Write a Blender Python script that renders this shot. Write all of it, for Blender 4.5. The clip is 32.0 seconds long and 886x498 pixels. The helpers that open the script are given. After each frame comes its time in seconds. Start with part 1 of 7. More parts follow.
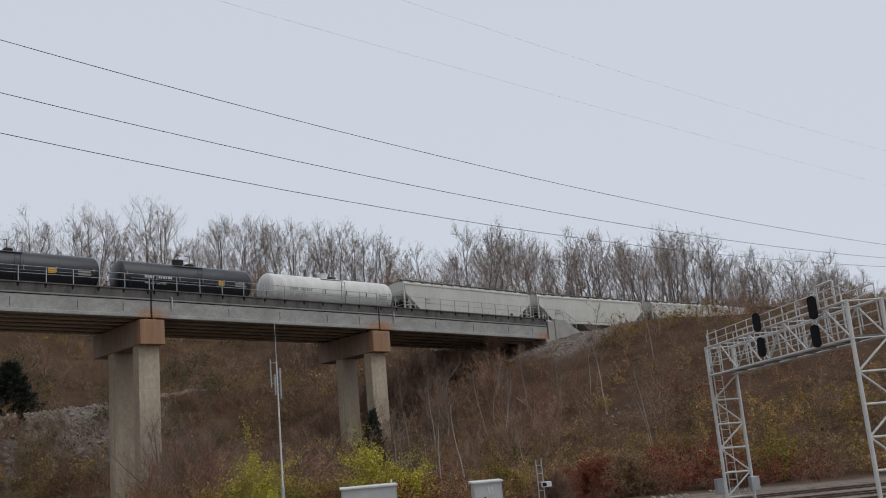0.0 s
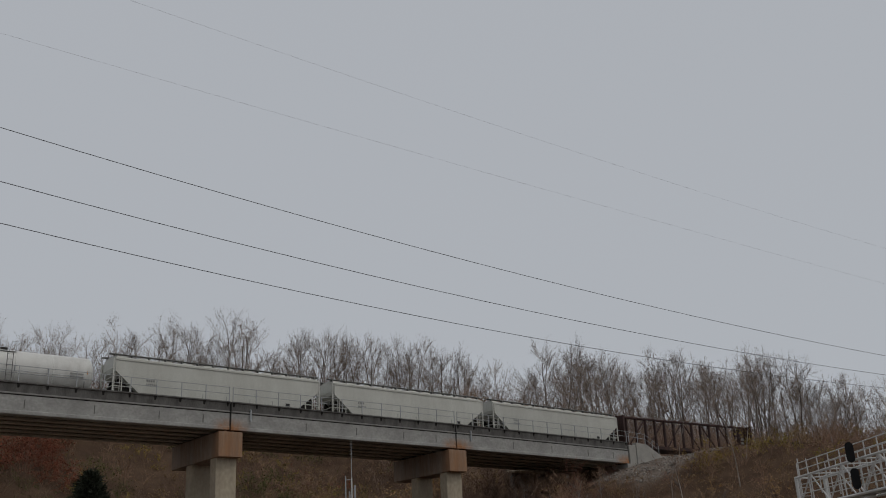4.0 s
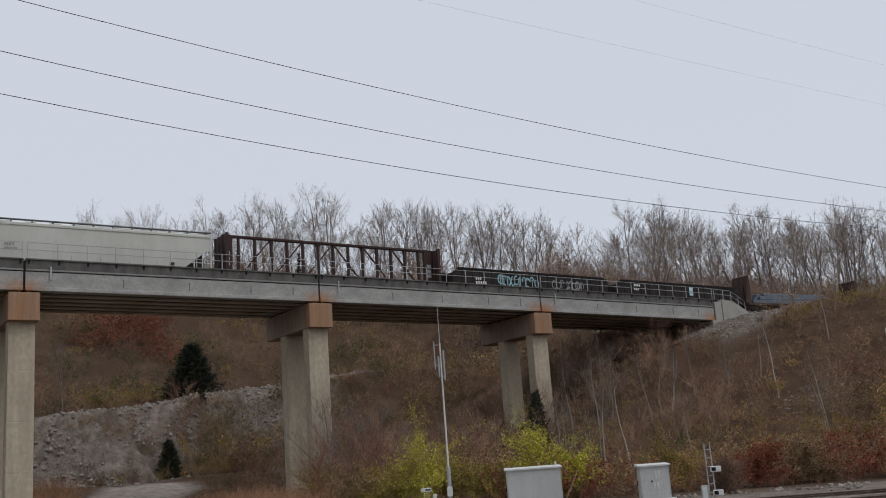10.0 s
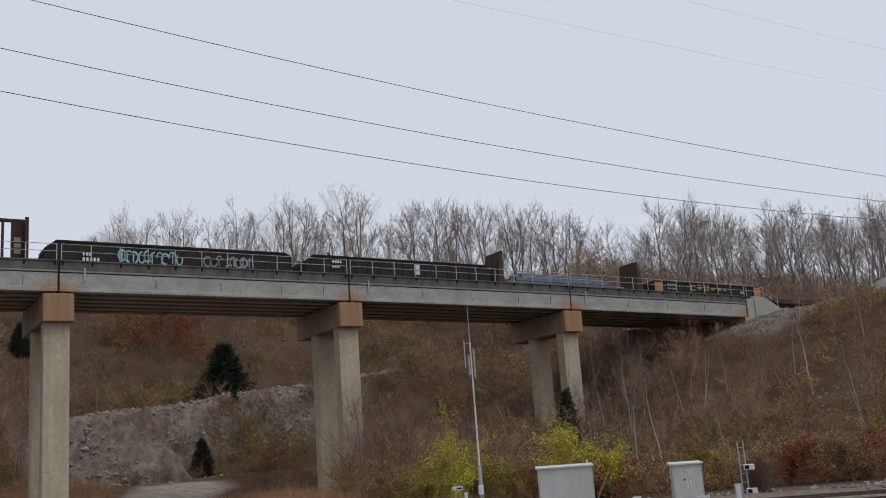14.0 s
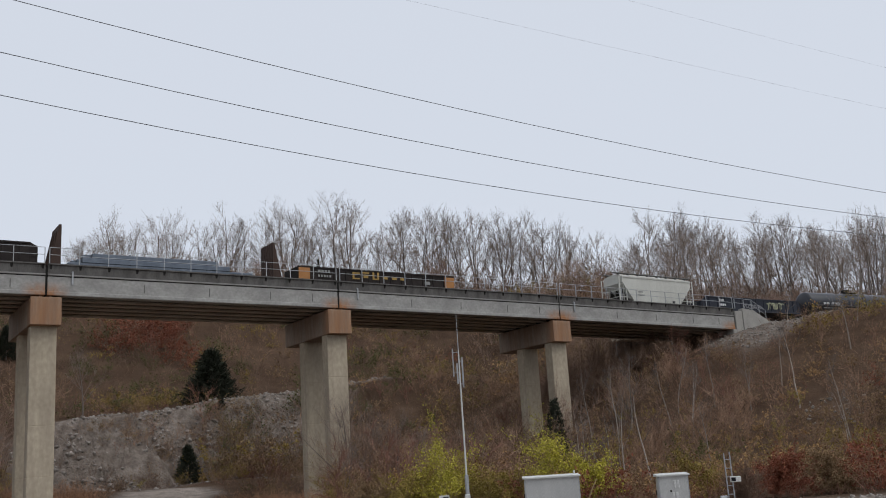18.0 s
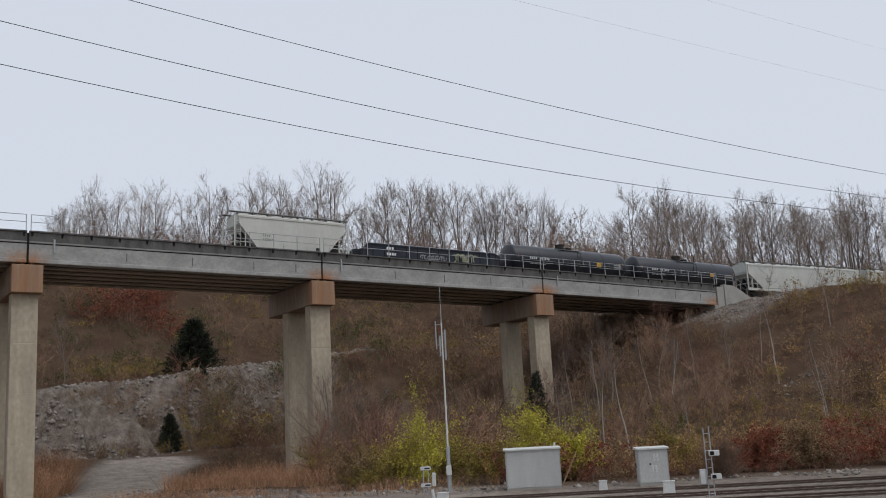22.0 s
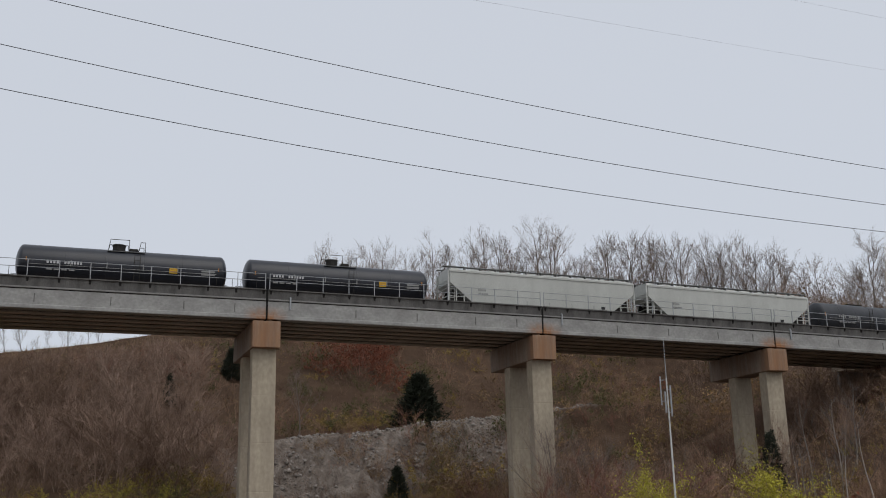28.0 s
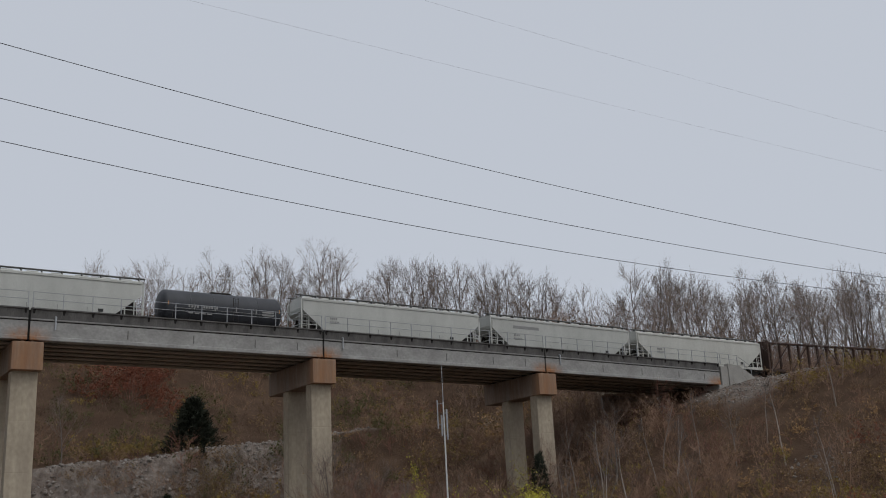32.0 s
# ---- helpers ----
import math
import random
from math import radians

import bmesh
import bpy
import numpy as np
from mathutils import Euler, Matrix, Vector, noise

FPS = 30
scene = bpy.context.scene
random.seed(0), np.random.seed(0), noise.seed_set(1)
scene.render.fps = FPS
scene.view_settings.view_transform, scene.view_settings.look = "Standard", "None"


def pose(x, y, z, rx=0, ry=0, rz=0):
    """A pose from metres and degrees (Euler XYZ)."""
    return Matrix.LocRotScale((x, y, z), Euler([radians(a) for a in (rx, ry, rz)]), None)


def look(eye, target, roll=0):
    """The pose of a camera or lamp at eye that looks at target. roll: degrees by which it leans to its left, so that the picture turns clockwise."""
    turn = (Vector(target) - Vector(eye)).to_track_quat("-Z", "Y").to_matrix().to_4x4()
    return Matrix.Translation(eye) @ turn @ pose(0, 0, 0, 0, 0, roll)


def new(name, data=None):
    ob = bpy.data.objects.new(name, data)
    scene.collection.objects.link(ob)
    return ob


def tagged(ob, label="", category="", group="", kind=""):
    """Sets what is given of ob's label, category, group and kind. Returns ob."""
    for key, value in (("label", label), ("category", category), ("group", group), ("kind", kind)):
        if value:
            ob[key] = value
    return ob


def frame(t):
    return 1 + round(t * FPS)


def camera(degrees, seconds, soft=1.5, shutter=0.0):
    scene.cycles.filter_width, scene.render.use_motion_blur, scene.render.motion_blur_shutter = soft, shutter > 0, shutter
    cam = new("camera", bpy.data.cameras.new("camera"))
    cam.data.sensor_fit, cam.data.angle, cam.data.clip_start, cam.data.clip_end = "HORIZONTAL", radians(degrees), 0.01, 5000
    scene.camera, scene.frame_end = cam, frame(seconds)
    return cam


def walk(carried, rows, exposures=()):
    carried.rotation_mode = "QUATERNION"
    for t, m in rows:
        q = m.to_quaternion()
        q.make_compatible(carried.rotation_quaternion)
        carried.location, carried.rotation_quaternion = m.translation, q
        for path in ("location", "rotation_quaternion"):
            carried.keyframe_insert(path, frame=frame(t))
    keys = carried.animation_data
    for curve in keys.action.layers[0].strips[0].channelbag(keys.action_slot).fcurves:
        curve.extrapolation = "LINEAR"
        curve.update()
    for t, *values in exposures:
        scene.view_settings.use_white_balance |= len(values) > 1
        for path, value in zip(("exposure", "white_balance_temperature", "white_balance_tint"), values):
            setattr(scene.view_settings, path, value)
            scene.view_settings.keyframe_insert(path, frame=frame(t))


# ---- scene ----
EYE = (0.0, 0.0, 2.65)
cam = camera(47.92, 32.0, soft=1.0)
walk(cam, [
    (0, pose(*EYE, 102.383, 5.004, -42.064)),
    (0.5, pose(*EYE, 102.231, 5.797, -41.349)),
    (1, pose(*EYE, 103.390, 6.298, -41.052)),
    (1.5, pose(*EYE, 102.011, 6.606, -40.829)),
    (2, pose(*EYE, 103.265, 6.419, -39.822)),
    (2.5, pose(*EYE, 104.165, 6.388, -37.491)),
    (3, pose(*EYE, 104.003, 5.552, -39.129)),
    (3.5, pose(*EYE, 108.263, 1.883, -36.909)),
    (4, pose(*EYE, 109.403, 2.819, -37.940)),
    (4.5, pose(*EYE, 110.175, 3.809, -39.827)),
    (6.5, pose(*EYE, 109.906, 2.119, -38.215)),
    (7, pose(*EYE, 110.998, 2.704, -39.191)),
    (7.5, pose(*EYE, 108.949, 3.591, -36.094)),
    (8, pose(*EYE, 107.304, 4.352, -36.067)),
    (8.5, pose(*EYE, 103.748, 5.541, -34.133)),
    (9, pose(*EYE, 102.006, 5.698, -32.792)),
    (9.5, pose(*EYE, 102.320, 4.760, -32.842)),
    (10, pose(*EYE, 102.092, 4.086, -32.843)),
    (10.5, pose(*EYE, 102.333, 3.942, -33.368)),
    (11, pose(*EYE, 102.262, 3.849, -34.118)),
    (11.5, pose(*EYE, 102.759, 3.775, -34.466)),
    (12, pose(*EYE, 102.670, 3.485, -35.192)),
    (12.5, pose(*EYE, 102.581, 3.992, -36.028)),
    (13, pose(*EYE, 102.798, 3.898, -34.600)),
    (13.5, pose(*EYE, 102.735, 4.525, -31.628)),
    (15.5, pose(*EYE, 100.127, 3.495, -30.819)),
    (16, pose(*EYE, 100.267, 3.532, -31.905)),
    (16.5, pose(*EYE, 101.084, 4.399, -32.060)),
    (17, pose(*EYE, 101.611, 4.367, -33.016)),
    (17.5, pose(*EYE, 101.372, 3.669, -32.656)),
    (18, pose(*EYE, 102.571, 3.563, -31.828)),
    (18.5, pose(*EYE, 101.356, 3.502, -30.006)),
    (19, pose(*EYE, 100.359, 3.704, -29.995)),
    (19.5, pose(*EYE, 100.399, 4.363, -27.969)),
    (20, pose(*EYE, 102.291, 5.030, -27.270)),
    (20.5, pose(*EYE, 101.593, 4.294, -27.802)),
    (21, pose(*EYE, 101.534, 4.248, -28.107)),
    (21.5, pose(*EYE, 101.869, 3.931, -31.753)),
    (22, pose(*EYE, 100.934, 3.036, -32.873)),
    (22.5, pose(*EYE, 100.517, 3.414, -32.968)),
    (23, pose(*EYE, 101.234, 3.763, -28.238)),
    (23.5, pose(*EYE, 101.791, 2.187, -13.723)),
    (24, pose(*EYE, 102.489, 1.204, 2.283)),
    (24.5, pose(*EYE, 101.198, 0.785, 8.755)),
    (25, pose(*EYE, 101.776, 1.505, 4.637)),
    (25.5, pose(*EYE, 102.003, 1.510, -10.193)),
    (27.5, pose(*EYE, 104.198, 0.878, -18.384)),
    (28, pose(*EYE, 104.513, 1.212, -20.371)),
    (28.5, pose(*EYE, 104.901, 1.022, -23.720)),
    (29, pose(*EYE, 104.069, 2.006, -26.673)),
    (29.5, pose(*EYE, 103.083, 2.381, -28.173)),
    (30, pose(*EYE, 103.479, 2.733, -29.820)),
    (30.5, pose(*EYE, 103.508, 2.824, -30.971)),
    (31, pose(*EYE, 104.264, 3.158, -31.727)),
    (31.5, pose(*EYE, 104.847, 3.321, -32.592)),
    (32, pose(*EYE, 105.425, 2.842, -32.787)),
], exposures=[
(0, 0, 6500, 10), (2.8, -0.03, 6500, 10), (3.5, -0.38, 6600, 9), (4, -0.58, 6750, 9), (4.5, -0.8, 6900, 10), (6.5, -0.96, 7150, 10), (7, -0.96, 7150, 10), (8, -0.86, 7050, 10), (8.5, -0.5, 6800, 10), (9, -0.16, 6550, 10), (9.5, 0, 6500, 10), (13, 0.02, 6500, 10), (15.5, 0.12, 6500, 10), (20, 0.12, 6450, 10), (24, 0.06, 6500, 10), (25.5, 0.02, 6550, 10), (27.5, 0, 6550, 10), (28.5, -0.05, 6550, 10), (31, -0.05, 6550, 10), (32, -0.22, 6500, 10)
])

# ---- world and sun: a bright overcast sky ----
world = bpy.data.worlds.new("overcast")
scene.world = world
world.use_nodes = True
nt = world.node_tree
nt.nodes.clear()
sky = nt.nodes.new("ShaderNodeTexSky")
sky.sky_type = "NISHITA"
sky.sun_disc = False
sky.sun_elevation, sky.sun_rotation = radians(35), radians(200)
sky.dust_density, sky.ozone_density = 4.0, 1.0
coord = nt.nodes.new("ShaderNodeTexCoord")
cloud = nt.nodes.new("ShaderNodeTexNoise")
cloud.inputs["Scale"].default_value, cloud.inputs["Detail"].default_value = 1.6, 3.0
sep = nt.nodes.new("ShaderNodeSeparateXYZ")
grad = nt.nodes.new("ShaderNodeMapRange")
grad.inputs["From Min"].default_value, grad.inputs["From Max"].default_value = 0.0, 0.6
grad.inputs["To Min"].default_value, grad.inputs["To Max"].default_value = 0.05, 0.85
addn = nt.nodes.new("ShaderNodeMath")
addn.operation = "MULTIPLY_ADD"
addn.inputs[1].default_value, addn.inputs[2].default_value = 0.28, -0.14
plus = nt.nodes.new("ShaderNodeMath")
ramp = nt.nodes.new("ShaderNodeMix")
ramp.data_type = "RGBA"
ramp.inputs["A"].default_value, ramp.inputs["B"].default_value = (0.60, 0.645, 0.72, 1), (0.585, 0.625, 0.70, 1)
mixs = nt.nodes.new("ShaderNodeMix")
mixs.data_type = "RGBA"
mixs.blend_type = "ADD"
mixs.inputs["Factor"].default_value = 0.004
bg = nt.nodes.new("ShaderNodeBackground")
outw = nt.nodes.new("ShaderNodeOutputWorld")
for a, b in ((coord.outputs["Generated"], cloud.inputs["Vector"]), (coord.outputs["Generated"], sep.inputs[0]), (sep.outputs["Z"], grad.inputs["Value"]), (cloud.outputs["Fac"], addn.inputs[0]), (addn.outputs[0], plus.inputs[0]), (grad.outputs[0], plus.inputs[1]), (plus.outputs[0], ramp.inputs["Factor"]), (ramp.outputs["Result"], mixs.inputs["A"]), (sky.outputs[0], mixs.inputs["B"]), (mixs.outputs["Result"], bg.inputs["Color"]), (bg.outputs[0], outw.inputs[0])):
    nt.links.new(a, b)
bg.inputs["Strength"].default_value = 1.0
sun_data = bpy.data.lights.new("sun", "SUN")
sun_data.energy, sun_data.angle, sun_data.color = 1.0, radians(50), (1.0, 0.97, 0.92)
sun = new("sun", sun_data)
sun.matrix_world = look((0, 0, 100), (-20, 60, 0))


# ---- materials ----
def nodes_of(name):
    m = bpy.data.materials.new(name)
    m.use_nodes = True
    t = m.node_tree
    return m, t, t.nodes["Principled BSDF"]


def rgb(c):
    return (*c, 1.0)


def mat(name, c1, c2, scale=3.0, rough=0.8, metal=0.0, bump=0.3, fine=40.0, stretch=(1, 1, 1), jitter=0.0, island=0.0, coat=0.0, spec=0.35):
    """Two-scale procedural surface: large patches c1 to c2, fine grain and relief; jitter varies by object, island by piece."""
    m, t, p = nodes_of(name)
    co = t.nodes.new("ShaderNodeTexCoord")
    mp = t.nodes.new("ShaderNodeMapping")
    mp.inputs["Scale"].default_value = stretch
    t.links.new(co.outputs["Object"], mp.inputs[0])
    big = t.nodes.new("ShaderNodeTexNoise")
    big.inputs["Scale"].default_value, big.inputs["Detail"].default_value, big.inputs["Roughness"].default_value = scale, 6.0, 0.65
    fin = t.nodes.new("ShaderNodeTexNoise")
    fin.inputs["Scale"].default_value, fin.inputs["Detail"].default_value = fine, 4.0
    for n in (big, fin):
        t.links.new(mp.outputs[0], n.inputs["Vector"])
    mr = t.nodes.new("ShaderNodeMapRange")
    mr.inputs["From Min"].default_value, mr.inputs["From Max"].default_value = 0.32, 0.68
    t.links.new(big.outputs["Fac"], mr.inputs["Value"])
    mx = t.nodes.new("ShaderNodeMix")
    mx.data_type = "RGBA"
    mx.inputs["A"].default_value, mx.inputs["B"].default_value = rgb(c1), rgb(c2)
    t.links.new(mr.outputs[0], mx.inputs["Factor"])
    hs = t.nodes.new("ShaderNodeHueSaturation")
    t.links.new(mx.outputs["Result"], hs.inputs["Color"])
    val = t.nodes.new("ShaderNodeMapRange")
    val.inputs["From Min"].default_value, val.inputs["From Max"].default_value = 0.3, 0.7
    val.inputs["To Min"].default_value, val.inputs["To Max"].default_value = 0.86, 1.14
    t.links.new(fin.outputs["Fac"], val.inputs["Value"])
    last = val.outputs[0]
    for amount, node, socket in ((jitter, "ShaderNodeObjectInfo", "Random"), (island, "ShaderNodeNewGeometry", "Random Per Island")):
        if amount:
            src = t.nodes.new(node)
            jr = t.nodes.new("ShaderNodeMapRange")
            jr.inputs["To Min"].default_value, jr.inputs["To Max"].default_value = 1 - amount, 1 + amount
            t.links.new(src.outputs[socket], jr.inputs["Value"])
            mu = t.nodes.new("ShaderNodeMath")
            mu.operation = "MULTIPLY"
            t.links.new(last, mu.inputs[0])
            t.links.new(jr.outputs[0], mu.inputs[1])
            last = mu.outputs[0]
    t.links.new(last, hs.inputs["Value"])
    t.links.new(hs.outputs["Color"], p.inputs["Base Color"])
    p.inputs["Roughness"].default_value, p.inputs["Metallic"].default_value = rough, metal
    p.inputs["Specular IOR Level"].default_value = spec
    if coat:
        p.inputs["Coat Weight"].default_value = coat
    if bump:
        bu = t.nodes.new("ShaderNodeBump")
        bu.inputs["Strength"].default_value, bu.inputs["Distance"].default_value = bump, 0.02
        t.links.new(fin.outputs["Fac"], bu.inputs["Height"])
        t.links.new(bu.outputs[0], p.inputs["Normal"])
    return m


def stained(m, colour, axis, lo, hi, scale=(1.2, 1.2, 0.25), amount=0.9, also=None, gain=(2.6, -0.75)):
    """Adds a run of rust or soot that grows along one local axis from lo to hi (metres), broken up by streaks."""
    t = m.node_tree
    p = t.nodes["Principled BSDF"]
    link = p.inputs["Base Color"].links[0]
    src = link.from_socket
    co = t.nodes.new("ShaderNodeTexCoord")
    mp = t.nodes.new("ShaderNodeMapping")
    mp.inputs["Scale"].default_value = scale
    t.links.new(co.outputs["Object"], mp.inputs[0])
    nz = t.nodes.new("ShaderNodeTexNoise")
    nz.inputs["Scale"].default_value, nz.inputs["Detail"].default_value = 2.2, 5.0
    t.links.new(mp.outputs[0], nz.inputs["Vector"])
    sx = t.nodes.new("ShaderNodeSeparateXYZ")
    t.links.new(co.outputs["Object"], sx.inputs[0])
    ab = t.nodes.new("ShaderNodeMath")
    ab.operation = "ABSOLUTE"
    t.links.new(sx.outputs[axis], ab.inputs[0])
    mr = t.nodes.new("ShaderNodeMapRange")
    mr.inputs["From Min"].default_value, mr.inputs["From Max"].default_value = lo, hi
    t.links.new(ab.outputs[0], mr.inputs["Value"])
    pw = t.nodes.new("ShaderNodeMath")
    pw.operation = "MULTIPLY_ADD"
    pw.inputs[1].default_value, pw.inputs[2].default_value = gain
    t.links.new(nz.outputs["Fac"], pw.inputs[0])
    mu = t.nodes.new("ShaderNodeMath")
    mu.operation = "MULTIPLY"
    mu.use_clamp = True
    t.links.new(mr.outputs[0], mu.inputs[0])
    t.links.new(pw.outputs[0], mu.inputs[1])
    am = t.nodes.new("ShaderNodeMath")
    am.operation = "MULTIPLY"
    am.inputs[1].default_value = amount
    if also:
        ab2 = t.nodes.new("ShaderNodeMath")
        ab2.operation = "ABSOLUTE"
        t.links.new(sx.outputs[also[0]], ab2.inputs[0])
        mr2 = t.nodes.new("ShaderNodeMapRange")
        mr2.inputs["From Min"].default_value, mr2.inputs["From Max"].default_value = also[1:]
        mr2.inputs["To Max"].default_value = amount
        t.links.new(ab2.outputs[0], mr2.inputs["Value"])
        t.links.new(mr2.outputs[0], am.inputs[1])
    t.links.new(mu.outputs[0], am.inputs[0])
    mx = t.nodes.new("ShaderNodeMix")
    mx.data_type = "RGBA"
    mx.inputs["B"].default_value = rgb(colour)
    t.links.new(am.outputs[0], mx.inputs["Factor"])
    t.links.new(src, mx.inputs["A"])
    t.links.new(mx.outputs["Result"], p.inputs["Base Color"])
    return m


CONC = mat("weathered_concrete", (0.36, 0.35, 0.32), (0.27, 0.26, 0.24), 0.5, 0.9, bump=0.4, fine=18)
GIRDER = stained(stained(mat("girder_concrete", (0.42, 0.415, 0.395), (0.32, 0.315, 0.298), 0.6, 0.9, bump=0.15, fine=6, stretch=(0.8, 1, 1.0)), (0.16, 0.155, 0.148), "X", -6.0, 3.0, (0.3, 0.9, 0.5), 0.5), (0.33, 0.155, 0.07), "X", 10.3, 12.0, (1.3, 1.3, 1.0), 1.0, ("Z", 1.35, 2.15), (2.6, -0.3))
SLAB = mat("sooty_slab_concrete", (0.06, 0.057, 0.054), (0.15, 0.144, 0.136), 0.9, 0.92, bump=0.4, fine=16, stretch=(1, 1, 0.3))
LEDGE = mat("pale_ledge_concrete", (0.27, 0.265, 0.25), (0.18, 0.175, 0.165), 0.8, 0.9, bump=0.3, fine=16)
INNER = mat("brownish_girder_concrete", (0.46, 0.41, 0.36), (0.33, 0.29, 0.25), 0.5, 0.9, bump=0.3, fine=14, stretch=(0.4, 1, 1))
CAPRUST = stained(stained(mat("rust_streaked_concrete", (0.31, 0.26, 0.21), (0.23, 0.195, 0.16), 0.7, 0.9, bump=0.4, fine=6, stretch=(1, 1, 0.35)), (0.40, 0.20, 0.09), "Y", 1.8, 0.1, (0.5, 0.5, 0.12), 0.85), (0.19, 0.1, 0.06), "Z", -2.0, 0.6, (1.1, 1.1, 0.1), 0.6)
COLUMN = stained(mat("column_concrete", (0.52, 0.445, 0.335), (0.41, 0.35, 0.26), 0.45, 0.9, bump=0.15, fine=4, stretch=(1, 1, 0.6)), (0.2, 0.165, 0.13), "Z", -30, 4.0, (0.55, 0.55, 0.06), 0.5)
WARMCOL = stained(mat("tan_column_concrete", (0.54, 0.44, 0.30), (0.43, 0.35, 0.245), 0.35, 0.9, bump=0.15, fine=4, stretch=(1, 1, 0.5)), (0.24, 0.18, 0.13), "Z", -30, 4.0, (0.55, 0.55, 0.06), 0.45)
GREYCOL = mat("grey_column_concrete", (0.40, 0.39, 0.355), (0.32, 0.31, 0.28), 0.35, 0.9, bump=0.15, fine=4, stretch=(1, 1, 0.3))
DARKSTEEL = mat("black_plate_steel", (0.012, 0.012, 0.013), (0.022, 0.02, 0.02), 0.8, 0.65, 0.3, bump=0.1)
GALV = mat("galvanised_steel", (0.34, 0.35, 0.36), (0.42, 0.43, 0.44), 2.0, 0.5, 0.6, bump=0.05)
GAP = mat("black_joint_filler", (0.012, 0.012, 0.012), (0.02, 0.018, 0.016), 2, 0.95, bump=0.2)
RAILSTEEL = mat("worn_rail_steel", (0.085, 0.055, 0.042), (0.14, 0.1, 0.08), 2.0, 0.55, 0.3, bump=0.1)
TIES = mat("weathered_dusty_timber", (0.145, 0.118, 0.098), (0.2, 0.168, 0.142), 2.0, 0.95, bump=0.5)
BALLAST = mat("ballast_stone", (0.14, 0.115, 0.096), (0.23, 0.193, 0.163), 1.2, 0.95, bump=0.9, fine=9)


# ---- mesh helpers ----
def part(name, bm, material, parent, label="", m=None):
    me = bpy.data.meshes.new(name)
    bm.to_mesh(me)
    bm.free()
    me.materials.append(material)
    ob = new(name, me)
    ob.parent = parent
    if m is not None:
        ob.matrix_basis = m
    if label:
        tagged(ob, label)
    return ob


def thing(name, label, category, group="", m=None, kind=""):
    ob = new(name)
    ob.empty_display_size = 0.3
    if m is not None:
        ob.matrix_basis = m
    return tagged(ob, label, category, group, kind)


def box(bm, x0, x1, y0, y1, z0, z1, m=None):
    vs = [bm.verts.new((x, y, z)) for x in (x0, x1) for y in (y0, y1) for z in (z0, z1)]
    fs = [bm.faces.new([vs[i] for i in f]) for f in ((0, 1, 3, 2), (4, 6, 7, 5), (0, 4, 5, 1), (2, 3, 7, 6), (0, 2, 6, 4), (1, 5, 7, 3))]
    if m is not None:
        for v in vs:
            v.co = m @ v.co
    return vs


def rbox(bm, x0, x1, y0, y1, z0, z1, r=0.04):
    """A box with softened edges."""
    b2 = bmesh.new()
    box(b2, x0, x1, y0, y1, z0, z1)
    bmesh.ops.bevel(b2, geom=b2.edges[:], offset=r, segments=1, affect="EDGES")
    join(bm, b2)


def join(bm, other):
    idx = {v: bm.verts.new(v.co) for v in other.verts}
    for f in other.faces:
        bm.faces.new([idx[v] for v in f.verts])
    other.free()


def tube(bm, p0, p1, r0, r1=None, n=8, caps=True):
    p0, p1 = Vector(p0), Vector(p1)
    r1 = r0 if r1 is None else r1
    d = (p1 - p0).normalized()
    u = d.orthogonal().normalized()
    w = d.cross(u)
    ring = []
    for p, r in ((p0, r0), (p1, r1)):
        ring.append([bm.verts.new(p + (u * math.cos(2 * math.pi * i / n) + w * math.sin(2 * math.pi * i / n)) * r) for i in range(n)])
    for i in range(n):
        j = (i + 1) % n
        bm.faces.new((ring[0][i], ring[0][j], ring[1][j], ring[1][i]))
    if caps:
        bm.faces.new(ring[0][::-1])
        bm.faces.new(ring[1])


def revolve(bm, prof, n=24):
    """Turns a profile of (x, r) about the x axis."""
    rings = []
    for x, r in prof:
        rings.append([bm.verts.new((x, r * math.cos(2 * math.pi * i / n), r * math.sin(2 * math.pi * i / n))) for i in range(n)])
    for a, b in zip(rings[:-1], rings[1:]):
        for i in range(n):
            j = (i + 1) % n
            bm.faces.new((a[i], a[j], b[j], b[i]))
    bm.faces.new(rings[0][::-1])
    bm.faces.new(rings[-1])


def smooth(ob):
    ob.data.shade_smooth()
    return ob


def mesh_np(name, v, f, material, nf=3, smooth_it=False):
    """A mesh straight from arrays: v (n, 3), f (m, nf)."""
    me = bpy.data.meshes.new(name)
    me.vertices.add(len(v))
    me.vertices.foreach_set("co", np.ascontiguousarray(v, dtype=np.float32).ravel())
    me.loops.add(f.size)
    me.loops.foreach_set("vertex_index", np.ascontiguousarray(f, dtype=np.int32).ravel())
    me.polygons.add(len(f))
    me.polygons.foreach_set("loop_start", np.arange(0, f.size, nf, dtype=np.int32))
    me.update(calc_edges=True)
    if smooth_it:
        me.shade_smooth()
    me.materials.append(material)
    return me


_shared = {}


def shared(key, build):
    if key not in _shared:
        bm = bmesh.new()
        build(bm)
        me = bpy.data.meshes.new(key)
        bm.to_mesh(me)
        bm.free()
        _shared[key] = me
    return _shared[key]


def put(name, key, build, material, parent, m, label=""):
    me = shared(key, build)
    if not me.materials:
        me.materials.append(material)
    ob = new(name, me)
    ob.parent = parent
    ob.matrix_basis = m
    return tagged(ob, label) if label else ob


# ---- the lie of the line and of the land ----
DECK_Y, TRACK_Y = 77.1, 82.7
JOINTS = [-35.2, -10.2, 14.2, 38.3, 62.8, 88.0]


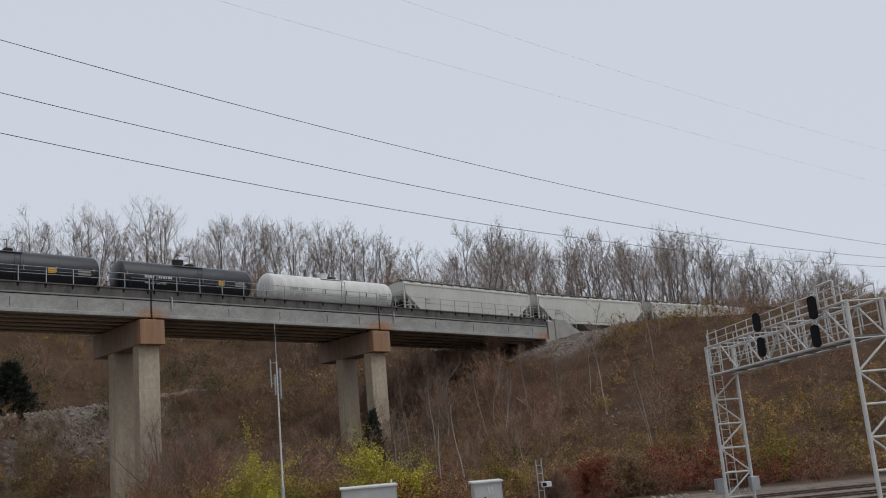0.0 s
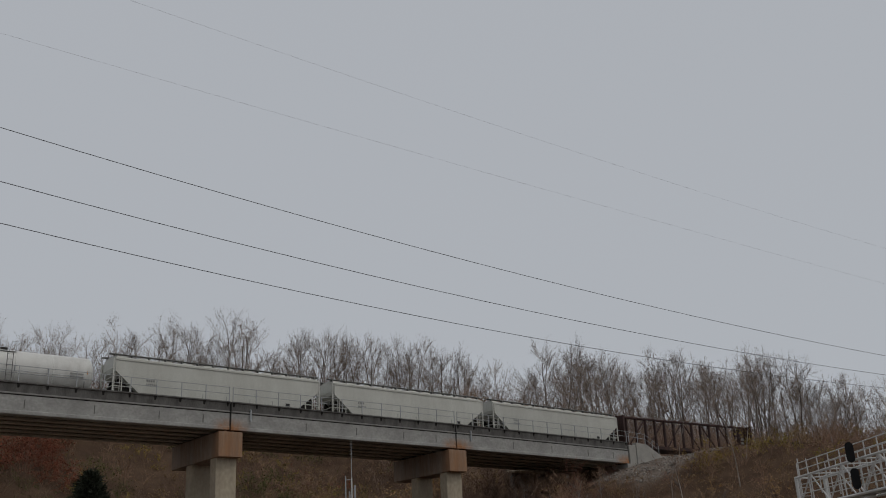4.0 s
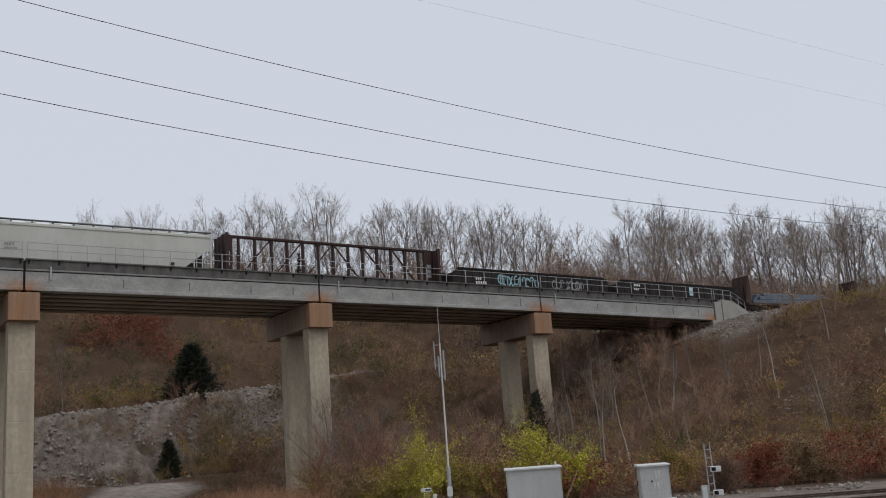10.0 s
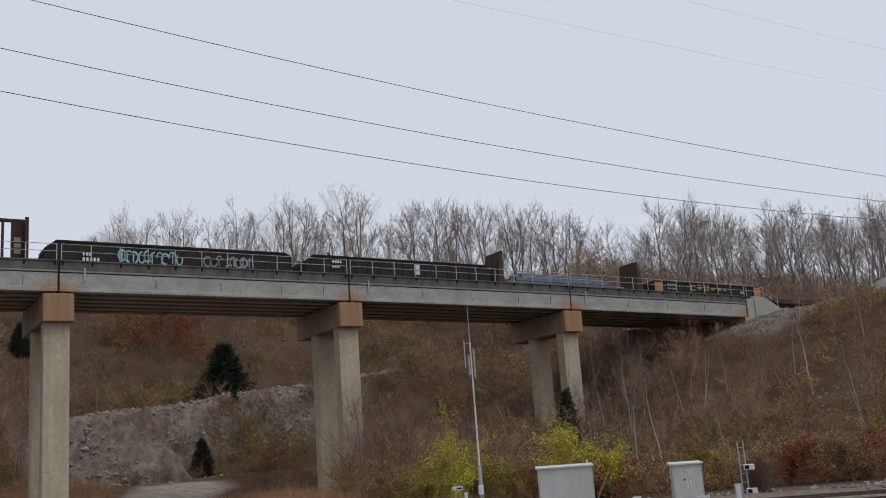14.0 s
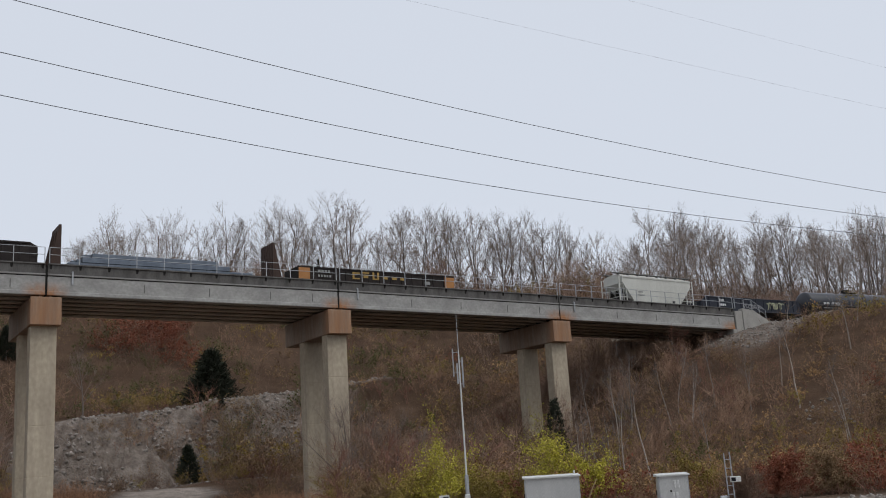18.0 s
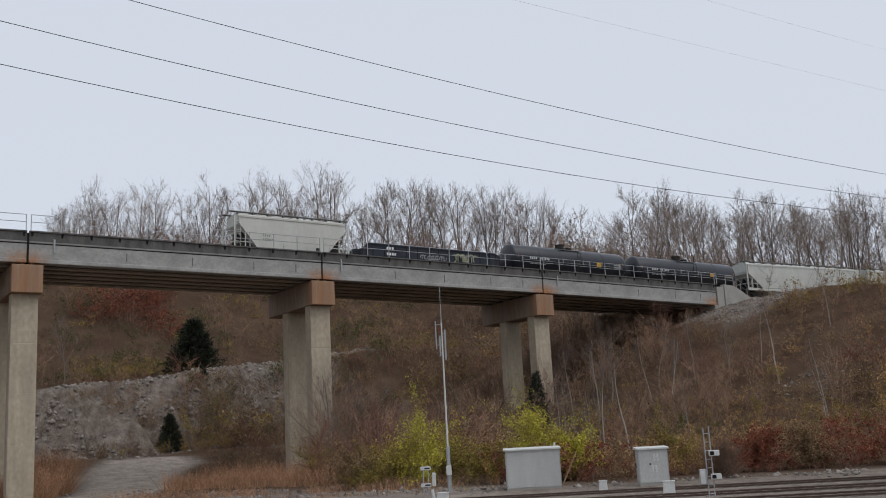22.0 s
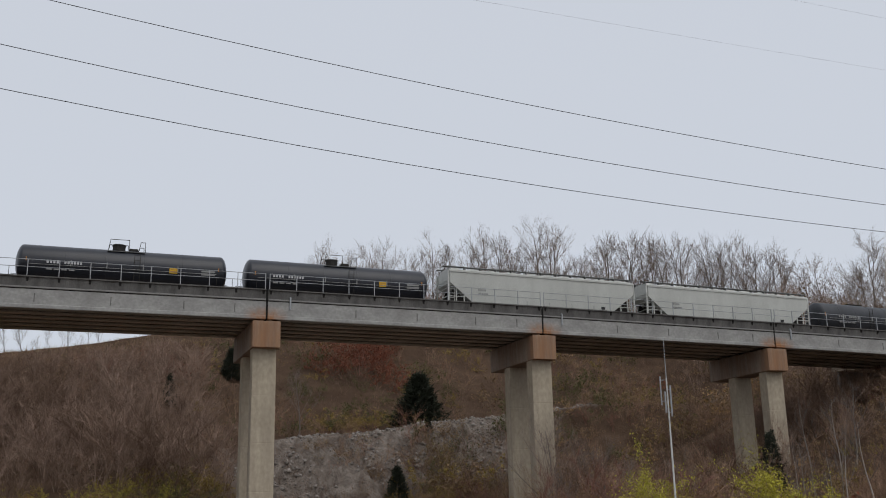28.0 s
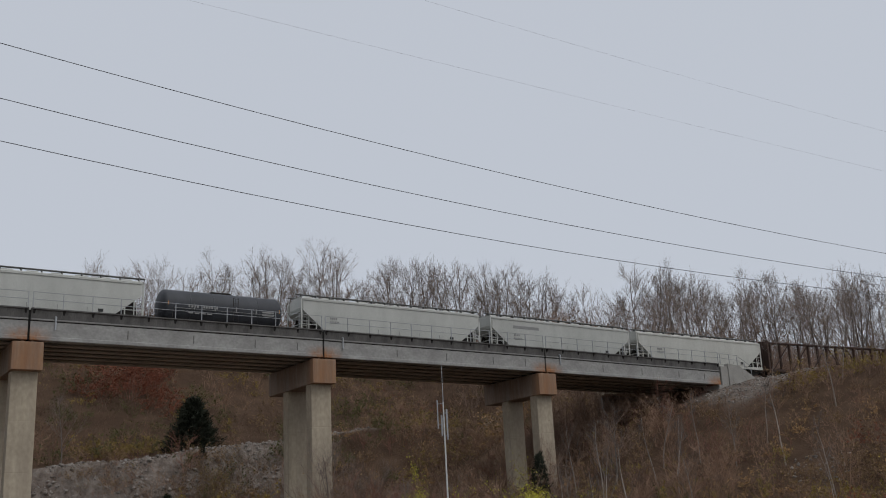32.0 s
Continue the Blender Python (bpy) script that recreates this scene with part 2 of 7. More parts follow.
def track_y(x):
    """The track runs straight over the viaduct and bends towards the yard beyond it."""
    e = np.clip(x - 82.0, 0, 30)
    return TRACK_Y - 0.0026 * e * e - 0.156 * np.clip(x - 112.0, 0, 90)


def deck_z(x):
    x = min(max(x, -11.2), 88.0)
    return 19.733 - 0.002523 * x - 0.0001122 * x * x


def rail_z(x):
    return deck_z(x) - 0.4 - 0.02 * (min(max(x, 88.0), 200.0) - 88.0)


def sm(x):
    x = np.clip(x, 0, 1)
    return x * x * (3 - 2 * x)


def bumps(x, y, s, k=0.0):
    return (np.sin(x * s + 1.3 * np.sin(y * s * 0.7 + k)) + np.sin(y * s * 1.13 + 1.7 * np.sin(x * s * 0.61 + 2 + k)) + np.sin((x + y) * s * 0.53 + k)) / 3


def toe(x, y):
    """Metres beyond the foot of the hillside, square to the yard tracks."""
    return np.maximum(0.576 * x + 0.818 * y - 52, y - 50.5)


def land(x, y):
    """Height of the ground at x, y (arrays)."""
    a = toe(x, y)
    z_front = (17.4 + 3.5 * sm((x - 115) / 60)) * sm((a - 5) / 56) * sm((x - 39) / 60)
    bank = sm((x - 16) / 7) * (1 - sm((x - 84) / 16))
    bh = 7.6 + 0.11 * np.clip(x - 22, 0, 45)
    crest = np.interp(x, [-400, -150, -115, -86, -67, -51, -37, -18, 3, 15, 20, 60, 120, 250, 600], [5, 8, 13.5, 20.5, 23.6, 24.2, 25.5, 27.5, 29.8, 32.0, 33.4, 37, 36, 36, 36])
    z_back = 3.0 * sm((y - 84) / 22) * sm((x + 45) / 45) + bh * bank * sm((y - 105) / 13)
    z_back = z_back + (crest - 3 - bh * bank) * sm((y - (96 + 26 * bank)) / (80 - 22 * bank))
    z_right = sm((x - 60) / 48) * (18.0 + 13 * sm((y - 90) / 42)) * sm((y - 74) / 12)
    z = np.maximum(np.maximum(z_front, z_back), z_right)
    z = z + (0.35 * bumps(x, y, 0.35) + 0.18 * bumps(x, y, 1.1, 2.0)) * sm((z - 0.8) / 3) + 0.05 * bumps(x, y, 0.8) * sm((y - 52) / 10)
    face = sm((x - 18) / 5) * (1 - sm((x - 60) / 12)) * sm((y - 104.5) / 3) * (1 - sm((y - 116) / 4))
    z = z - face * (0.8 * np.abs(np.sin(x * 0.62 + 0.3 * (y - 110) + 0.9 * np.sin(y * 0.33) + 0.5 * np.sin(x * 1.7))) + 0.4 * bumps(x, y, 1.9) + 0.16 * bumps(x, y, 4.3, 2.0) + 0.45 * (1 - np.abs(np.sin(x * 2.1 + 0.5 * np.sin(y * 0.8) + 1.4 * np.sin(x * 0.45)))) ** 2 + 0.8 * np.abs(np.sin(x * 1.6 + 0.4 * (y - 110) + 0.8 * np.sin(y * 0.5) + np.sin(x * 0.7))) ** 0.7)
    z = z - 0.3 * sm((-1.2 - a) / 1.5)
    zl = (18.9 - np.maximum(0, np.abs(y - TRACK_Y) - 4.5) * 0.6) * sm((-88 - x) / 10)
    z = np.where(x < -88, np.maximum(z, zl), z)
    bed = np.where(x > 0, 18.64 - 1.1 - 0.02 * (np.clip(x, 88, 200) - 88), 18.2)
    cut = sm((np.abs(y - track_y(x)) - 3.2) / 2.6)
    z = np.where((x > 87) | (x < -86), np.minimum(z, bed + cut * 40), z)
    return np.where((x > 87) & (x < 400), np.where(np.abs(y - track_y(x)) < 3.2, bed, z), z)


def land1(x, y):
    return float(land(np.array([float(x)]), np.array([float(y)]))[0])


ROAD = [(2, 47), (9, 60), (16, 71.5), (23, 84), (27, 94), (30, 99)]


def road_dist(x, y):
    d = np.full(np.shape(x), 1e9)
    for (ax, ay), (bx, by) in zip(ROAD[:-1], ROAD[1:]):
        t = np.clip(((x - ax) * (bx - ax) + (y - ay) * (by - ay)) / ((bx - ax) ** 2 + (by - ay) ** 2), 0, 1)
        d = np.minimum(d, np.hypot(x - ax - t * (bx - ax), y - ay - t * (by - ay)))
    return d


def gravel_at(x, y):
    w = bumps(x, y, 0.5) * 1.2 + bumps(x, y, 1.7) * 0.6
    g = 1 - sm((road_dist(x, y) + w - 3.4) / 2.0)
    a = toe(x, y)
    g = np.maximum(g, (1 - sm((a + w * 0.7 - 1.5) / 2.5)) * sm((a + 26) / 3))
    g = np.maximum(g, (1 - sm((a + w * 2.2 - 15) / 3)) * sm((x - 2 + w) / 3) * (1 - sm((x + w - 33) / 3)) * sm((a + 26) / 3))
    bank = sm((x - 15) / 5) * (1 - sm((x + 2 * w - 52) / 8)) * sm((y + w - 103) / 2.5) * (1 - sm((y + w - 121) / 3))
    bank = np.maximum(bank, sm((x - 40) / 5) * (1 - sm((x + 2 * w - 86) / 6)) * sm((y + 0.5 * w - 117.5) / 1.0) * (1 - sm((y + 0.5 * w - 120.5) / 1.0)))
    rip = sm((x + w - 80) / 4) * (1 - sm((x - 104) / 7)) * sm((y + w - 68) / 3) * (1 - sm((y - 77) / 3))
    rip = np.maximum(rip, sm((x - 87) / 2) * (1 - sm((np.abs(y - track_y(x)) - 4) / 2)))
    return np.maximum.reduce([g, bank, rip])


def build_ground():
    xs = np.unique(np.concatenate([np.arange(-60, 150, 1.25), np.arange(16, 62, 0.4), np.arange(-400, 600, 12), np.arange(-3000, 3001, 240)]))
    ys = np.unique(np.concatenate([np.arange(18, 190, 1.25), np.arange(103, 120, 0.4), np.arange(-60, 420, 12), np.arange(-3000, 3001, 240)]))
    gx, gy = np.meshgrid(xs, ys)
    z = land(gx, gy)
    far = sm((np.hypot(gx - 60, gy - 60) - 380) / 400)
    z = z * (1 - far)
    v = np.stack([gx, gy, z], -1).reshape(-1, 3)
    nx, ny = len(xs), len(ys)
    i = (np.arange(ny - 1)[:, None] * nx + np.arange(nx - 1)[None, :]).ravel()
    f = np.stack([i, i + 1, i + nx + 1, i + nx], 1)
    m, t, p = nodes_of("leaf_litter_and_gravel")
    at = t.nodes.new("ShaderNodeAttribute")
    at.attribute_name = "gravel"
    co = t.nodes.new("ShaderNodeTexCoord")
    cols = []
    for sc, pairs in ((0.25, ((0.066, 0.042, 0.029), (0.115, 0.075, 0.051))), (1.4, ((0.135, 0.112, 0.095), (0.26, 0.222, 0.192)))):
        nz = t.nodes.new("ShaderNodeTexNoise")
        nz.inputs["Scale"].default_value, nz.inputs["Detail"].default_value, nz.inputs["Roughness"].default_value = sc, 8.0, 0.7
        t.links.new(co.outputs["Object"], nz.inputs["Vector"])
        mr = t.nodes.new("ShaderNodeMapRange")
        mr.inputs["From Min"].default_value, mr.inputs["From Max"].default_value = 0.35, 0.65
        t.links.new(nz.outputs["Fac"], mr.inputs["Value"])
        mx = t.nodes.new("ShaderNodeMix")
        mx.data_type = "RGBA"
        mx.inputs["A"].default_value, mx.inputs["B"].default_value = rgb(pairs[0]), rgb(pairs[1])
        t.links.new(mr.outputs[0], mx.inputs["Factor"])
        cols.append(mx)
    gm = t.nodes.new("ShaderNodeMix")
    gm.data_type = "RGBA"
    t.links.new(at.outputs["Fac"], gm.inputs["Factor"])
    t.links.new(cols[0].outputs["Result"], gm.inputs["A"])
    t.links.new(cols[1].outputs["Result"], gm.inputs["B"])
    t.links.new(gm.outputs["Result"], p.inputs["Base Color"])
    bmap = t.nodes.new("ShaderNodeMapping")
    bmap.inputs["Scale"].default_value = (1.3, 0.9, 0.9)
    t.links.new(co.outputs["Object"], bmap.inputs[0])
    blot = t.nodes.new("ShaderNodeTexNoise")
    blot.inputs["Scale"].default_value, blot.inputs["Detail"].default_value, blot.inputs["Roughness"].default_value = 0.42, 9.0, 0.75
    t.links.new(bmap.outputs[0], blot.inputs["Vector"])
    br = t.nodes.new("ShaderNodeMapRange")
    br.inputs["From Min"].default_value, br.inputs["From Max"].default_value = 0.46, 0.6
    br.inputs["To Max"].default_value = 0.45
    t.links.new(blot.outputs["Fac"], br.inputs["Value"])
    bx = t.nodes.new("ShaderNodeMix")
    bx.data_type = "RGBA"
    bx.inputs["B"].default_value = (0.08, 0.055, 0.04, 1)
    t.links.new(br.outputs[0], bx.inputs["Factor"])
    t.links.new(gm.outputs["Result"], bx.inputs["A"])
    rat = t.nodes.new("ShaderNodeAttribute")
    rat.attribute_name = "road"
    rx = t.nodes.new("ShaderNodeMix")
    rx.data_type = "RGBA"
    grit = t.nodes.new("ShaderNodeTexNoise")
    grit.inputs["Scale"].default_value, grit.inputs["Detail"].default_value, grit.inputs["Roughness"].default_value = 0.9, 10.0, 0.8
    t.links.new(co.outputs["Object"], grit.inputs["Vector"])
    gr = t.nodes.new("ShaderNodeMapRange")
    gr.inputs["From Min"].default_value, gr.inputs["From Max"].default_value = 0.36, 0.64
    t.links.new(grit.outputs["Fac"], gr.inputs["Value"])
    gx2 = t.nodes.new("ShaderNodeMix")
    gx2.data_type = "RGBA"
    gx2.inputs["A"].default_value, gx2.inputs["B"].default_value = (0.21, 0.177, 0.15, 1), (0.40, 0.345, 0.295, 1)
    t.links.new(gr.outputs[0], gx2.inputs["Factor"])
    t.links.new(gx2.outputs["Result"], rx.inputs["B"])
    t.links.new(rat.outputs["Fac"], rx.inputs["Factor"])
    t.links.new(bx.outputs["Result"], rx.inputs["A"])
    t.links.new(rx.outputs["Result"], p.inputs["Base Color"])
    p.inputs["Roughness"].default_value = 0.95
    p.inputs["Specular IOR Level"].default_value = 0.0
    fin = t.nodes.new("ShaderNodeTexNoise")
    fin.inputs["Scale"].default_value, fin.inputs["Detail"].default_value = 4.0, 8.0
    t.links.new(co.outputs["Object"], fin.inputs["Vector"])
    bu = t.nodes.new("ShaderNodeBump")
    bu.inputs["Strength"].default_value, bu.inputs["Distance"].default_value = 0.9, 0.25
    t.links.new(fin.outputs["Fac"], bu.inputs["Height"])
    t.links.new(bu.outputs[0], p.inputs["Normal"])
    me = mesh_np("ground", v, f, m, 4, True)
    ra = me.attributes.new("road", "FLOAT", "POINT")
    ra.data.foreach_set("value", np.maximum(1 - sm((road_dist(gx, gy) + 0.8 * bumps(gx, gy, 0.7) - 2.6) / 1.8), (0.15 + 0.35 * (1 - sm((gx - 30) / 6))) * (1 - sm((toe(gx, gy) - 4) / 6)) * (0.75 + 0.5 * bumps(gx, gy, 0.9))).astype(np.float32).ravel())
    ga = me.attributes.new("gravel", "FLOAT", "POINT")
    ga.data.foreach_set("value", gravel_at(gx, gy).astype(np.float32).ravel())
    tagged(new("ground", me), "brown leaf litter hillside with pale gravel road and yard", "ground", kind="structure")


build_ground()


# ---- the bridge ----
def span_pose(x0, x1):
    z0, z1 = deck_z(x0), deck_z(x1)
    return pose((x0 + x1) / 2, DECK_Y, (z0 + z1) / 2, 0, -math.degrees(math.atan2(z1 - z0, x1 - x0)), 0)


def handrail(parent, h, y, step=2.15, posts=True):
    n = max(1, round(2 * h / step))
    for z in (1.22, 0.66):
        bm = bmesh.new()
        tube(bm, (-h + 0.05, y, z), (h - 0.05, y, z), 0.024, n=6)
        part("rail_bar", bm, GALV, parent)
    me = None
    for i in range(n + 1):
        x = -h + 0.08 + (2 * h - 0.16) * i / n
        if me is None:
            bm = bmesh.new()
            box(bm, -0.028, 0.028, -0.028, 0.028, -0.05, 1.24)
            ob = part("post", bm, GALV, parent, m=pose(x, y, 0))
            me = ob.data
        else:
            ob = new("post", me)
            ob.parent = parent
            ob.matrix_basis = pose(x, y, 0)


def profile_bar(bm, prof, x0, x1):
    """A bar along x with the outline prof of (y, z)."""
    ends = [[bm.verts.new((x, y, z)) for y, z in prof] for x in (x0, x1)]
    for i in range(len(prof)):
        j = (i + 1) % len(prof)
        bm.faces.new((ends[0][i], ends[1][i], ends[1][j], ends[0][j]))
    bm.faces.new(ends[0])
    bm.faces.new(ends[1][::-1])
    bmesh.ops.recalc_face_normals(bm, faces=bm.faces[:])


def slab_part(parent, h):
    bm = bmesh.new()
    half = [(0.0, 0.0), (0.42, 0.0), (0.46, -0.5)]
    edge = [(0.0, -0.1), (0.1, -0.14), (0.14, -0.8)]
    profile_bar(bm, half + [(10 - y, z) for y, z in half[::-1]] + [(10 - y, z) for y, z in edge] + edge[::-1], -h, h)
    part("deck_slab", bm, SLAB, parent, "dark weathered concrete deck slab with a thin lip")
    for y0, y1 in ((0.03, 0.6), (9.4, 9.97)):
        bm = bmesh.new()
        rbox(bm, -h, h, y0, y1, -0.93, -0.8, 0.02)
        part("ledge", bm, LEDGE, parent, "paler concrete ledge under the deck edge")
        # black strip drawn as the shadow line below the ledge
        bm = bmesh.new()
        box(bm, -h, h, y0 + 0.12, y1 - 0.12, -1.02, -0.93)
        part("drip_gap", bm, GAP, parent)
    # small brackets under the rail posts
    n = round(2 * h / 2.15)
    for i in range(n + 1):
        x = -h + 0.2 + (2 * h - 0.4) * i / n
        put("bracket", "deck_bracket", bracket_mesh, GAP, parent, pose(x, 0, 0))


def bracket_mesh(bm):
    vs = [bm.verts.new(c) for c in ((-0.1, 0.13, -0.1), (0.1, 0.13, -0.1), (0.06, 0.13, -0.42), (-0.06, 0.13, -0.42), (-0.1, 0.01, -0.1), (0.1, 0.01, -0.1), (0.06, 0.1, -0.42), (-0.06, 0.1, -0.42))]
    for f in ((0, 1, 2, 3), (4, 7, 6, 5), (0, 4, 5, 1), (3, 2, 6, 7), (0, 3, 7, 4), (1, 5, 6, 2)):
        bm.faces.new([vs[k] for k in f])


def concrete_span(x0, x1):
    h = (x1 - x0) / 2 - 0.09
    s = thing("bridge_span", "pale concrete girder span of a railway viaduct", "bridge", "viaduct spans", span_pose(x0, x1))
    slab_part(s, h)
    bm = bmesh.new()
    profile_bar(bm, [(0.1, -1.0), (1.0, -1.0), (1.0, -2.36), (0.94, -2.42), (0.08, -2.42), (0.06, -2.38), (0.06, -2.16), (0.1, -2.12)], -h, h)
    part("girder", bm, GIRDER, s, "pale grey concrete girder with rust at its ends")
    flange = [(-0.45, -1.0), (0.45, -1.0), (0.45, -1.18), (0.1, -1.3), (0.1, -2.2), (0.27, -2.3), (0.27, -2.42), (-0.27, -2.42), (-0.27, -2.3), (-0.1, -2.2), (-0.1, -1.3), (-0.45, -1.18)]
    me = None
    for k in range(1, 6):
        y = 0.6 + 1.76 * k
        if me is None:
            bm = bmesh.new()
            profile_bar(bm, flange, -h, h)
            me = part("girder", bm, INNER, s, "brownish concrete inner girder", pose(0, y, 0)).data
        else:
            ob = new("girder", me)
            ob.parent = s
            ob.matrix_basis = pose(0, y, 0)
    # weep grooves on the outer face and the downpipe beside the joint
    for fx in (-0.2, 0.02, 0.24, 0.4):
        bm = bmesh.new()
        box(bm, -0.03, 0.03, 0.07, 0.12, -1.95, -1.3)
        part("weep_strap", bm, SLAB, s, m=pose(2 * h * fx, 0, 0))
    bm = bmesh.new()
    tube(bm, (-h + 1.75, -0.03, -0.62), (-h + 1.75, -0.03, -1.6), 0.075)
    tube(bm, (-h + 1.75, 0.2, -0.6), (-h + 1.75, -0.03, -0.62), 0.075)
    part("downpipe", bm, GALV, s, "grey steel drain pipe")
    bm = bmesh.new()
    box(bm, h, h + 0.18, 0.2, 9.8, -2.4, -0.15)
    part("joint_filler", bm, GAP, s, "black gap between spans")
    for y in (0.06, 9.94):
        handrail(s, h, y)
    return s


def steel_span(x0, x1):
    h = (x1 - x0) / 2 - 0.03
    s = thing("bridge_span", "black steel plate girder span carrying a concrete deck", "bridge", "viaduct spans", span_pose(x0, x1))
    slab_part(s, h)
    for y in (0.7, 3.5, 6.3, 9.1):
        bm = bmesh.new()
        box(bm, -h, h, y - 0.02, y + 0.02, -3.1, -1.1)
        box(bm, -h, h, y - 0.28, y + 0.28, -3.16, -3.1)
        box(bm, -h, h, y - 0.28, y + 0.28, -1.16, -1.1)
        n = int(2 * h / 1.8)
        for i in range(n + 1):
            x = -h + 0.05 + (2 * h - 0.1) * i / n
            box(bm, x - 0.012, x + 0.012, y - 0.2, y + 0.2, -3.1, -1.16)
        part("plate_girder", bm, DARKSTEEL, s)
    bm = bmesh.new()
    n = int(2 * h / 5)
    for i in range(n):
        x = -h + 2 * h * (i + 0.5) / n
        for a, b in ((0.7, 3.5), (3.5, 6.3), (6.3, 9.1)):
            tube(bm, (x, a, -3.0), (x, b, -1.3), 0.05, n=5)
            tube(bm, (x, a, -1.3), (x, b, -3.0), 0.05, n=5)
    part("cross_brace", bm, DARKSTEEL, s)
    for y in (0.06, 9.94):
        handrail(s, h, y)


def pier(x, rusty=True, concrete=COLUMN):
    top = deck_z(x) - 2.42
    p = thing("bridge_pier", "tall two-column concrete pier with a rust-streaked cap beam" if rusty else "tall two-column grey concrete pier with a clean cap beam", "bridge pier", "viaduct piers", pose(x, DECK_Y, top))
    bm = bmesh.new()
    rbox(bm, -1.1, 1.1, -0.02, 9.4, -2.25, -0.16, 0.03)
    part("cap_beam", bm, CAPRUST if rusty else concrete, p, "rust-stained concrete cap beam" if rusty else "")
    for sx in (-0.45, 0.25):
        bm = bmesh.new()
        box(bm, sx, sx + 0.2, 0.3, 9.3, -0.16, 0.0)
        part("bearing_seat", bm, CAPRUST, p)
    for y in (0.75, 5.5):
        g = min(land1(x, DECK_Y + y), land1(x, DECK_Y + y + 1)) - 0.8 - top
        bm = bmesh.new()
        rows, z = [(-2.25, 0.0)], -2.25
        while z - 3.65 > g:
            z -= 3.65
            rows += [(z + 0.03, 0.0), (z + 0.012, 0.022), (z - 0.012, 0.022), (z - 0.03, 0.0)]
        rows.append((g, 0.0))
        rings = []
        for z, k in rows:
            a, c = 0.93 - k, 0.035
            rings.append([bm.verts.new((px, y + 0.55 + py * 0.55 / 0.93, z)) for px, py in ((-a + c, -a), (a - c, -a), (a, -a + c), (a, a - c), (a - c, a), (-a + c, a), (-a, a - c), (-a, -a + c))])
        for r0, r1 in zip(rings[:-1], rings[1:]):
            for i in range(8):
                k = (i + 1) % 8
                bm.faces.new((r0[i], r1[i], r1[k], r0[k]))
        bm.faces.new(rings[0])
        bm.faces.new(rings[-1][::-1])
        part("column", bm, concrete, p)


for a, b in zip(JOINTS[:-1], JOINTS[1:]):
    concrete_span(a, b)
for a, b in ((-60.0, -35.2), (-86.0, -60.0)):
    steel_span(a, b)
for i, x in enumerate([-86.0, -60.0] + JOINTS[:-1]):
    pier(x, i > 2, GREYCOL if i < 3 else WARMCOL if i == 3 else COLUMN)


ABUT = mat("grey_abutment_concrete", (0.37, 0.355, 0.325), (0.27, 0.26, 0.24), 0.5, 0.9, bump=0.4, fine=16)


def abutment():
    t = deck_z(88)
    ab = thing("abutment", "weathered concrete abutment with a sloping wing wall", "abutment", m=pose(88, DECK_Y, t))
    bm = bmesh.new()
    rbox(bm, -0.5, 0.06, 0.0, 10.0, -7, -2.42, 0.04)
    rbox(bm, 0.06, 1.2, 0.0, 10.0, -7, -0.3, 0.04)
    part("breast_wall", bm, ABUT, ab)
    for y0 in (-0.12, 9.5):
        bm = bmesh.new()
        pr = ((1.2, -7), (4.4, -3.6), (5.4, -2.1), (5.4, -1.35), (3.0, -0.15), (1.2, 0.0))
        e = [[bm.verts.new((x, y, z)) for x, z in pr] for y in (y0, y0 + 0.6)]
        for i in range(len(pr)):
            j = (i + 1) % len(pr)
            bm.faces.new((e[0][i], e[0][j], e[1][j], e[1][i]))
        bm.faces.new(e[0][::-1])
        bm.faces.new(e[1])
        part("wing_wall", bm, ABUT, ab)
    for y in (0.06, 9.94):
        bm = bmesh.new()
        for z in (1.2, 0.66):
            tube(bm, (0, y, z), (3.0, y, z - 0.15), 0.024, n=6)
            tube(bm, (3.0, y, z - 0.15), (5.3, y, z - 1.3), 0.024, n=6)
        for x, z in ((0.2, 0.0), (1.7, -0.05), (3.0, -0.15), (4.2, -0.75), (5.25, -1.28)):
            box(bm, x - 0.028, x + 0.028, y - 0.028, y + 0.028, z - 0.02, z + 1.07)
        part("sloping_handrail", bm, GALV, ab)


abutment()


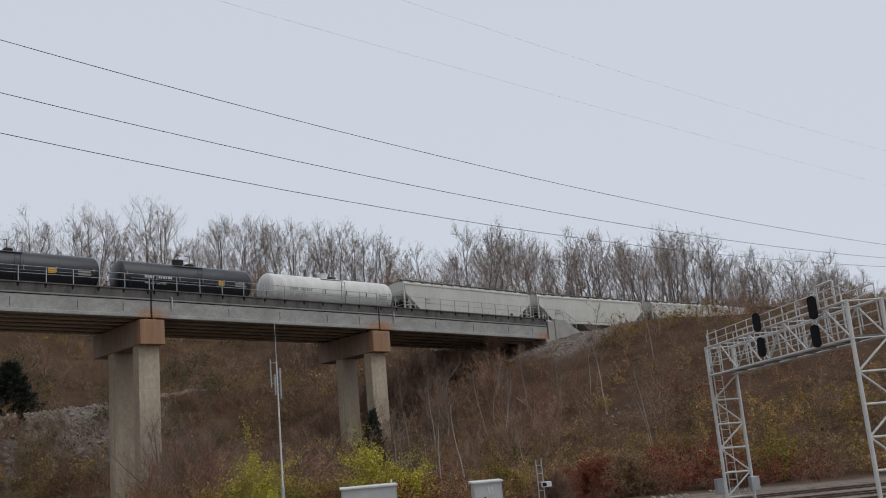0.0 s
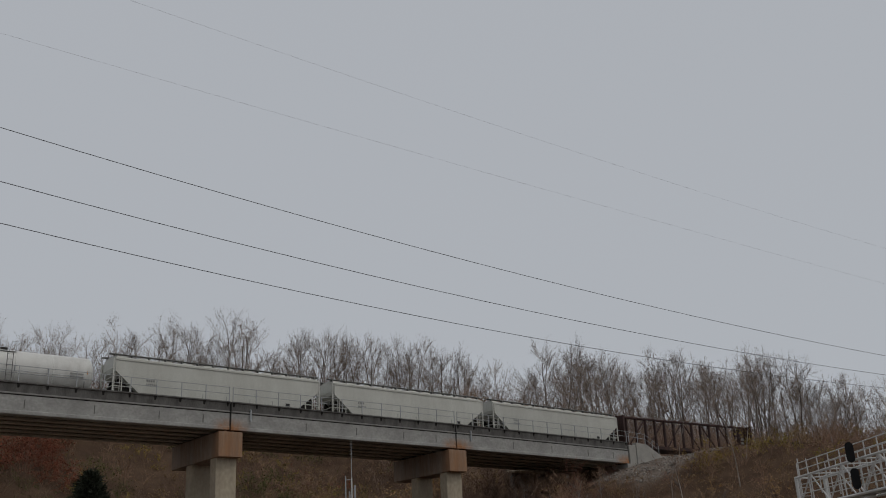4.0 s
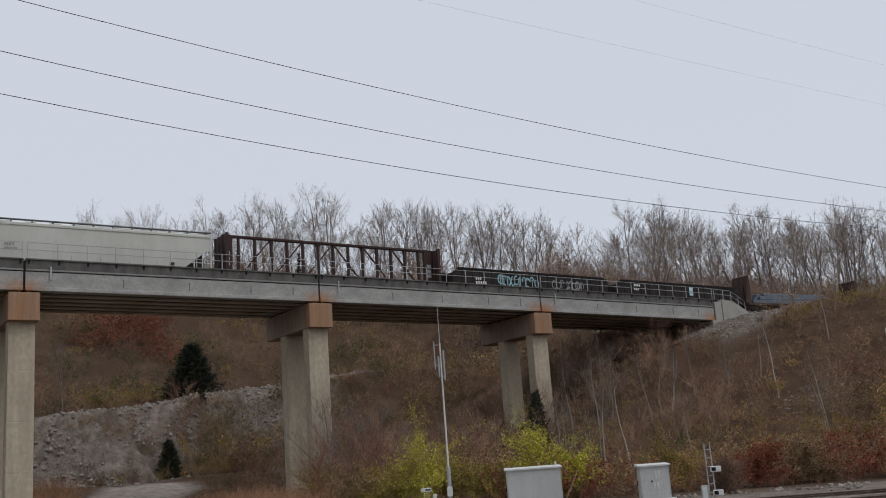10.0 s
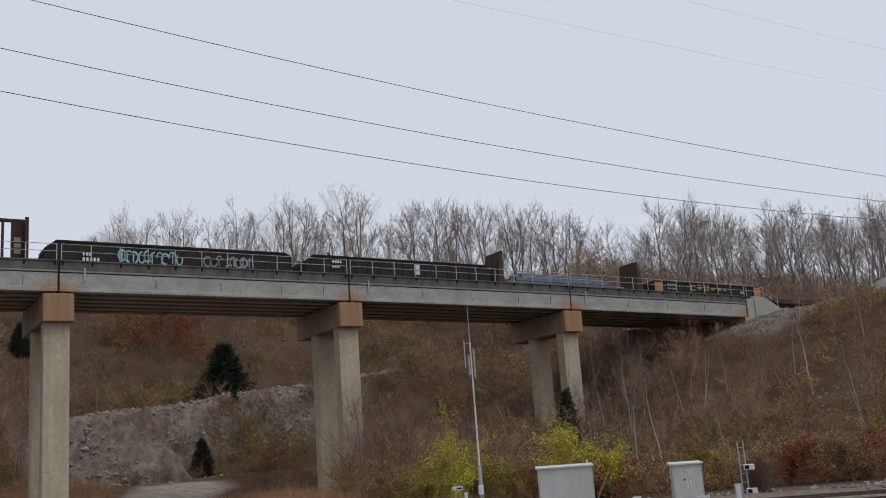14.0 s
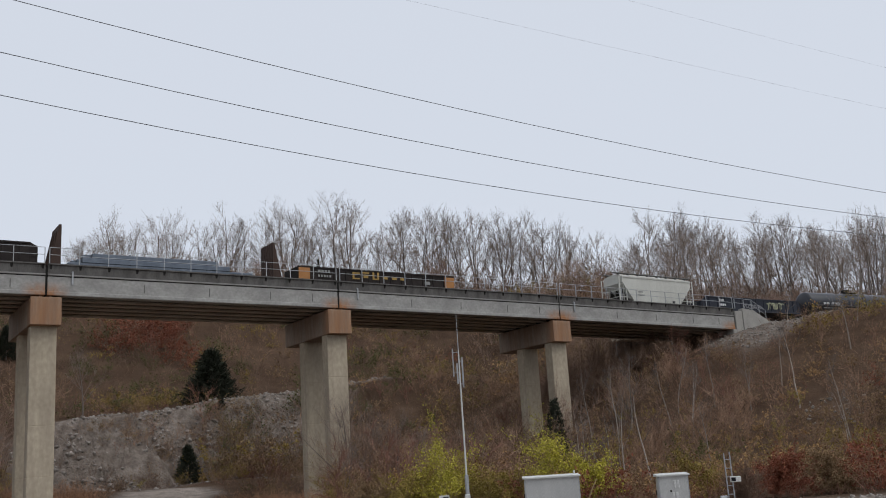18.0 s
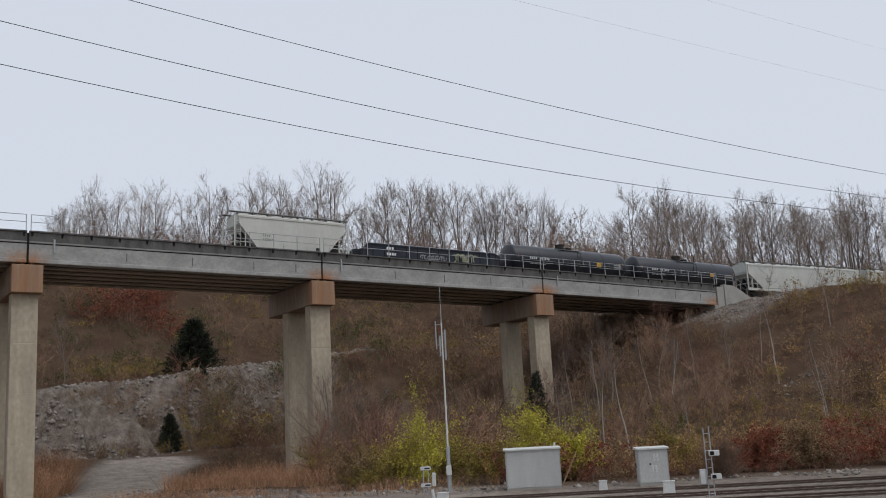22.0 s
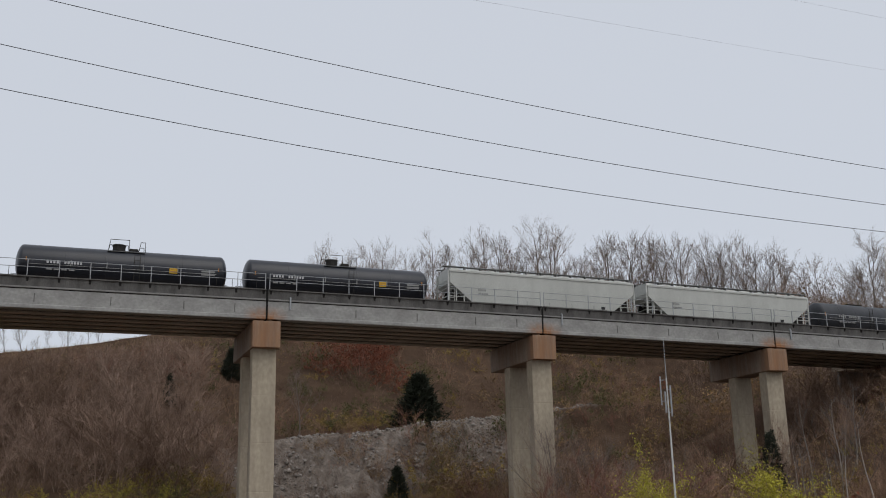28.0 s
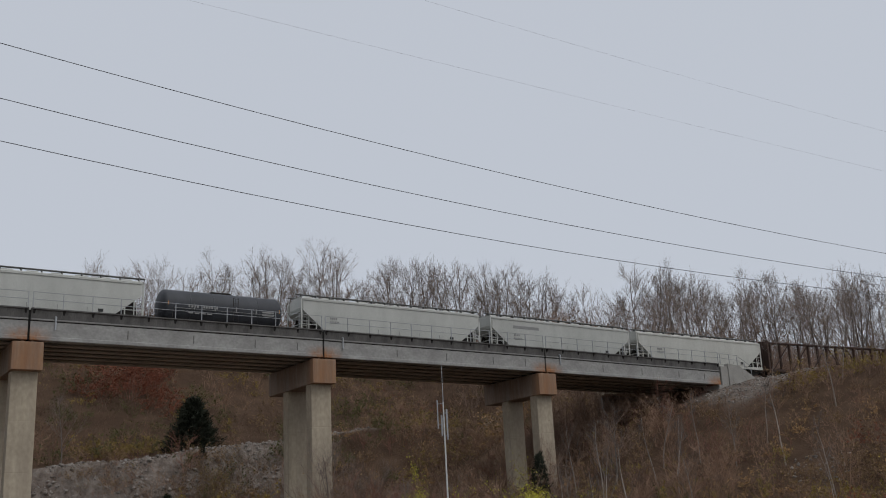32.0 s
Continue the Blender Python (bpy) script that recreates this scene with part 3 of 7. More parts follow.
# ---- railway tracks ----
def track(name, pts, label, ballast=True, ties=True, y_lift=0.0):
    """A track through points (x, y, rail-top z) with a stone bed."""
    tr = thing(name, label, "railway track", kind="structure")
    P = [Vector(p) for p in pts]
    side = []
    for i, p in enumerate(P):
        d = (P[min(i + 1, len(P) - 1)] - P[max(i - 1, 0)]).normalized()
        side.append(Vector((d.y, -d.x, 0)).normalized())
    for s in (-1, 1):
        bm = bmesh.new()
        rings = []
        for p, n in zip(P, side):
            c = p + n * 0.7525 * s
            rings.append([bm.verts.new(c + n * a + Vector((0, 0, b))) for a, b in ((-0.07, -0.17), (-0.07, -0.155), (-0.012, -0.14), (-0.012, -0.04), (-0.036, -0.03), (-0.036, 0), (0.036, 0), (0.036, -0.03), (0.012, -0.04), (0.012, -0.14), (0.07, -0.155), (0.07, -0.17))])
        for a, b in zip(rings[:-1], rings[1:]):
            for i in range(12):
                bm.faces.new((a[i], a[(i + 1) % 12], b[(i + 1) % 12], b[i]))
        part("rail", bm, RAILSTEEL, tr)
    if ballast:
        bm = bmesh.new()
        rings = [[bm.verts.new(p + n * a + Vector((0, 0, b))) for a, b in ((-2.3, -0.42), (-1.7, -0.09), (1.7, -0.09), (2.3, -0.42))] for p, n in zip(P, side)]
        for a, b in zip(rings[:-1], rings[1:]):
            for i in range(3):
                bm.faces.new((a[i], a[i + 1], b[i + 1], b[i]))
        part("ballast_bed", bm, BALLAST, tr, "bed of grey crushed stone")
    if ties:
        base = np.array([(x, y, z) for x in (-0.11, 0.11) for y in (-1.3, 1.3) for z in (-0.3, -0.075)])
        fs = np.array([(0, 1, 3, 2), (4, 6, 7, 5), (0, 4, 5, 1), (2, 3, 7, 6), (1, 5, 7, 3)])
        vv, ff, k = [], [], 0
        for i in range(len(P) - 1):
            seg = P[i + 1] - P[i]
            ln = seg.length
            d = seg.normalized()
            R = np.array([[d.x, -d.y, 0], [d.y, d.x, 0], [0, 0, 1]])
            for j in range(int(ln / 0.55)):
                c = P[i] + d * (j * 0.55 + 0.2)
                vv.append(base @ R.T + np.array(c))
                ff.append(fs + 8 * k)
                k += 1
        ob = new("sleepers", mesh_np("sleepers", np.concatenate(vv), np.concatenate(ff), TIES, 4))
        ob.parent = tr
        tagged(ob, "dark creosoted timber sleepers", kind="stuff")
    return tr


track("viaduct_track", [(x, float(track_y(x)), rail_z(x)) for x in list(range(-390, -90, 20)) + list(range(-90, 210, 6)) + list(range(210, 480, 20))], "single railway track on stone ballast over the viaduct")
U, N = Vector((0.818, -0.576, 0)), Vector((0.576, 0.818, 0))
for k, off in enumerate((47.9, 43.0, 38.7, 34.0)):
    d = 47.9 - off
    west = [(-150, 10 - d), (-100, 28 - d), (-70, 38 - d), (-45, 44.5 - d), (-25, 48 - d), (-8, 49.3 - d), (4, 48.8 - d * 1.05), (14, 46.6 - d * 1.15)]
    track("yard_track", [(x, y, 0.0) for x, y in west] + [tuple(N * off + U * s) for s in (-6, 6, 20, 40, 60, 90, 130, 200, 320)], "rusty yard track on grey stone ballast")

# ---- train ----
HOP_A = mat("cream_hopper_paint", (0.56, 0.56, 0.51), (0.47, 0.465, 0.42), 0.7, 0.55, bump=0.05, stretch=(1, 1, 0.25), jitter=0.06)
HOP_B = mat("pale_grey_hopper_paint", (0.54, 0.545, 0.505), (0.455, 0.46, 0.425), 0.6, 0.55, bump=0.05, stretch=(1, 1, 0.25), jitter=0.08)
HOPTOP = mat("roof_walk_grating", (0.16, 0.16, 0.155), (0.23, 0.23, 0.22), 3, 0.7, 0.3, bump=0.2)
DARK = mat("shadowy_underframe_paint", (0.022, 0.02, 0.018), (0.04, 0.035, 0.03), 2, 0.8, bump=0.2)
TANKB = mat("black_tank_paint", (0.011, 0.0125, 0.018), (0.018, 0.0195, 0.027), 0.5, 0.36, bump=0.02, stretch=(1, 1, 0.4), spec=0.5)
TANKG = mat("dull_grey_black_tank_paint", (0.035, 0.037, 0.042), (0.055, 0.058, 0.065), 0.5, 0.55, bump=0.03, stretch=(1, 1, 0.4))
TANKW = stained(mat("white_tank_paint", (0.66, 0.66, 0.63), (0.58, 0.57, 0.54), 0.5, 0.45, bump=0.03), (0.2, 0.18, 0.15), "X", 0.0, 9.0, (0.8, 0.8, 0.2), 0.35)
RUSTRED = mat("rust_red_car_paint", (0.056, 0.025, 0.021), (0.034, 0.02, 0.018), 1.2, 0.75, bump=0.15)
RUSTBR = mat("brown_rusted_steel", (0.07, 0.04, 0.029), (0.044, 0.03, 0.025), 1.3, 0.85, bump=0.25, stretch=(1, 1, 0.3))
GONB = mat("black_gondola_paint", (0.026, 0.022, 0.021), (0.042, 0.035, 0.032), 1.0, 0.75, bump=0.15, spec=0.12)
GONBLUE = mat("dark_blue_gondola_paint", (0.018, 0.022, 0.034), (0.03, 0.034, 0.046), 0.9, 0.65, bump=0.15)
LOAD = mat("blue_grey_steel_load", (0.10, 0.12, 0.15), (0.16, 0.185, 0.22), 1.5, 0.5, 0.4, bump=0.1, island=0.2)
ORANGE = mat("faded_orange_paint", (0.42, 0.2, 0.07), (0.34, 0.15, 0.05), 1.5, 0.7, bump=0.1)
FADEDY = mat("faded_yellow_paint", (0.42, 0.27, 0.07), (0.3, 0.19, 0.06), 3, 0.7, bump=0.0)
YELLOW = mat("yellow_sign_paint", (0.70, 0.42, 0.02), (0.6, 0.36, 0.02), 3, 0.6, bump=0.0)
WHITE = mat("white_lettering_paint", (0.7, 0.7, 0.7), (0.6, 0.6, 0.6), 5, 0.6, bump=0.0)
PALELET = mat("worn_white_lettering_paint", (0.6, 0.6, 0.6), (0.42, 0.42, 0.42), 5, 0.7, bump=0.0)
GREYLET = mat("grey_lettering_paint", (0.24, 0.24, 0.23), (0.3, 0.3, 0.29), 5, 0.7, bump=0.0)
BLACKLET = mat("black_lettering_paint", (0.03, 0.03, 0.03), (0.05, 0.05, 0.05), 5, 0.7, bump=0.0)
TEAL = mat("pale_blue_spray_paint", (0.24, 0.42, 0.47), (0.32, 0.5, 0.55), 2, 0.6, bump=0.0)
SILVER = mat("silver_spray_paint", (0.30, 0.30, 0.31), (0.16, 0.16, 0.17), 2, 0.5, bump=0.0)
LIME = mat("pale_yellow_green_spray_paint", (0.40, 0.41, 0.26), (0.22, 0.23, 0.16), 2, 0.6, bump=0.0)
REFL = mat("amber_reflector_tape", (0.55, 0.25, 0.04), (0.45, 0.2, 0.04), 5, 0.4, bump=0.0)

def truck_frame(bm):
    for y in (-0.98, 0.98):
        pr = ((-1.25, 0.4), (-1.2, 0.62), (-0.7, 0.66), (-0.35, 0.82), (0.35, 0.82), (0.7, 0.66), (1.2, 0.62), (1.25, 0.4), (0.75, 0.42), (0.35, 0.22), (-0.35, 0.22), (-0.75, 0.42))
        e = [[bm.verts.new((x, y + d, z)) for x, z in pr] for d in (-0.09, 0.09)]
        for i in range(12):
            j = (i + 1) % 12
            bm.faces.new((e[0][i], e[0][j], e[1][j], e[1][i]))
        bm.faces.new(e[0][::-1])
        bm.faces.new(e[1])
    box(bm, -0.2, 0.2, -1.0, 1.0, 0.45, 0.85)


def wheelset(bm):
    for y in (-0.75, 0.75):
        for r, a, b in ((0.46, -0.06, 0.07), (0.49, 0.07 if y < 0 else -0.09, 0.1 if y < 0 else -0.06)):
            tube(bm, (0, y + a, 0.46), (0, y + b, 0.46), r, n=16)
    tube(bm, (0, -0.95, 0.46), (0, 0.95, 0.46), 0.08)


def running_gear(car, L, inset=1.9):
    for s in (-1, 1):
        x = s * (L / 2 - inset)
        t = put("truck", "truck_frame", truck_frame, DARK, car, pose(x, 0, 0), "dark cast steel bogie")
        for d in (-0.88, 0.88):
            put("wheelset", "wheelset", wheelset, RAILSTEEL, t, pose(d, 0, 0))
        put("coupler", "coupler", lambda bm: (box(bm, -0.9, 0.0, -0.1, 0.1, 0.75, 1.0), rbox(bm, -0.02, 0.28, -0.2, 0.2, 0.7, 1.05, 0.05)), DARK, car, pose(s * (L / 2 - 0.28), 0, 0, 0, 0, 0 if s > 0 else 180))


def ladder_mesh(h):
    def build(bm):
        for x in (-0.22, 0.22):
            tube(bm, (x, 0, 0), (x, 0, h), 0.022, n=5)
        n = int(h / 0.38)
        for i in range(n):
            z = 0.2 + i * (h - 0.3) / max(1, n - 1)
            tube(bm, (-0.22, 0, z), (0.22, 0, z), 0.016, n=4)
    return build


def bars(car, name, x, y, z, rows, material, label=""):
    """Plain bars (x, width, z, height) painted on a car side, each a part of its own."""
    for a, b, c, d in rows:
        key = f"{material.name} {name} {b:.2f} {d:.2f}"
        put(name, key, lambda bm: box(bm, 0, round(b, 2), -0.004, 0.004, 0, round(d, 2)), material, car, pose(x + a, y, z + c), label)


def marks(seed, n, w, h, gap=0.28):
    r = random.Random(seed)
    return [(i * w * (1 + gap), w * r.uniform(0.75, 1.0), 0, h) for i in range(n)]


def spray(car, x, y, z, w, h, n, fill, line, seed):
    """Spray-painted letters as plain looping shapes."""
    r = random.Random(seed)
    for mat_, grow, dy, nm in ((line, 0.07, 0.0, "spray_outline"), (fill, 0.0, -0.006, "spray_fill")):
        rr = random.Random(seed)
        bm = bmesh.new()
        for i in range(n):
            cx = w * (i + 0.5) / n + rr.uniform(-0.08, 0.08)
            rad = w / n * rr.uniform(0.42, 0.6)
            a0, sweep = rr.uniform(0, 6.28), rr.uniform(3.2, 5.6)
            th = rad * rr.uniform(0.3, 0.5) + grow
            cz = h * rr.uniform(0.42, 0.58)
            pts = []
            for k in range(13):
                a = a0 + sweep * k / 12
                pts.append((cx + rad * math.cos(a), cz + h * 0.42 * math.sin(a), a))
            prev = None
            for px, pz, a in pts:
                cur = [bm.verts.new((px + s * th * 0.5 * math.cos(a), dy, pz + s * th * 0.55 * math.sin(a))) for s in (-1, 1)]
                if prev:
                    bm.faces.new((prev[0], prev[1], cur[1], cur[0]))
                prev = cur
            if rr.random() < 0.7:
                sx = cx + rr.uniform(-0.3, 0.3) * rad
                box(bm, sx - th * 0.4, sx + th * 0.4, dy - 0.002, dy + 0.002, h * 0.08, h * rr.uniform(0.7, 0.95))
        part(nm, bm, mat_, car, "", pose(x, y - 0.012, z))


def car_root(name, label, cat="freight car"):
    return thing(name, label, cat, "freight cars of the train")


def hopper(L, paint, short=False, seed=1, stripe=False, label=""):
    car = car_root("covered_hopper", label)
    lb = L / 2 - (0.75 if not short else 1.0)
    zc, cut, zt = (2.95, 2.3, 4.02) if not short else (3.35, 1.8, 4.0)
    prof = [(1.40, 1.12), (1.48, 1.2), (1.53, 1.9), (1.56, 2.7), (1.56, zc if not short else 3.35), (1.55, 3.8), (1.52, zt), (1.25, zt + 0.22), (0.7, zt + 0.36), (0.0, zt + 0.4)]
    prof = prof + [(-y, z) for y, z in prof[-2::-1]]

    def le(z):
        return lb if z >= zc else lb - cut * (zc - z) / (zc - 1.12)
    bm = bmesh.new()
    seg = 8
    rows = []
    for i in range(seg + 1):
        f = -1 + 2 * i / seg
        rows.append([bm.verts.new((f * le(z), -y, z)) for y, z in prof])
    for a, b in zip(rows[:-1], rows[1:]):
        for i in range(len(prof) - 1):
            bm.faces.new((a[i], a[i + 1], b[i + 1], b[i]))
        bm.faces.new((a[-1], a[0], b[0], b[-1]))
    n = len(prof)
    for row, flip in ((rows[0], False), (rows[-1], True)):
        for i in range(n // 2):
            q = [row[i], row[i + 1], row[n - 2 - i], row[n - 1 - i]]
            if i + 1 == n - 2 - i:
                q = q[:3] if q[1] == q[2] else q
            seen = []
            for v in q:
                if v not in seen:
                    seen.append(v)
            if len(seen) > 2:
                bm.faces.new(seen if flip else seen[::-1])
    bmesh.ops.recalc_face_normals(bm, faces=bm.faces[:])
    part("body", bm, paint, car)
    # eave band and side sill
    for y in (-1.0, 1.0):
        bm = bmesh.new()
        box(bm, -lb - 0.05, lb + 0.05, y * 1.58 - 0.03, y * 1.58 + 0.03, zt - 0.1, zt + 0.08)
        part("eave_rail", bm, paint, car)
        bm = bmesh.new()
        box(bm, -L / 2 + 0.55, L / 2 - 0.55, y * 1.5 - 0.05, y * 1.5 + 0.05, 0.82, 1.12)
        part("side_sill", bm, paint, car)
    for y in (-0.85, 0.85):
        bm = bmesh.new()
        box(bm, -L / 2 + 0.35, L / 2 - 0.35, y - 0.22, y + 0.22, zt + 0.5, zt + 0.55)
        k = int(L / 1.6)
        for i in range(k + 1):
            x = -lb + 0.1 + (2 * lb - 0.2) * i / k
            box(bm, x - 0.04, x + 0.04, y - 0.18, y + 0.18, zt + 0.22, zt + 0.5)
        part("roof_walk", bm, HOPTOP, car, "grey grated roof walk")
    k = 10 if not short else 6
    for i in range(k):
        x = -lb + lb * 2 * (i + 0.5) / k
        put("hatch", "hatch_" + paint.name, lambda bm: rbox(bm, -0.45, 0.45, -0.4, 0.4, 0, 0.16, 0.04), paint, car, pose(x, 0, zt + 0.38))
    # end cages: floor, posts and ladders
    for s in (-1, 1):
        xe = s * (L / 2 - 0.6)
        bm = bmesh.new()
        box(bm, min(xe, xe - s * 2.4), max(xe, xe - s * 2.4), -1.45, 1.45, 0.95, 1.08)
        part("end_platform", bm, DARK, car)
        # dark webs added so the hollow below the slope sheet reads as shaded
        for y in (-0.9, 0.0, 0.9):
            bm = bmesh.new()
            pr = [(le(1.12) - 0.1, 1.1), (lb - 0.25, 1.1), (lb - 0.25, 1.9), (lb - 0.55, zc - 0.12), (le(zc - 0.3) - 0.15, zc - 0.12)]
            e = [[bm.verts.new((s * px, y + d, pz)) for px, pz in pr] for d in (-0.03, 0.03)]
            for i in range(5):
                j = (i + 1) % 5
                bm.faces.new((e[0][i], e[0][j], e[1][j], e[1][i]))
            bm.faces.new(e[0][::-1])
            bm.faces.new(e[1])
            bmesh.ops.recalc_face_normals(bm, faces=bm.faces[:])
            part("shear_plate", bm, DARK, car, "dark web plate filling the shaded hollow under the slope sheet")
        for y in (-1.46, 1.46):
            bm = bmesh.new()
            box(bm, xe - 0.05, xe + 0.05, y - 0.05, y + 0.05, 0.9, zt + 0.02)
            for d in ((0.75, 1.5) if not short else (1.0,)):
                box(bm, xe - s * d - 0.04, xe - s * d + 0.04, y - 0.04, y + 0.04, 0.95, zc - (d - 0.2) * 0.75)
            box(bm, min(xe, xe - s * 2.2), max(xe, xe - s * 2.2), y - 0.025, y + 0.025, 1.68, 1.74)
            part("end_post", bm, paint, car)
            put("ladder", "ladder3", ladder_mesh(3.1), paint, car, pose(xe - s * 0.32, y * 1.03, 0.95))
        bm = bmesh.new()
        for i in range(3):
            box(bm, xe - 0.03, xe + 0.03, -1.46, 1.46, 1.7 + i * 0.75, 1.76 + i * 0.75)
        part("end_rail", bm, paint, car)
    nb = 3 if not short else 2
    for i in range(nb):
        x = (i - (nb - 1) / 2) * (2 * lb - 5.0) / nb
        bm = bmesh.new()
        v0 = [bm.verts.new((x + a * 1.9, b * 1.3, 1.15)) for a, b in ((-1, -1), (1, -1), (1, 1), (-1, 1))]
        v1 = [bm.verts.new((x + a * 0.5, b * 0.7, 0.35)) for a, b in ((-1, -1), (1, -1), (1, 1), (-1, 1))]
        for i2 in range(4):
            j = (i2 + 1) % 4
            bm.faces.new((v0[i2], v1[i2], v1[j], v0[j]))
        bm.faces.new(v1)
        part("discharge_bay", bm, paint, car)
    x0 = -lb + cut + 0.4
    rows_ = marks(seed, 4, 0.15, 0.19) + [(a, b, -0.34, 0.17) for a, b, c, d in marks(seed + 1, 6, 0.13, 0.16)]
    bars(car, "lettering_bar", x0, -1.575, 2.3, rows_, GREYLET)
    bars(car, "data_panel", lb - cut - 1.2, -1.54, 1.35, [(0, 0.42, 0, 0.26)], BLACKLET)
    bars(car, "side_tick", -lb * 0.2, -1.56, 1.3, [(i * 2.3, 0.05, 0, 0.38) for i in range(4)], GREYLET)
    if stripe:
        bars(car, "logo_band", -lb + 2.6, -1.575, 3.1, [(0, 3.4, 0, 0.3)], GREYLET, "faded grey logo band")
    running_gear(car, L, 2.0)
    return car


def tank(L, paint, r=1.5, seed=1, yellow=True, label="", dome=True):
    car = car_root("tank_car", label)
    cz = 4.05 - r if r < 1.6 else 2.55
    hb = L / 2 - 0.8
    rim = [(-hb + 0.55 * (1 - math.cos(math.pi / 2 * i / 8)), r * max(0.02, math.sin(math.pi / 2 * i / 8))) for i in range(9)]
    body = rim + [(-hb * 0.33, r), (0, r + 0.0), (hb * 0.33, r)] + [(-x, rr) for x, rr in rim[::-1]]
    bm = bmesh.new()
    revolve(bm, body, 32)
    smooth(part("tank_shell", bm, paint, car, m=pose(0, 0, cz)))
    for fx in (-0.55, -0.18, 0.18, 0.55):
        bm = bmesh.new()
        revolve(bm, [(-0.05, r + 0.006), (-0.04, r + 0.014), (0.04, r + 0.014), (0.05, r + 0.006)], 32)
        part("weld_band", bm, paint, car, m=pose(fx * hb, 0, cz))
    # manway, fittings and platform
    zt = cz + r
    if dome:
        bm = bmesh.new()
        tube(bm, (-0.5, 0, zt - 0.1), (-0.5, 0, zt + 0.38), 0.5, n=16)
        tube(bm, (-0.5, 0, zt + 0.38), (-0.5, 0, zt + 0.46), 0.55, n=16)
        part("manway", bm, DARK if paint is not TANKW else paint, car)
        bm = bmesh.new()
        rbox(bm, 0.3, 1.0, -0.3, 0.3, zt - 0.06, zt + 0.2, 0.04)
        part("valve_box", bm, DARK, car)
        for y in (-0.9, 0.9):
            bm = bmesh.new()
            pts = [(-1.35, y, zt - 0.25), (-1.2, y, zt + 0.72), (0.25, y, zt + 0.72), (0.25, y, zt - 0.2)]
            for a, b in zip(pts[:-1], pts[1:]):
                tube(bm, a, b, 0.025, n=5)
            pts = [(1.0, y, zt - 0.2), (1.15, y, zt + 0.6), (1.5, y, zt + 0.6), (1.5, y, zt - 0.2)]
            for a, b in zip(pts[:-1], pts[1:]):
                tube(bm, a, b, 0.025, n=5)
            part("platform_rail", bm, GALV if paint is TANKW else DARK, car)
        bm = bmesh.new()
        box(bm, -1.4, 1.5, -1.05, 1.05, zt - 0.3, zt - 0.26)
        part("top_platform", bm, HOPTOP, car)
    else:
        bm = bmesh.new()
        rbox(bm, -1.0, 0.9, -0.4, 0.4, zt - 0.08, zt + 0.1, 0.04)
        part("valve_box", bm, DARK, car)
    put("ladder", "ladder_tank", ladder_mesh(2.4), DARK, car, pose(0.9, -r - 0.08, 1.1))
    # sill, side walkway and grab rails
    bm = bmesh.new()
    box(bm, -L / 2 + 0.4, L / 2 - 0.4, -0.35, 0.35, 0.75, 1.1)
    part("centre_sill", bm, DARK, car)
    for s in (-1, 1):
        bm = bmesh.new()
        box(bm, s * (L / 2 - 1.1) - 0.7, s * (L / 2 - 1.1) + 0.7, -1.45, 1.45, 0.95, 1.05)
        for y in (-1.42, 1.42):
            for d in (-0.65, 0.65):
                tube(bm, (s * (L / 2 - 1.1) + d, y, 1.05), (s * (L / 2 - 1.1) + d, y, 2.0), 0.022, n=5)
            tube(bm, (s * (L / 2 - 1.1) - 0.65, y, 2.0), (s * (L / 2 - 1.1) + 0.65, y, 2.0), 0.022, n=5)
        part("end_platform", bm, DARK, car)
        for y in (-1, 1):
            bm = bmesh.new()
            box(bm, s * hb * 0.9 - 0.03, s * hb * 0.9 + 0.03, y * (r + 0.01) - 0.01, y * (r + 0.01) + 0.01, cz - 0.1, cz + 0.2)
            part("reflector", bm, REFL, car)
    for y in (-1, 1):
        bm = bmesh.new()
        tube(bm, (-hb + 1, y * (r + 0.12), cz - 0.35), (hb - 1, y * (r + 0.12), cz - 0.35), 0.022, n=5)
        for fx in (-0.5, -0.17, 0.17, 0.5):
            box(bm, fx * hb - 0.03, fx * hb + 0.03, y * (r + 0.07) - 0.07, y * (r + 0.07) + 0.07, cz - 0.38, cz + 0.1)
        part("grab_rail", bm, GREYLET if paint is not TANKW else GALV, car)
    let = PALELET if paint is TANKB else GREYLET
    yy = -math.sqrt(max(0.01, r * r - 0.2 ** 2)) - 0.02
    rows_ = marks(seed, 4, 0.19, 0.25) + [(a + 1.3, b, c, d) for a, b, c, d in marks(seed + 3, 6, 0.18, 0.25)]
    bars(car, "lettering_bar", -hb + 2.3, yy, cz - 0.2, rows_, let)
    bars(car, "data_panel", -hb + 2.3, yy + 0.02, cz - 0.72, [(i * 0.55, 0.42, 0, 0.1) for i in range(4)], GREYLET)
    bars(car, "data_panel", hb - 2.2, yy, cz - 0.45, [(0, 1.1, 0.26, 0.14), (0, 1.1, 0, 0.18)], GREYLET)
    if yellow:
        bars(car, "placard", hb * 0.42, yy, cz - 0.5, [(0, 0.62, 0.06, 0.44)], YELLOW, "square yellow placard")
        bars(car, "placard_print", hb * 0.42, yy - 0.012, cz - 0.5, [(0.08, 0.46, 0.34, 0.05), (0.08, 0.46, 0.2, 0.05)], ORANGE)
    running_gear(car, L, 1.75)
    return car


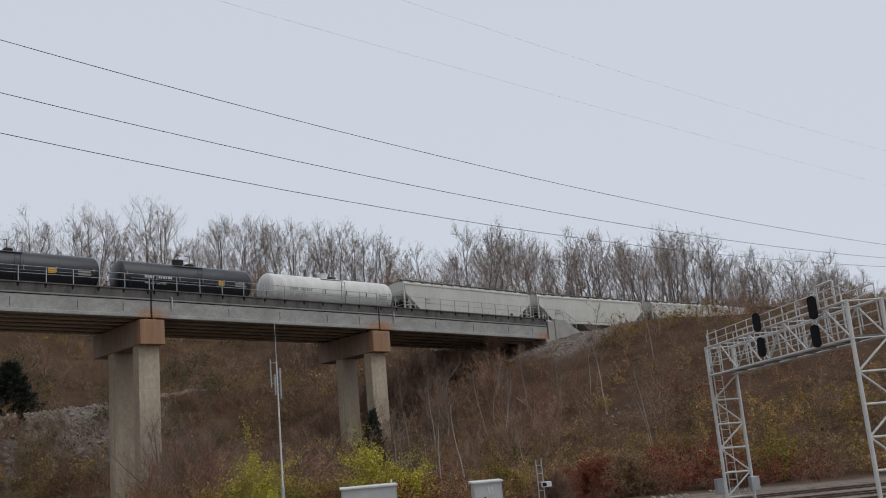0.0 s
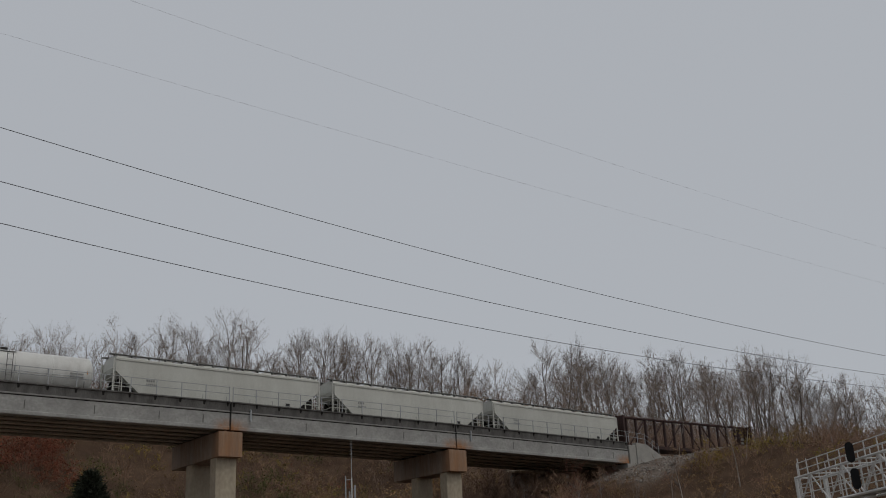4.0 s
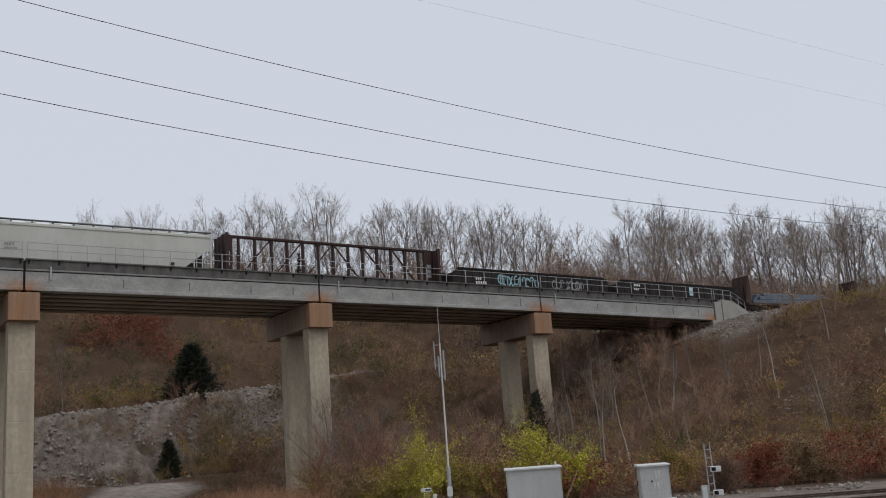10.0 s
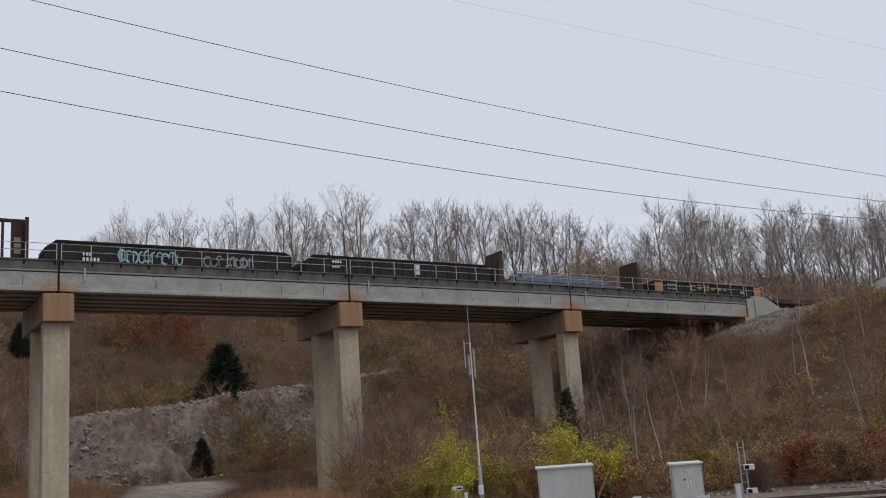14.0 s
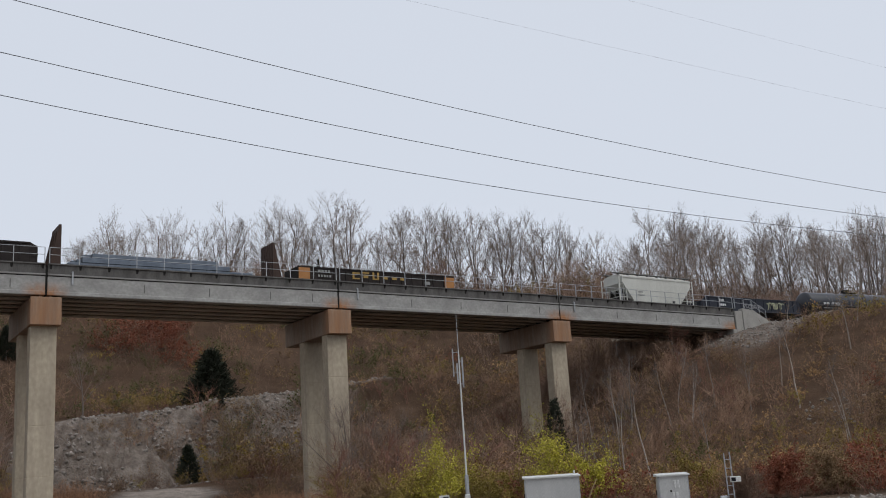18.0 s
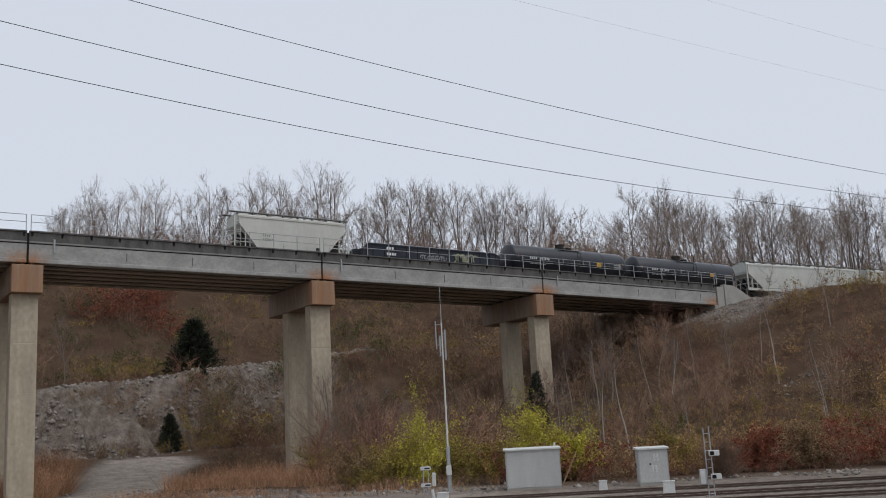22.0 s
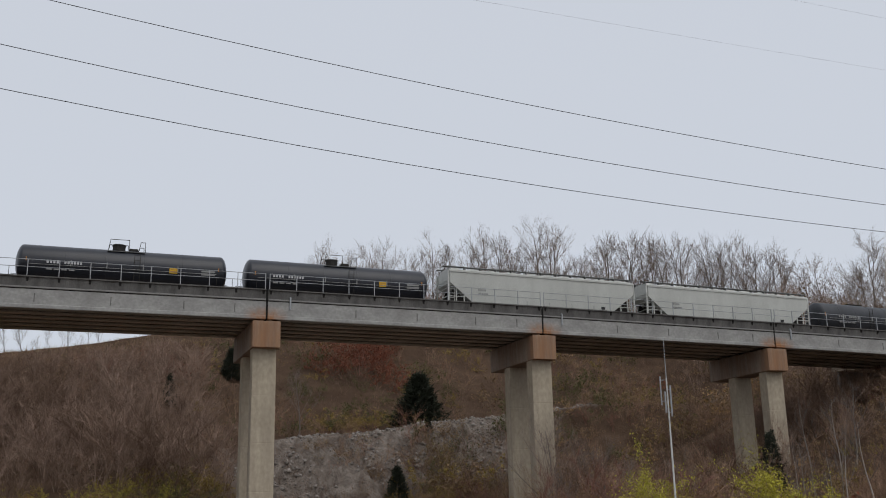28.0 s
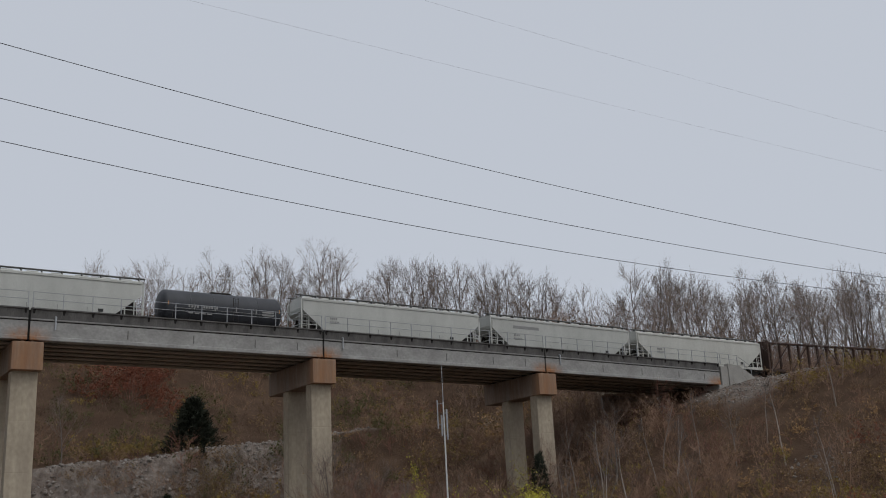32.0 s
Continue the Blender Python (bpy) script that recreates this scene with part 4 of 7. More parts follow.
def gondola(L, paint, top, label, rusted_ribs=True, sloped=False, tops=None):
    car = car_root("gondola_car", label)
    hl = L / 2 - 0.5
    bm = bmesh.new()
    for y in (-1.5, 1.5):
        pr = [(-hl, 1.05), (hl, 1.05), (hl, top), (-hl, top)]
        if sloped:
            pr = [(-hl, 1.05), (hl, 1.05), (hl, top - 0.25), (hl - 0.5, top), (-hl + 0.7, top), (-hl, top - 0.55)]
        e = [[bm.verts.new((x, y + d, z)) for x, z in pr] for d in (-0.04, 0.04)]
        for i in range(len(pr)):
            j = (i + 1) % len(pr)
            bm.faces.new((e[0][i], e[0][j], e[1][j], e[1][i]))
        bm.faces.new(e[0][::-1])
        bm.faces.new(e[1])
    bmesh.ops.recalc_face_normals(bm, faces=bm.faces[:])
    part("side_wall", bm, paint, car)
    bm = bmesh.new()
    box(bm, -hl, hl, -1.46, 1.46, 1.0, 1.12)
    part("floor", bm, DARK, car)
    for s in (-1, 1):
        bm = bmesh.new()
        box(bm, s * hl - 0.05, s * hl + 0.05, -1.5, 1.5, 1.05, top - (0.55 if sloped and s < 0 else 0.25 if sloped else 0))
        box(bm, s * hl - 0.09, s * hl + 0.09, -1.5, 1.5, top - 0.95, top - 0.83)
        part("end_wall", bm, paint, car)
        for y in (-1.55, 1.55):
            put("ladder", "ladder_gon", ladder_mesh(1.5), paint, car, pose(s * (hl - 0.3), y * 1.02, 0.95))
    for y in (-1.57, 1.57):
        bm = bmesh.new()
        box(bm, -hl + (0.7 if sloped else 0), hl - (0.5 if sloped else 0), y - 0.07, y + 0.07, top - 0.1, top + 0.03)
        part("top_chord", bm, paint if tops is None else tops, car)
        bm = bmesh.new()
        box(bm, -hl, hl, y - 0.05, y + 0.05, 0.9, 1.12)
        part("side_sill", bm, paint, car)
        k = int(L / 1.25)
        for i in range(1, k):
            x = -hl + 2 * hl * i / k
            put("side_rib", "rib_%s_%.1f" % (paint.name, top), lambda bm: box(bm, -0.05, 0.05, -0.05, 0.05, 1.1, top - 0.1), paint, car, pose(x, y, 0))
    running_gear(car, L, 1.9)
    return car


def centerbeam(L, paint, label):
    car = car_root("centerbeam_flat_car", label)
    hl, top = L / 2 - 0.6, 4.72
    bm = bmesh.new()
    rbox(bm, -hl, hl, -1.4, 1.4, 0.85, 1.1, 0.03)
    part("deck", bm, paint, car)
    bm = bmesh.new()
    rbox(bm, -hl, hl, -0.22, 0.22, top - 0.22, top, 0.03)
    part("top_chord", bm, paint, car)
    k = 14
    for i in range(1, k):
        x = -hl + 2 * hl * i / k
        put("post", "cb_post" + paint.name, lambda bm: box(bm, -0.09, 0.09, -0.16, 0.16, 1.1, top - 0.2), paint, car, pose(x, 0, 0))
    for i in range(1, k - 1, 2):
        x0, x1 = -hl + 2 * hl * (i + 0.1) / k, -hl + 2 * hl * (i + 1.9) / k
        a, b = (1.1, top - 0.25) if i < k / 2 else (top - 0.25, 1.1)
        bm = bmesh.new()
        tube(bm, (x0, 0, a), (x1, 0, b), 0.085, n=4)
        part("diagonal", bm, paint, car)
    for i in range(3, k, 3):
        x = -hl + 2 * hl * i / k
        put("gusset", "cb_gusset" + paint.name, lambda bm: box(bm, -0.25, 0.25, -0.03, 0.03, top - 0.5, top - 0.2), paint, car, pose(x, 0, 0))
    for s in (-1, 1):
        bm = bmesh.new()
        box(bm, s * hl - 0.06, s * hl + 0.06, -1.4, 1.4, 1.1, top - 0.15)
        wall = part("end_bulkhead", bm, paint, car, "steel end bulkhead with ribs")
        for y in (-1.36, -0.45, 0.45, 1.36):
            put("bulkhead_rib", "cb_rib" + paint.name, lambda bm: box(bm, -0.14, 0.14, -0.07, 0.07, 1.1, top - 0.1), paint, wall, pose(s * hl, y, 0))
        for z in (1.9, 2.8, 3.7):
            put("bulkhead_rail", "cb_rail" + paint.name, lambda bm: box(bm, -0.11, 0.11, -1.38, 1.38, 0, 0.1), paint, wall, pose(s * hl, 0, z))
        bm = bmesh.new()
        box(bm, min(s * (hl - 0.06), s * (hl - 0.95)), max(s * (hl - 0.06), s * (hl - 0.95)), -0.2, 0.2, 1.1, top - 0.05)
        part("end_column", bm, paint, car)
        bars(car, "stencil_bars", s * hl - (0.75 if s > 0 else -0.2), -0.215, 1.9, [(0, 0.5, i * 0.5, 0.32) for i in range(3)], GREYLET)
        bars(car, "reflector", s * (hl - 0.5), -1.41, 0.9, [(0, 0.09, 0, 0.18)], REFL)
    for y in (-1.38, 1.38):
        bm = bmesh.new()
        box(bm, -hl, hl, y - 0.04, y + 0.04, 0.75, 1.12)
        part("side_sill", bm, paint, car)
    running_gear(car, L, 2.1)
    return car


def bulkhead_flat(L, label):
    car = car_root("bulkhead_flat_car", label)
    hl = L / 2 - 0.6
    bm = bmesh.new()
    rbox(bm, -hl, hl, -1.45, 1.45, 0.8, 1.12, 0.03)
    part("deck", bm, RUSTBR, car)
    for s, top, w in ((-1, 4.55, 1.25), (1, 4.45, 1.25)):
        bm = bmesh.new()
        x = s * (hl - 0.35)
        box(bm, x - 0.1, x + 0.1, -1.4, 1.4, 1.12, top)
        wall = part("bulkhead", bm, RUSTBR, car, "tall rusted steel bulkhead")
        for y in (-1.35, -0.45, 0.45, 1.35):
            bm = bmesh.new()
            vs = [bm.verts.new(c) for c in ((x + s * 0.1, y - 0.06, 1.12), (x + s * 0.75, y - 0.06, 1.12), (x + s * 0.1, y - 0.06, top - 0.2), (x + s * 0.1, y + 0.06, 1.12), (x + s * 0.75, y + 0.06, 1.12), (x + s * 0.1, y + 0.06, top - 0.2))]
            for f in ((0, 1, 2), (3, 5, 4), (1, 4, 5, 2), (0, 2, 5, 3), (0, 3, 4, 1)):
                bm.faces.new([vs[q] for q in f])
            part("gusset", bm, RUSTBR, wall)
        for y in (-1.0, -0.5, 0, 0.5, 1.0):
            bm = bmesh.new()
            box(bm, x - s * 0.13 - 0.03, x - s * 0.13 + 0.03, y - 0.05, y + 0.05, 1.12, top)
            part("stile", bm, RUSTBR, wall)
    # stacked steel bars with stepped ends
    k = 0
    for row, (x0, x1, z, hgt) in enumerate(((-8.4, 7.2, 1.14, 0.42), (-7.6, 4.8, 1.58, 0.42), (-6.8, 3.8, 2.02, 0.42))):
        for j in range(4 if row < 2 else 3):
            y = -1.15 + j * 0.62 + (0.2 if row == 2 else 0)
            bm = bmesh.new()
            d = 0.35 * math.sin(j * 2.1 + row)
            rbox(bm, x0 + d, x1 + d, y, y + 0.56, z, z + hgt, 0.04)
            part("steel_bar", bm, LOAD, car, "blue-grey wrapped steel bar" if k == 0 else "")
            k += 1
        for x in (-3.5, 0.0, 3.0):
            bm = bmesh.new()
            box(bm, x - 0.05, x + 0.05, -1.2, 1.2, z + hgt, z + hgt + 0.02)
            part("strap", bm, DARK, car)
    running_gear(car, L, 1.9)
    return car


def flat_car(L, label):
    car = car_root("flat_car", label)
    hl = L / 2 - 0.5
    bm = bmesh.new()
    rbox(bm, -hl, hl, -1.45, 1.45, 0.75, 1.1, 0.03)
    part("deck", bm, RUSTBR, car)
    for y in (-1.48, 1.48):
        bm = bmesh.new()
        box(bm, -hl, hl, y - 0.04, y + 0.04, 0.55, 1.08)
        part("side_sill", bm, RUSTBR, car)
    running_gear(car, L, 1.9)
    return car


def build_train():
    cars = []

    def add(ob, s0, s1):
        cars.append((ob, (s0 + s1) / 2))
    add(tank(17.9, TANKB, 1.5, 11, True, "glossy black tank car with white lettering and a yellow placard"), 18.8, 36.7)
    add(tank(15.2, TANKB, 1.5, 12, True, "short black tank car with a yellow placard"), 36.7, 51.7)
    add(tank(17.3, TANKW, 1.58, 13, False, "dirty white tank car with grey lettering"), 51.9, 69.1)
    for i, (a, b) in enumerate(((69.0, 90.5), (90.5, 110.9), (110.9, 131.9))):
        add(hopper(b - a - 0.3, HOP_A, False, 20 + i, False, "long cream covered hopper car with slanted ends"), a, b)
    add(centerbeam(23.3, RUSTRED, "empty dark red centerbeam flat car with open truss"), 131.9, 155.5)
    g = gondola(21.7, GONB, 2.85, "black open hopper car with blue and silver spray paint", sloped=True)
    spray(g, -4.8, -1.64, 1.25, 5.2, 1.1, 10, TEAL, BLACKLET, 5)
    spray(g, 2.4, -1.64, 1.25, 4.3, 1.0, 8, SILVER, BLACKLET, 8)
    bars(g, "lettering_bar", -7.6, -1.64, 1.7, marks(3, 3, 0.2, 0.24) + [(a, b, -0.45, 0.3) for a, b, c, d in marks(4, 5, 0.22, 0.3)], WHITE)
    add(g, 155.5, 177.5)
    g = gondola(21.0, GONB, 2.85, "black gondola car with small white lettering and a pale blue notice", sloped=True)
    bars(g, "lettering_bar", -7.4, -1.64, 2.2, marks(6, 4, 0.2, 0.24) + [(a, b, -0.45, 0.22) for a, b, c, d in marks(7, 3, 0.2, 0.24)], WHITE)
    bars(g, "notice", 1.2, -1.64, 1.5, [(0, 0.62, 0, 1.0)], TEAL, "pale blue and white notice")
    bars(g, "notice_print", 1.2, -1.65, 1.5, [(0.08, 0.46, 0.6, 0.3), (0.08, 0.46, 0.1, 0.12)], WHITE)
    add(g, 177.5, 198.9)
    add(bulkhead_flat(20.1, "rusty bulkhead flat car loaded with blue-grey steel bundles"), 198.8, 219.2)
    g = gondola(17.6, GONB, 2.42, "black gondola car with orange end panels and yellow lettering", tops=GONB)
    for s in (-1, 1):
        bars(g, "end_panel", s * 7.75 - 0.55, -1.64, 1.15, [(0, 1.1, 0, 1.15)], ORANGE, "faded orange end panel")
    bars(g, "logo_shape", -2.9, -1.64, 1.5, [(0, 0.75, 0.55, 0.13), (0, 0.2, 0.1, 0.5), (0, 0.75, 0.03, 0.13), (1.05, 0.7, 0.62, 0.13), (1.15, 0.5, 0.2, 0.32), (2.1, 0.2, 0.1, 0.7), (2.6, 0.2, 0.1, 0.7), (2.1, 0.7, 0.08, 0.13), (3.2, 0.5, 0.2, 0.28), (4.2, 0.5, 0.2, 0.28), (5.1, 0.4, 0.2, 0.22)], FADEDY, "faded yellow block logo shape")
    bars(g, "lettering_bar", -6.4, -1.64, 1.95, marks(6, 4, 0.26, 0.24) + [(a, b, -0.42, 0.2) for a, b, c, d in marks(7, 5, 0.22, 0.24)], GREYLET)
    bars(g, "data_panel", 4.9, -1.64, 1.45, [(0, 0.6, 0, 0.3)], GREYLET)
    add(g, 219.4, 237.9)
    add(flat_car(18.4, "empty low rusty flat car"), 238.6, 257.3)
    add(hopper(12.4, HOP_A, True, 31, False, "short cream two-bay covered hopper with open end cages"), 257.3, 271.4)
    g = gondola(17.1, GONBLUE, 2.5, "dark blue gondola car with pale spray paint", sloped=True)
    spray(g, 2.0, -1.64, 1.3, 3.2, 0.85, 6, LIME, BLACKLET, 15)
    spray(g, -1.6, -1.64, 1.3, 3.0, 0.45, 7, SILVER, GONBLUE, 17)
    bars(g, "lettering_bar", -5.4, -1.64, 1.45, marks(6, 4, 0.22, 0.26) + [(a, b, 0.55, 0.26) for a, b, c, d in marks(7, 3, 0.22, 0.3)], WHITE)
    add(g, 270.9, 287.8)
    add(tank(17.9, TANKB, 1.5, 41, True, "glossy black tank car with white lettering and a yellow placard"), 288.3, 306.2)
    add(tank(17.9, TANKB, 1.5, 42, True, "glossy black tank car with white lettering and a yellow placard"), 306.0, 323.9)
    add(hopper(20.2, HOP_B, False, 51, False, "long pale grey covered hopper car with slanted ends"), 324.1, 344.5)
    add(hopper(20.3, HOP_B, False, 52, False, "long pale grey covered hopper car with slanted ends"), 344.5, 365.0)
    add(tank(12.8, TANKG, 1.5, 43, False, "short dull grey-black tank car without a dome", dome=False), 365.0, 377.9)
    add(hopper(20.9, HOP_B, False, 53, False, "long pale grey covered hopper car with slanted ends"), 377.9, 399.1)
    add(hopper(20.2, HOP_B, False, 54, True, "long pale grey covered hopper car with a faded band"), 399.1, 419.5)
    add(hopper(21.0, HOP_A, False, 55, False, "long cream covered hopper car with slanted ends"), 419.5, 440.8)
    add(centerbeam(23.3, RUSTBR, "empty brown centerbeam flat car with open truss"), 440.8, 464.4)
    return cars


CARS = build_train()


def run(t):
    """Metres that the train has gone at t seconds."""
    u = t / 32
    return 322.04 * u + 0.577 * u ** 2 + 11.578 * u ** 3 + 6.382 * u ** 4


def motions():
    for car, s in CARS:
        rows = []
        for k in range(0, 33):
            x = s - run(k)
            slope = (rail_z(x + 6) - rail_z(x - 6)) / 12
            y0, y1 = float(track_y(x - 6)), float(track_y(x + 6))
            rows.append((k, pose(x, (y0 + y1) / 2, (rail_z(x + 6) + rail_z(x - 6)) / 2, 0, -math.degrees(math.atan(slope)), math.degrees(math.atan((y1 - y0) / 12)))))
        walk(car, rows)


# ---- plants ----
TWIG = mat("bare_brown_twigs", (0.27, 0.168, 0.112), (0.345, 0.225, 0.158), 0.08, 0.9, bump=0, island=0.28, spec=0.1)
BARK = mat("dark_grey_bark", (0.13, 0.11, 0.098), (0.19, 0.165, 0.15), 1.0, 0.9, bump=0.3, jitter=0.3, spec=0.1)
# twigs of a dark species; below the viaduct their colour also carries its shade
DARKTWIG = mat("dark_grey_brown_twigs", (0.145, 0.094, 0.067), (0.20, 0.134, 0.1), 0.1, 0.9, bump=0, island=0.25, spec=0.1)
REDTWIG = mat("reddish_purple_twigs", (0.25, 0.128, 0.094), (0.185, 0.1, 0.077), 0.1, 0.9, bump=0, island=0.28, spec=0.1)
GREYTWIG = mat("grey_brown_twigs", (0.25, 0.17, 0.128), (0.315, 0.224, 0.175), 0.1, 0.9, bump=0, island=0.22, spec=0.1)
LIMEISH = mat("yellow_green_low_leaves", (0.44, 0.385, 0.065), (0.33, 0.275, 0.055), 0.2, 0.8, bump=0, island=0.35, spec=0.15)
TANLEAF = mat("pale_tan_leaves", (0.43, 0.275, 0.13), (0.33, 0.2, 0.09), 0.2, 0.9, bump=0, island=0.3, spec=0.1)
GREENLEAF = mat("dull_dark_green_leaves", (0.075, 0.08, 0.03), (0.11, 0.105, 0.04), 0.2, 0.8, bump=0, island=0.35, spec=0.15)
FINETWIG = mat("grey_brown_tree_twigs", (0.205, 0.163, 0.137), (0.27, 0.22, 0.19), 1.0, 0.9, bump=0, jitter=0.25, spec=0.1)
PALEBARK = mat("pale_bark", (0.36, 0.315, 0.275), (0.26, 0.225, 0.195), 1.0, 0.9, bump=0.2, jitter=0.2, spec=0.1)
RUSSET = mat("russet_leaves", (0.235, 0.075, 0.042), (0.17, 0.066, 0.042), 0.1, 0.85, bump=0, island=0.35, spec=0.15)
OLIVE = mat("olive_yellow_leaves", (0.235, 0.195, 0.05), (0.28, 0.185, 0.055), 0.1, 0.8, bump=0, island=0.35, spec=0.15)
BROWNLEAF = mat("dry_brown_leaves", (0.275, 0.185, 0.1), (0.18, 0.12, 0.073), 0.1, 0.9, bump=0, island=0.35, spec=0.1)
LIMELEAF = mat("yellow_green_leaves", (0.46, 0.415, 0.05), (0.35, 0.32, 0.05), 0.4, 0.75, bump=0, island=0.4, spec=0.2)
NEEDLE = mat("dark_green_needles", (0.024, 0.028, 0.02), (0.042, 0.047, 0.032), 0.8, 0.85, bump=0, island=0.25, spec=0.1)
TAN = mat("dry_orange_brown_grass", (0.46, 0.265, 0.16), (0.30, 0.17, 0.1), 0.12, 0.9, bump=0, island=0.45, spec=0.1)
STRAW = mat("pale_straw_grass", (0.36, 0.26, 0.14), (0.28, 0.2, 0.11), 0.2, 0.9, bump=0, island=0.4, spec=0.1)
STONE = mat("pale_broken_stone", (0.30, 0.268, 0.238), (0.17, 0.148, 0.13), 1.0, 0.95, bump=0.5, island=0.3)

rng = np.random.default_rng(7)


def tri_ribbons(p0, p1, w):
    """Thin triangles from p0 (width w) to a point at p1."""
    d = p1 - p0
    side = np.cross(d, rng.normal(size=d.shape))
    side /= np.linalg.norm(side, axis=1, keepdims=True) + 1e-9
    o = side * (np.asarray(w)[:, None] / 2)
    return np.stack([p0 - o, p0 + o, p1], 1)


def shrub_shape(stems, boughs, twigs, leaves, leaf, spread=0.6, low=0.2, w=0.016, clear_stem=0.0):
    """Twig triangles and leaf triangles of a rounded shrub about 1 m high; low: the flattest stem; clear_stem: bare height."""
    az, el = rng.uniform(0, 2 * np.pi, stems), np.arcsin(rng.uniform(low, 1.0, stems))
    tip = np.stack([np.cos(az) * np.cos(el) * spread, np.sin(az) * np.cos(el) * spread, np.sin(el)], 1) * rng.uniform(0.78, 1.0, (stems, 1))
    tip[:, 2] = np.maximum(tip[:, 2], clear_stem + 0.1)
    base = rng.normal(0, 0.09 * spread, (stems, 3)) * [1, 1, 0] - [0, 0, 0.06]
    mid = base * 0.5 + tip * 0.5 + np.stack([-tip[:, 0] * 0.16, -tip[:, 1] * 0.16, 0.06 * np.ones(stems)], 1) + rng.normal(0, 0.025, (stems, 3))
    tw = [tri_ribbons(base, mid, np.full(stems, w * 1.3)), tri_ribbons(base * 0.5 + mid * 0.5, tip, np.full(stems, w * 0.8))]

    def along(k, f):
        f = f[:, None]
        return np.where(f < 0.5, base[k] + (mid - base)[k] * f * 2, mid[k] + (tip - mid)[k] * (f * 2 - 1))
    k = rng.integers(0, stems, stems * boughs)
    q = along(k, rng.uniform(max(0.28, clear_stem), 1.0, len(k)))
    out = q * [1, 1, 0.25] + [0, 0, 0.22]
    out = out / (np.linalg.norm(out, axis=1, keepdims=True) + 1e-6)
    e = q + (out * 0.75 + rng.normal(0, 0.42, (len(k), 3))) * rng.uniform(0.1, 0.26, (len(k), 1))
    tw.append(tri_ribbons(q, e, np.full(len(k), w * 0.5)))
    j = rng.integers(0, len(k), len(k) * twigs)
    q2 = q[j] + (e - q)[j] * rng.uniform(0.15, 1.0, (len(j), 1))
    e2 = q2 + ((e - q)[j] * 1.4 + rng.normal(0, 0.11, (len(j), 3)) + [0, 0, 0.03]) * rng.uniform(0.3, 0.75, (len(j), 1))
    tw.append(tri_ribbons(q2, e2, np.full(len(j), w * 0.34)))
    lf = np.zeros((0, 3, 3))
    if leaves:
        j = rng.integers(0, len(q2), leaves)
        c = q2[j] + (e2 - q2)[j] * rng.uniform(0.2, 1.1, (leaves, 1)) + rng.normal(0, 0.03, (leaves, 3))
        a, b = rng.normal(size=(2, leaves, 3))
        a /= np.linalg.norm(a, axis=1, keepdims=True)
        b /= np.linalg.norm(b, axis=1, keepdims=True)
        s = leaf * rng.uniform(0.5, 1.3, (leaves, 1))
        lf = np.stack([c - a * s * 0.5, c + a * s * 0.5, c + b * s], 1)
    return np.concatenate(tw), lf


def scatter(mask, x0, x1, y0, y1, step):
    gx, gy = np.meshgrid(np.arange(x0, x1, step), np.arange(y0, y1, step))
    x = gx.ravel() + rng.uniform(-0.5, 0.5, gx.size) * step
    y = gy.ravel() + rng.uniform(-0.5, 0.5, gx.size) * step
    keep = mask(x, y)
    return x[keep], y[keep]


def spread_shapes(shapes, x, y, size, tall=1.0):
    """Copies of triangle shapes at x, y, turned and scaled; all as one array of triangles."""
    z = land(x, y)
    out = []
    which = rng.integers(0, len(shapes), len(x))
    for i, s in enumerate(shapes):
        m = which == i
        if not m.any() or not len(s):
            continue
        n = m.sum()
        a = rng.uniform(0, 2 * np.pi, n)
        c, sn = np.cos(a)[:, None, None], np.sin(a)[:, None, None]
        k = size[m][:, None, None]
        px, py, pz = s[None, :, :, 0], s[None, :, :, 1], s[None, :, :, 2]
        out.append(np.stack([(px * c - py * sn) * k + x[m][:, None, None], (px * sn + py * c) * k + y[m][:, None, None], pz * k * tall + z[m][:, None, None]], -1).reshape(-1, 3, 3))
    return np.concatenate(out) if out else np.zeros((0, 3, 3))


def stuff(name, tris, material, label, category):
    v = tris.reshape(-1, 3)
    ob = new(name, mesh_np(name, v, np.arange(len(v)).reshape(-1, 3), material))
    return tagged(ob, label, category, kind="stuff")


TWIGGY = [shrub_shape(8, 4, 5, 90, 0.036, 0.66, 0.15, 0.015) for _ in range(10)]
LEAFY = [shrub_shape(7, 4, 3, 420, 0.047, 0.72, 0.1, 0.014) for _ in range(10)]
TALL = [shrub_shape(6, 6, 7, 0, 0.03, 0.4, 0.45, 0.011, 0.15) for _ in range(8)]
SMOKY = [shrub_shape(5, 9, 10, 0, 0.03, 0.5, 0.4, 0.015, 0.22) for _ in range(8)]

twig_parts = {"brown": [], "dark": [], "red": [], "grey": []}
leaf_parts = {"russet": [], "olive": [], "brown": [], "tan": [], "green": [], "lime": []}


SKY_B = [-30, -26, -21, -16, -12, -6, 1, 5, 8, 8.5]
SKY_T = [0.09, 0.11, 0.127, 0.135, 0.145, 0.146, 0.157, 0.167, 0.172, 1.0]


def room(x, y):
    """Height that plants on the left hill may reach, so that its crest stays as bare as it is."""
    r = np.hypot(x, y)
    return np.maximum(0.35, 2.65 + r * np.interp(np.degrees(np.arctan2(x, y)), SKY_B, SKY_T) - land(x, y))


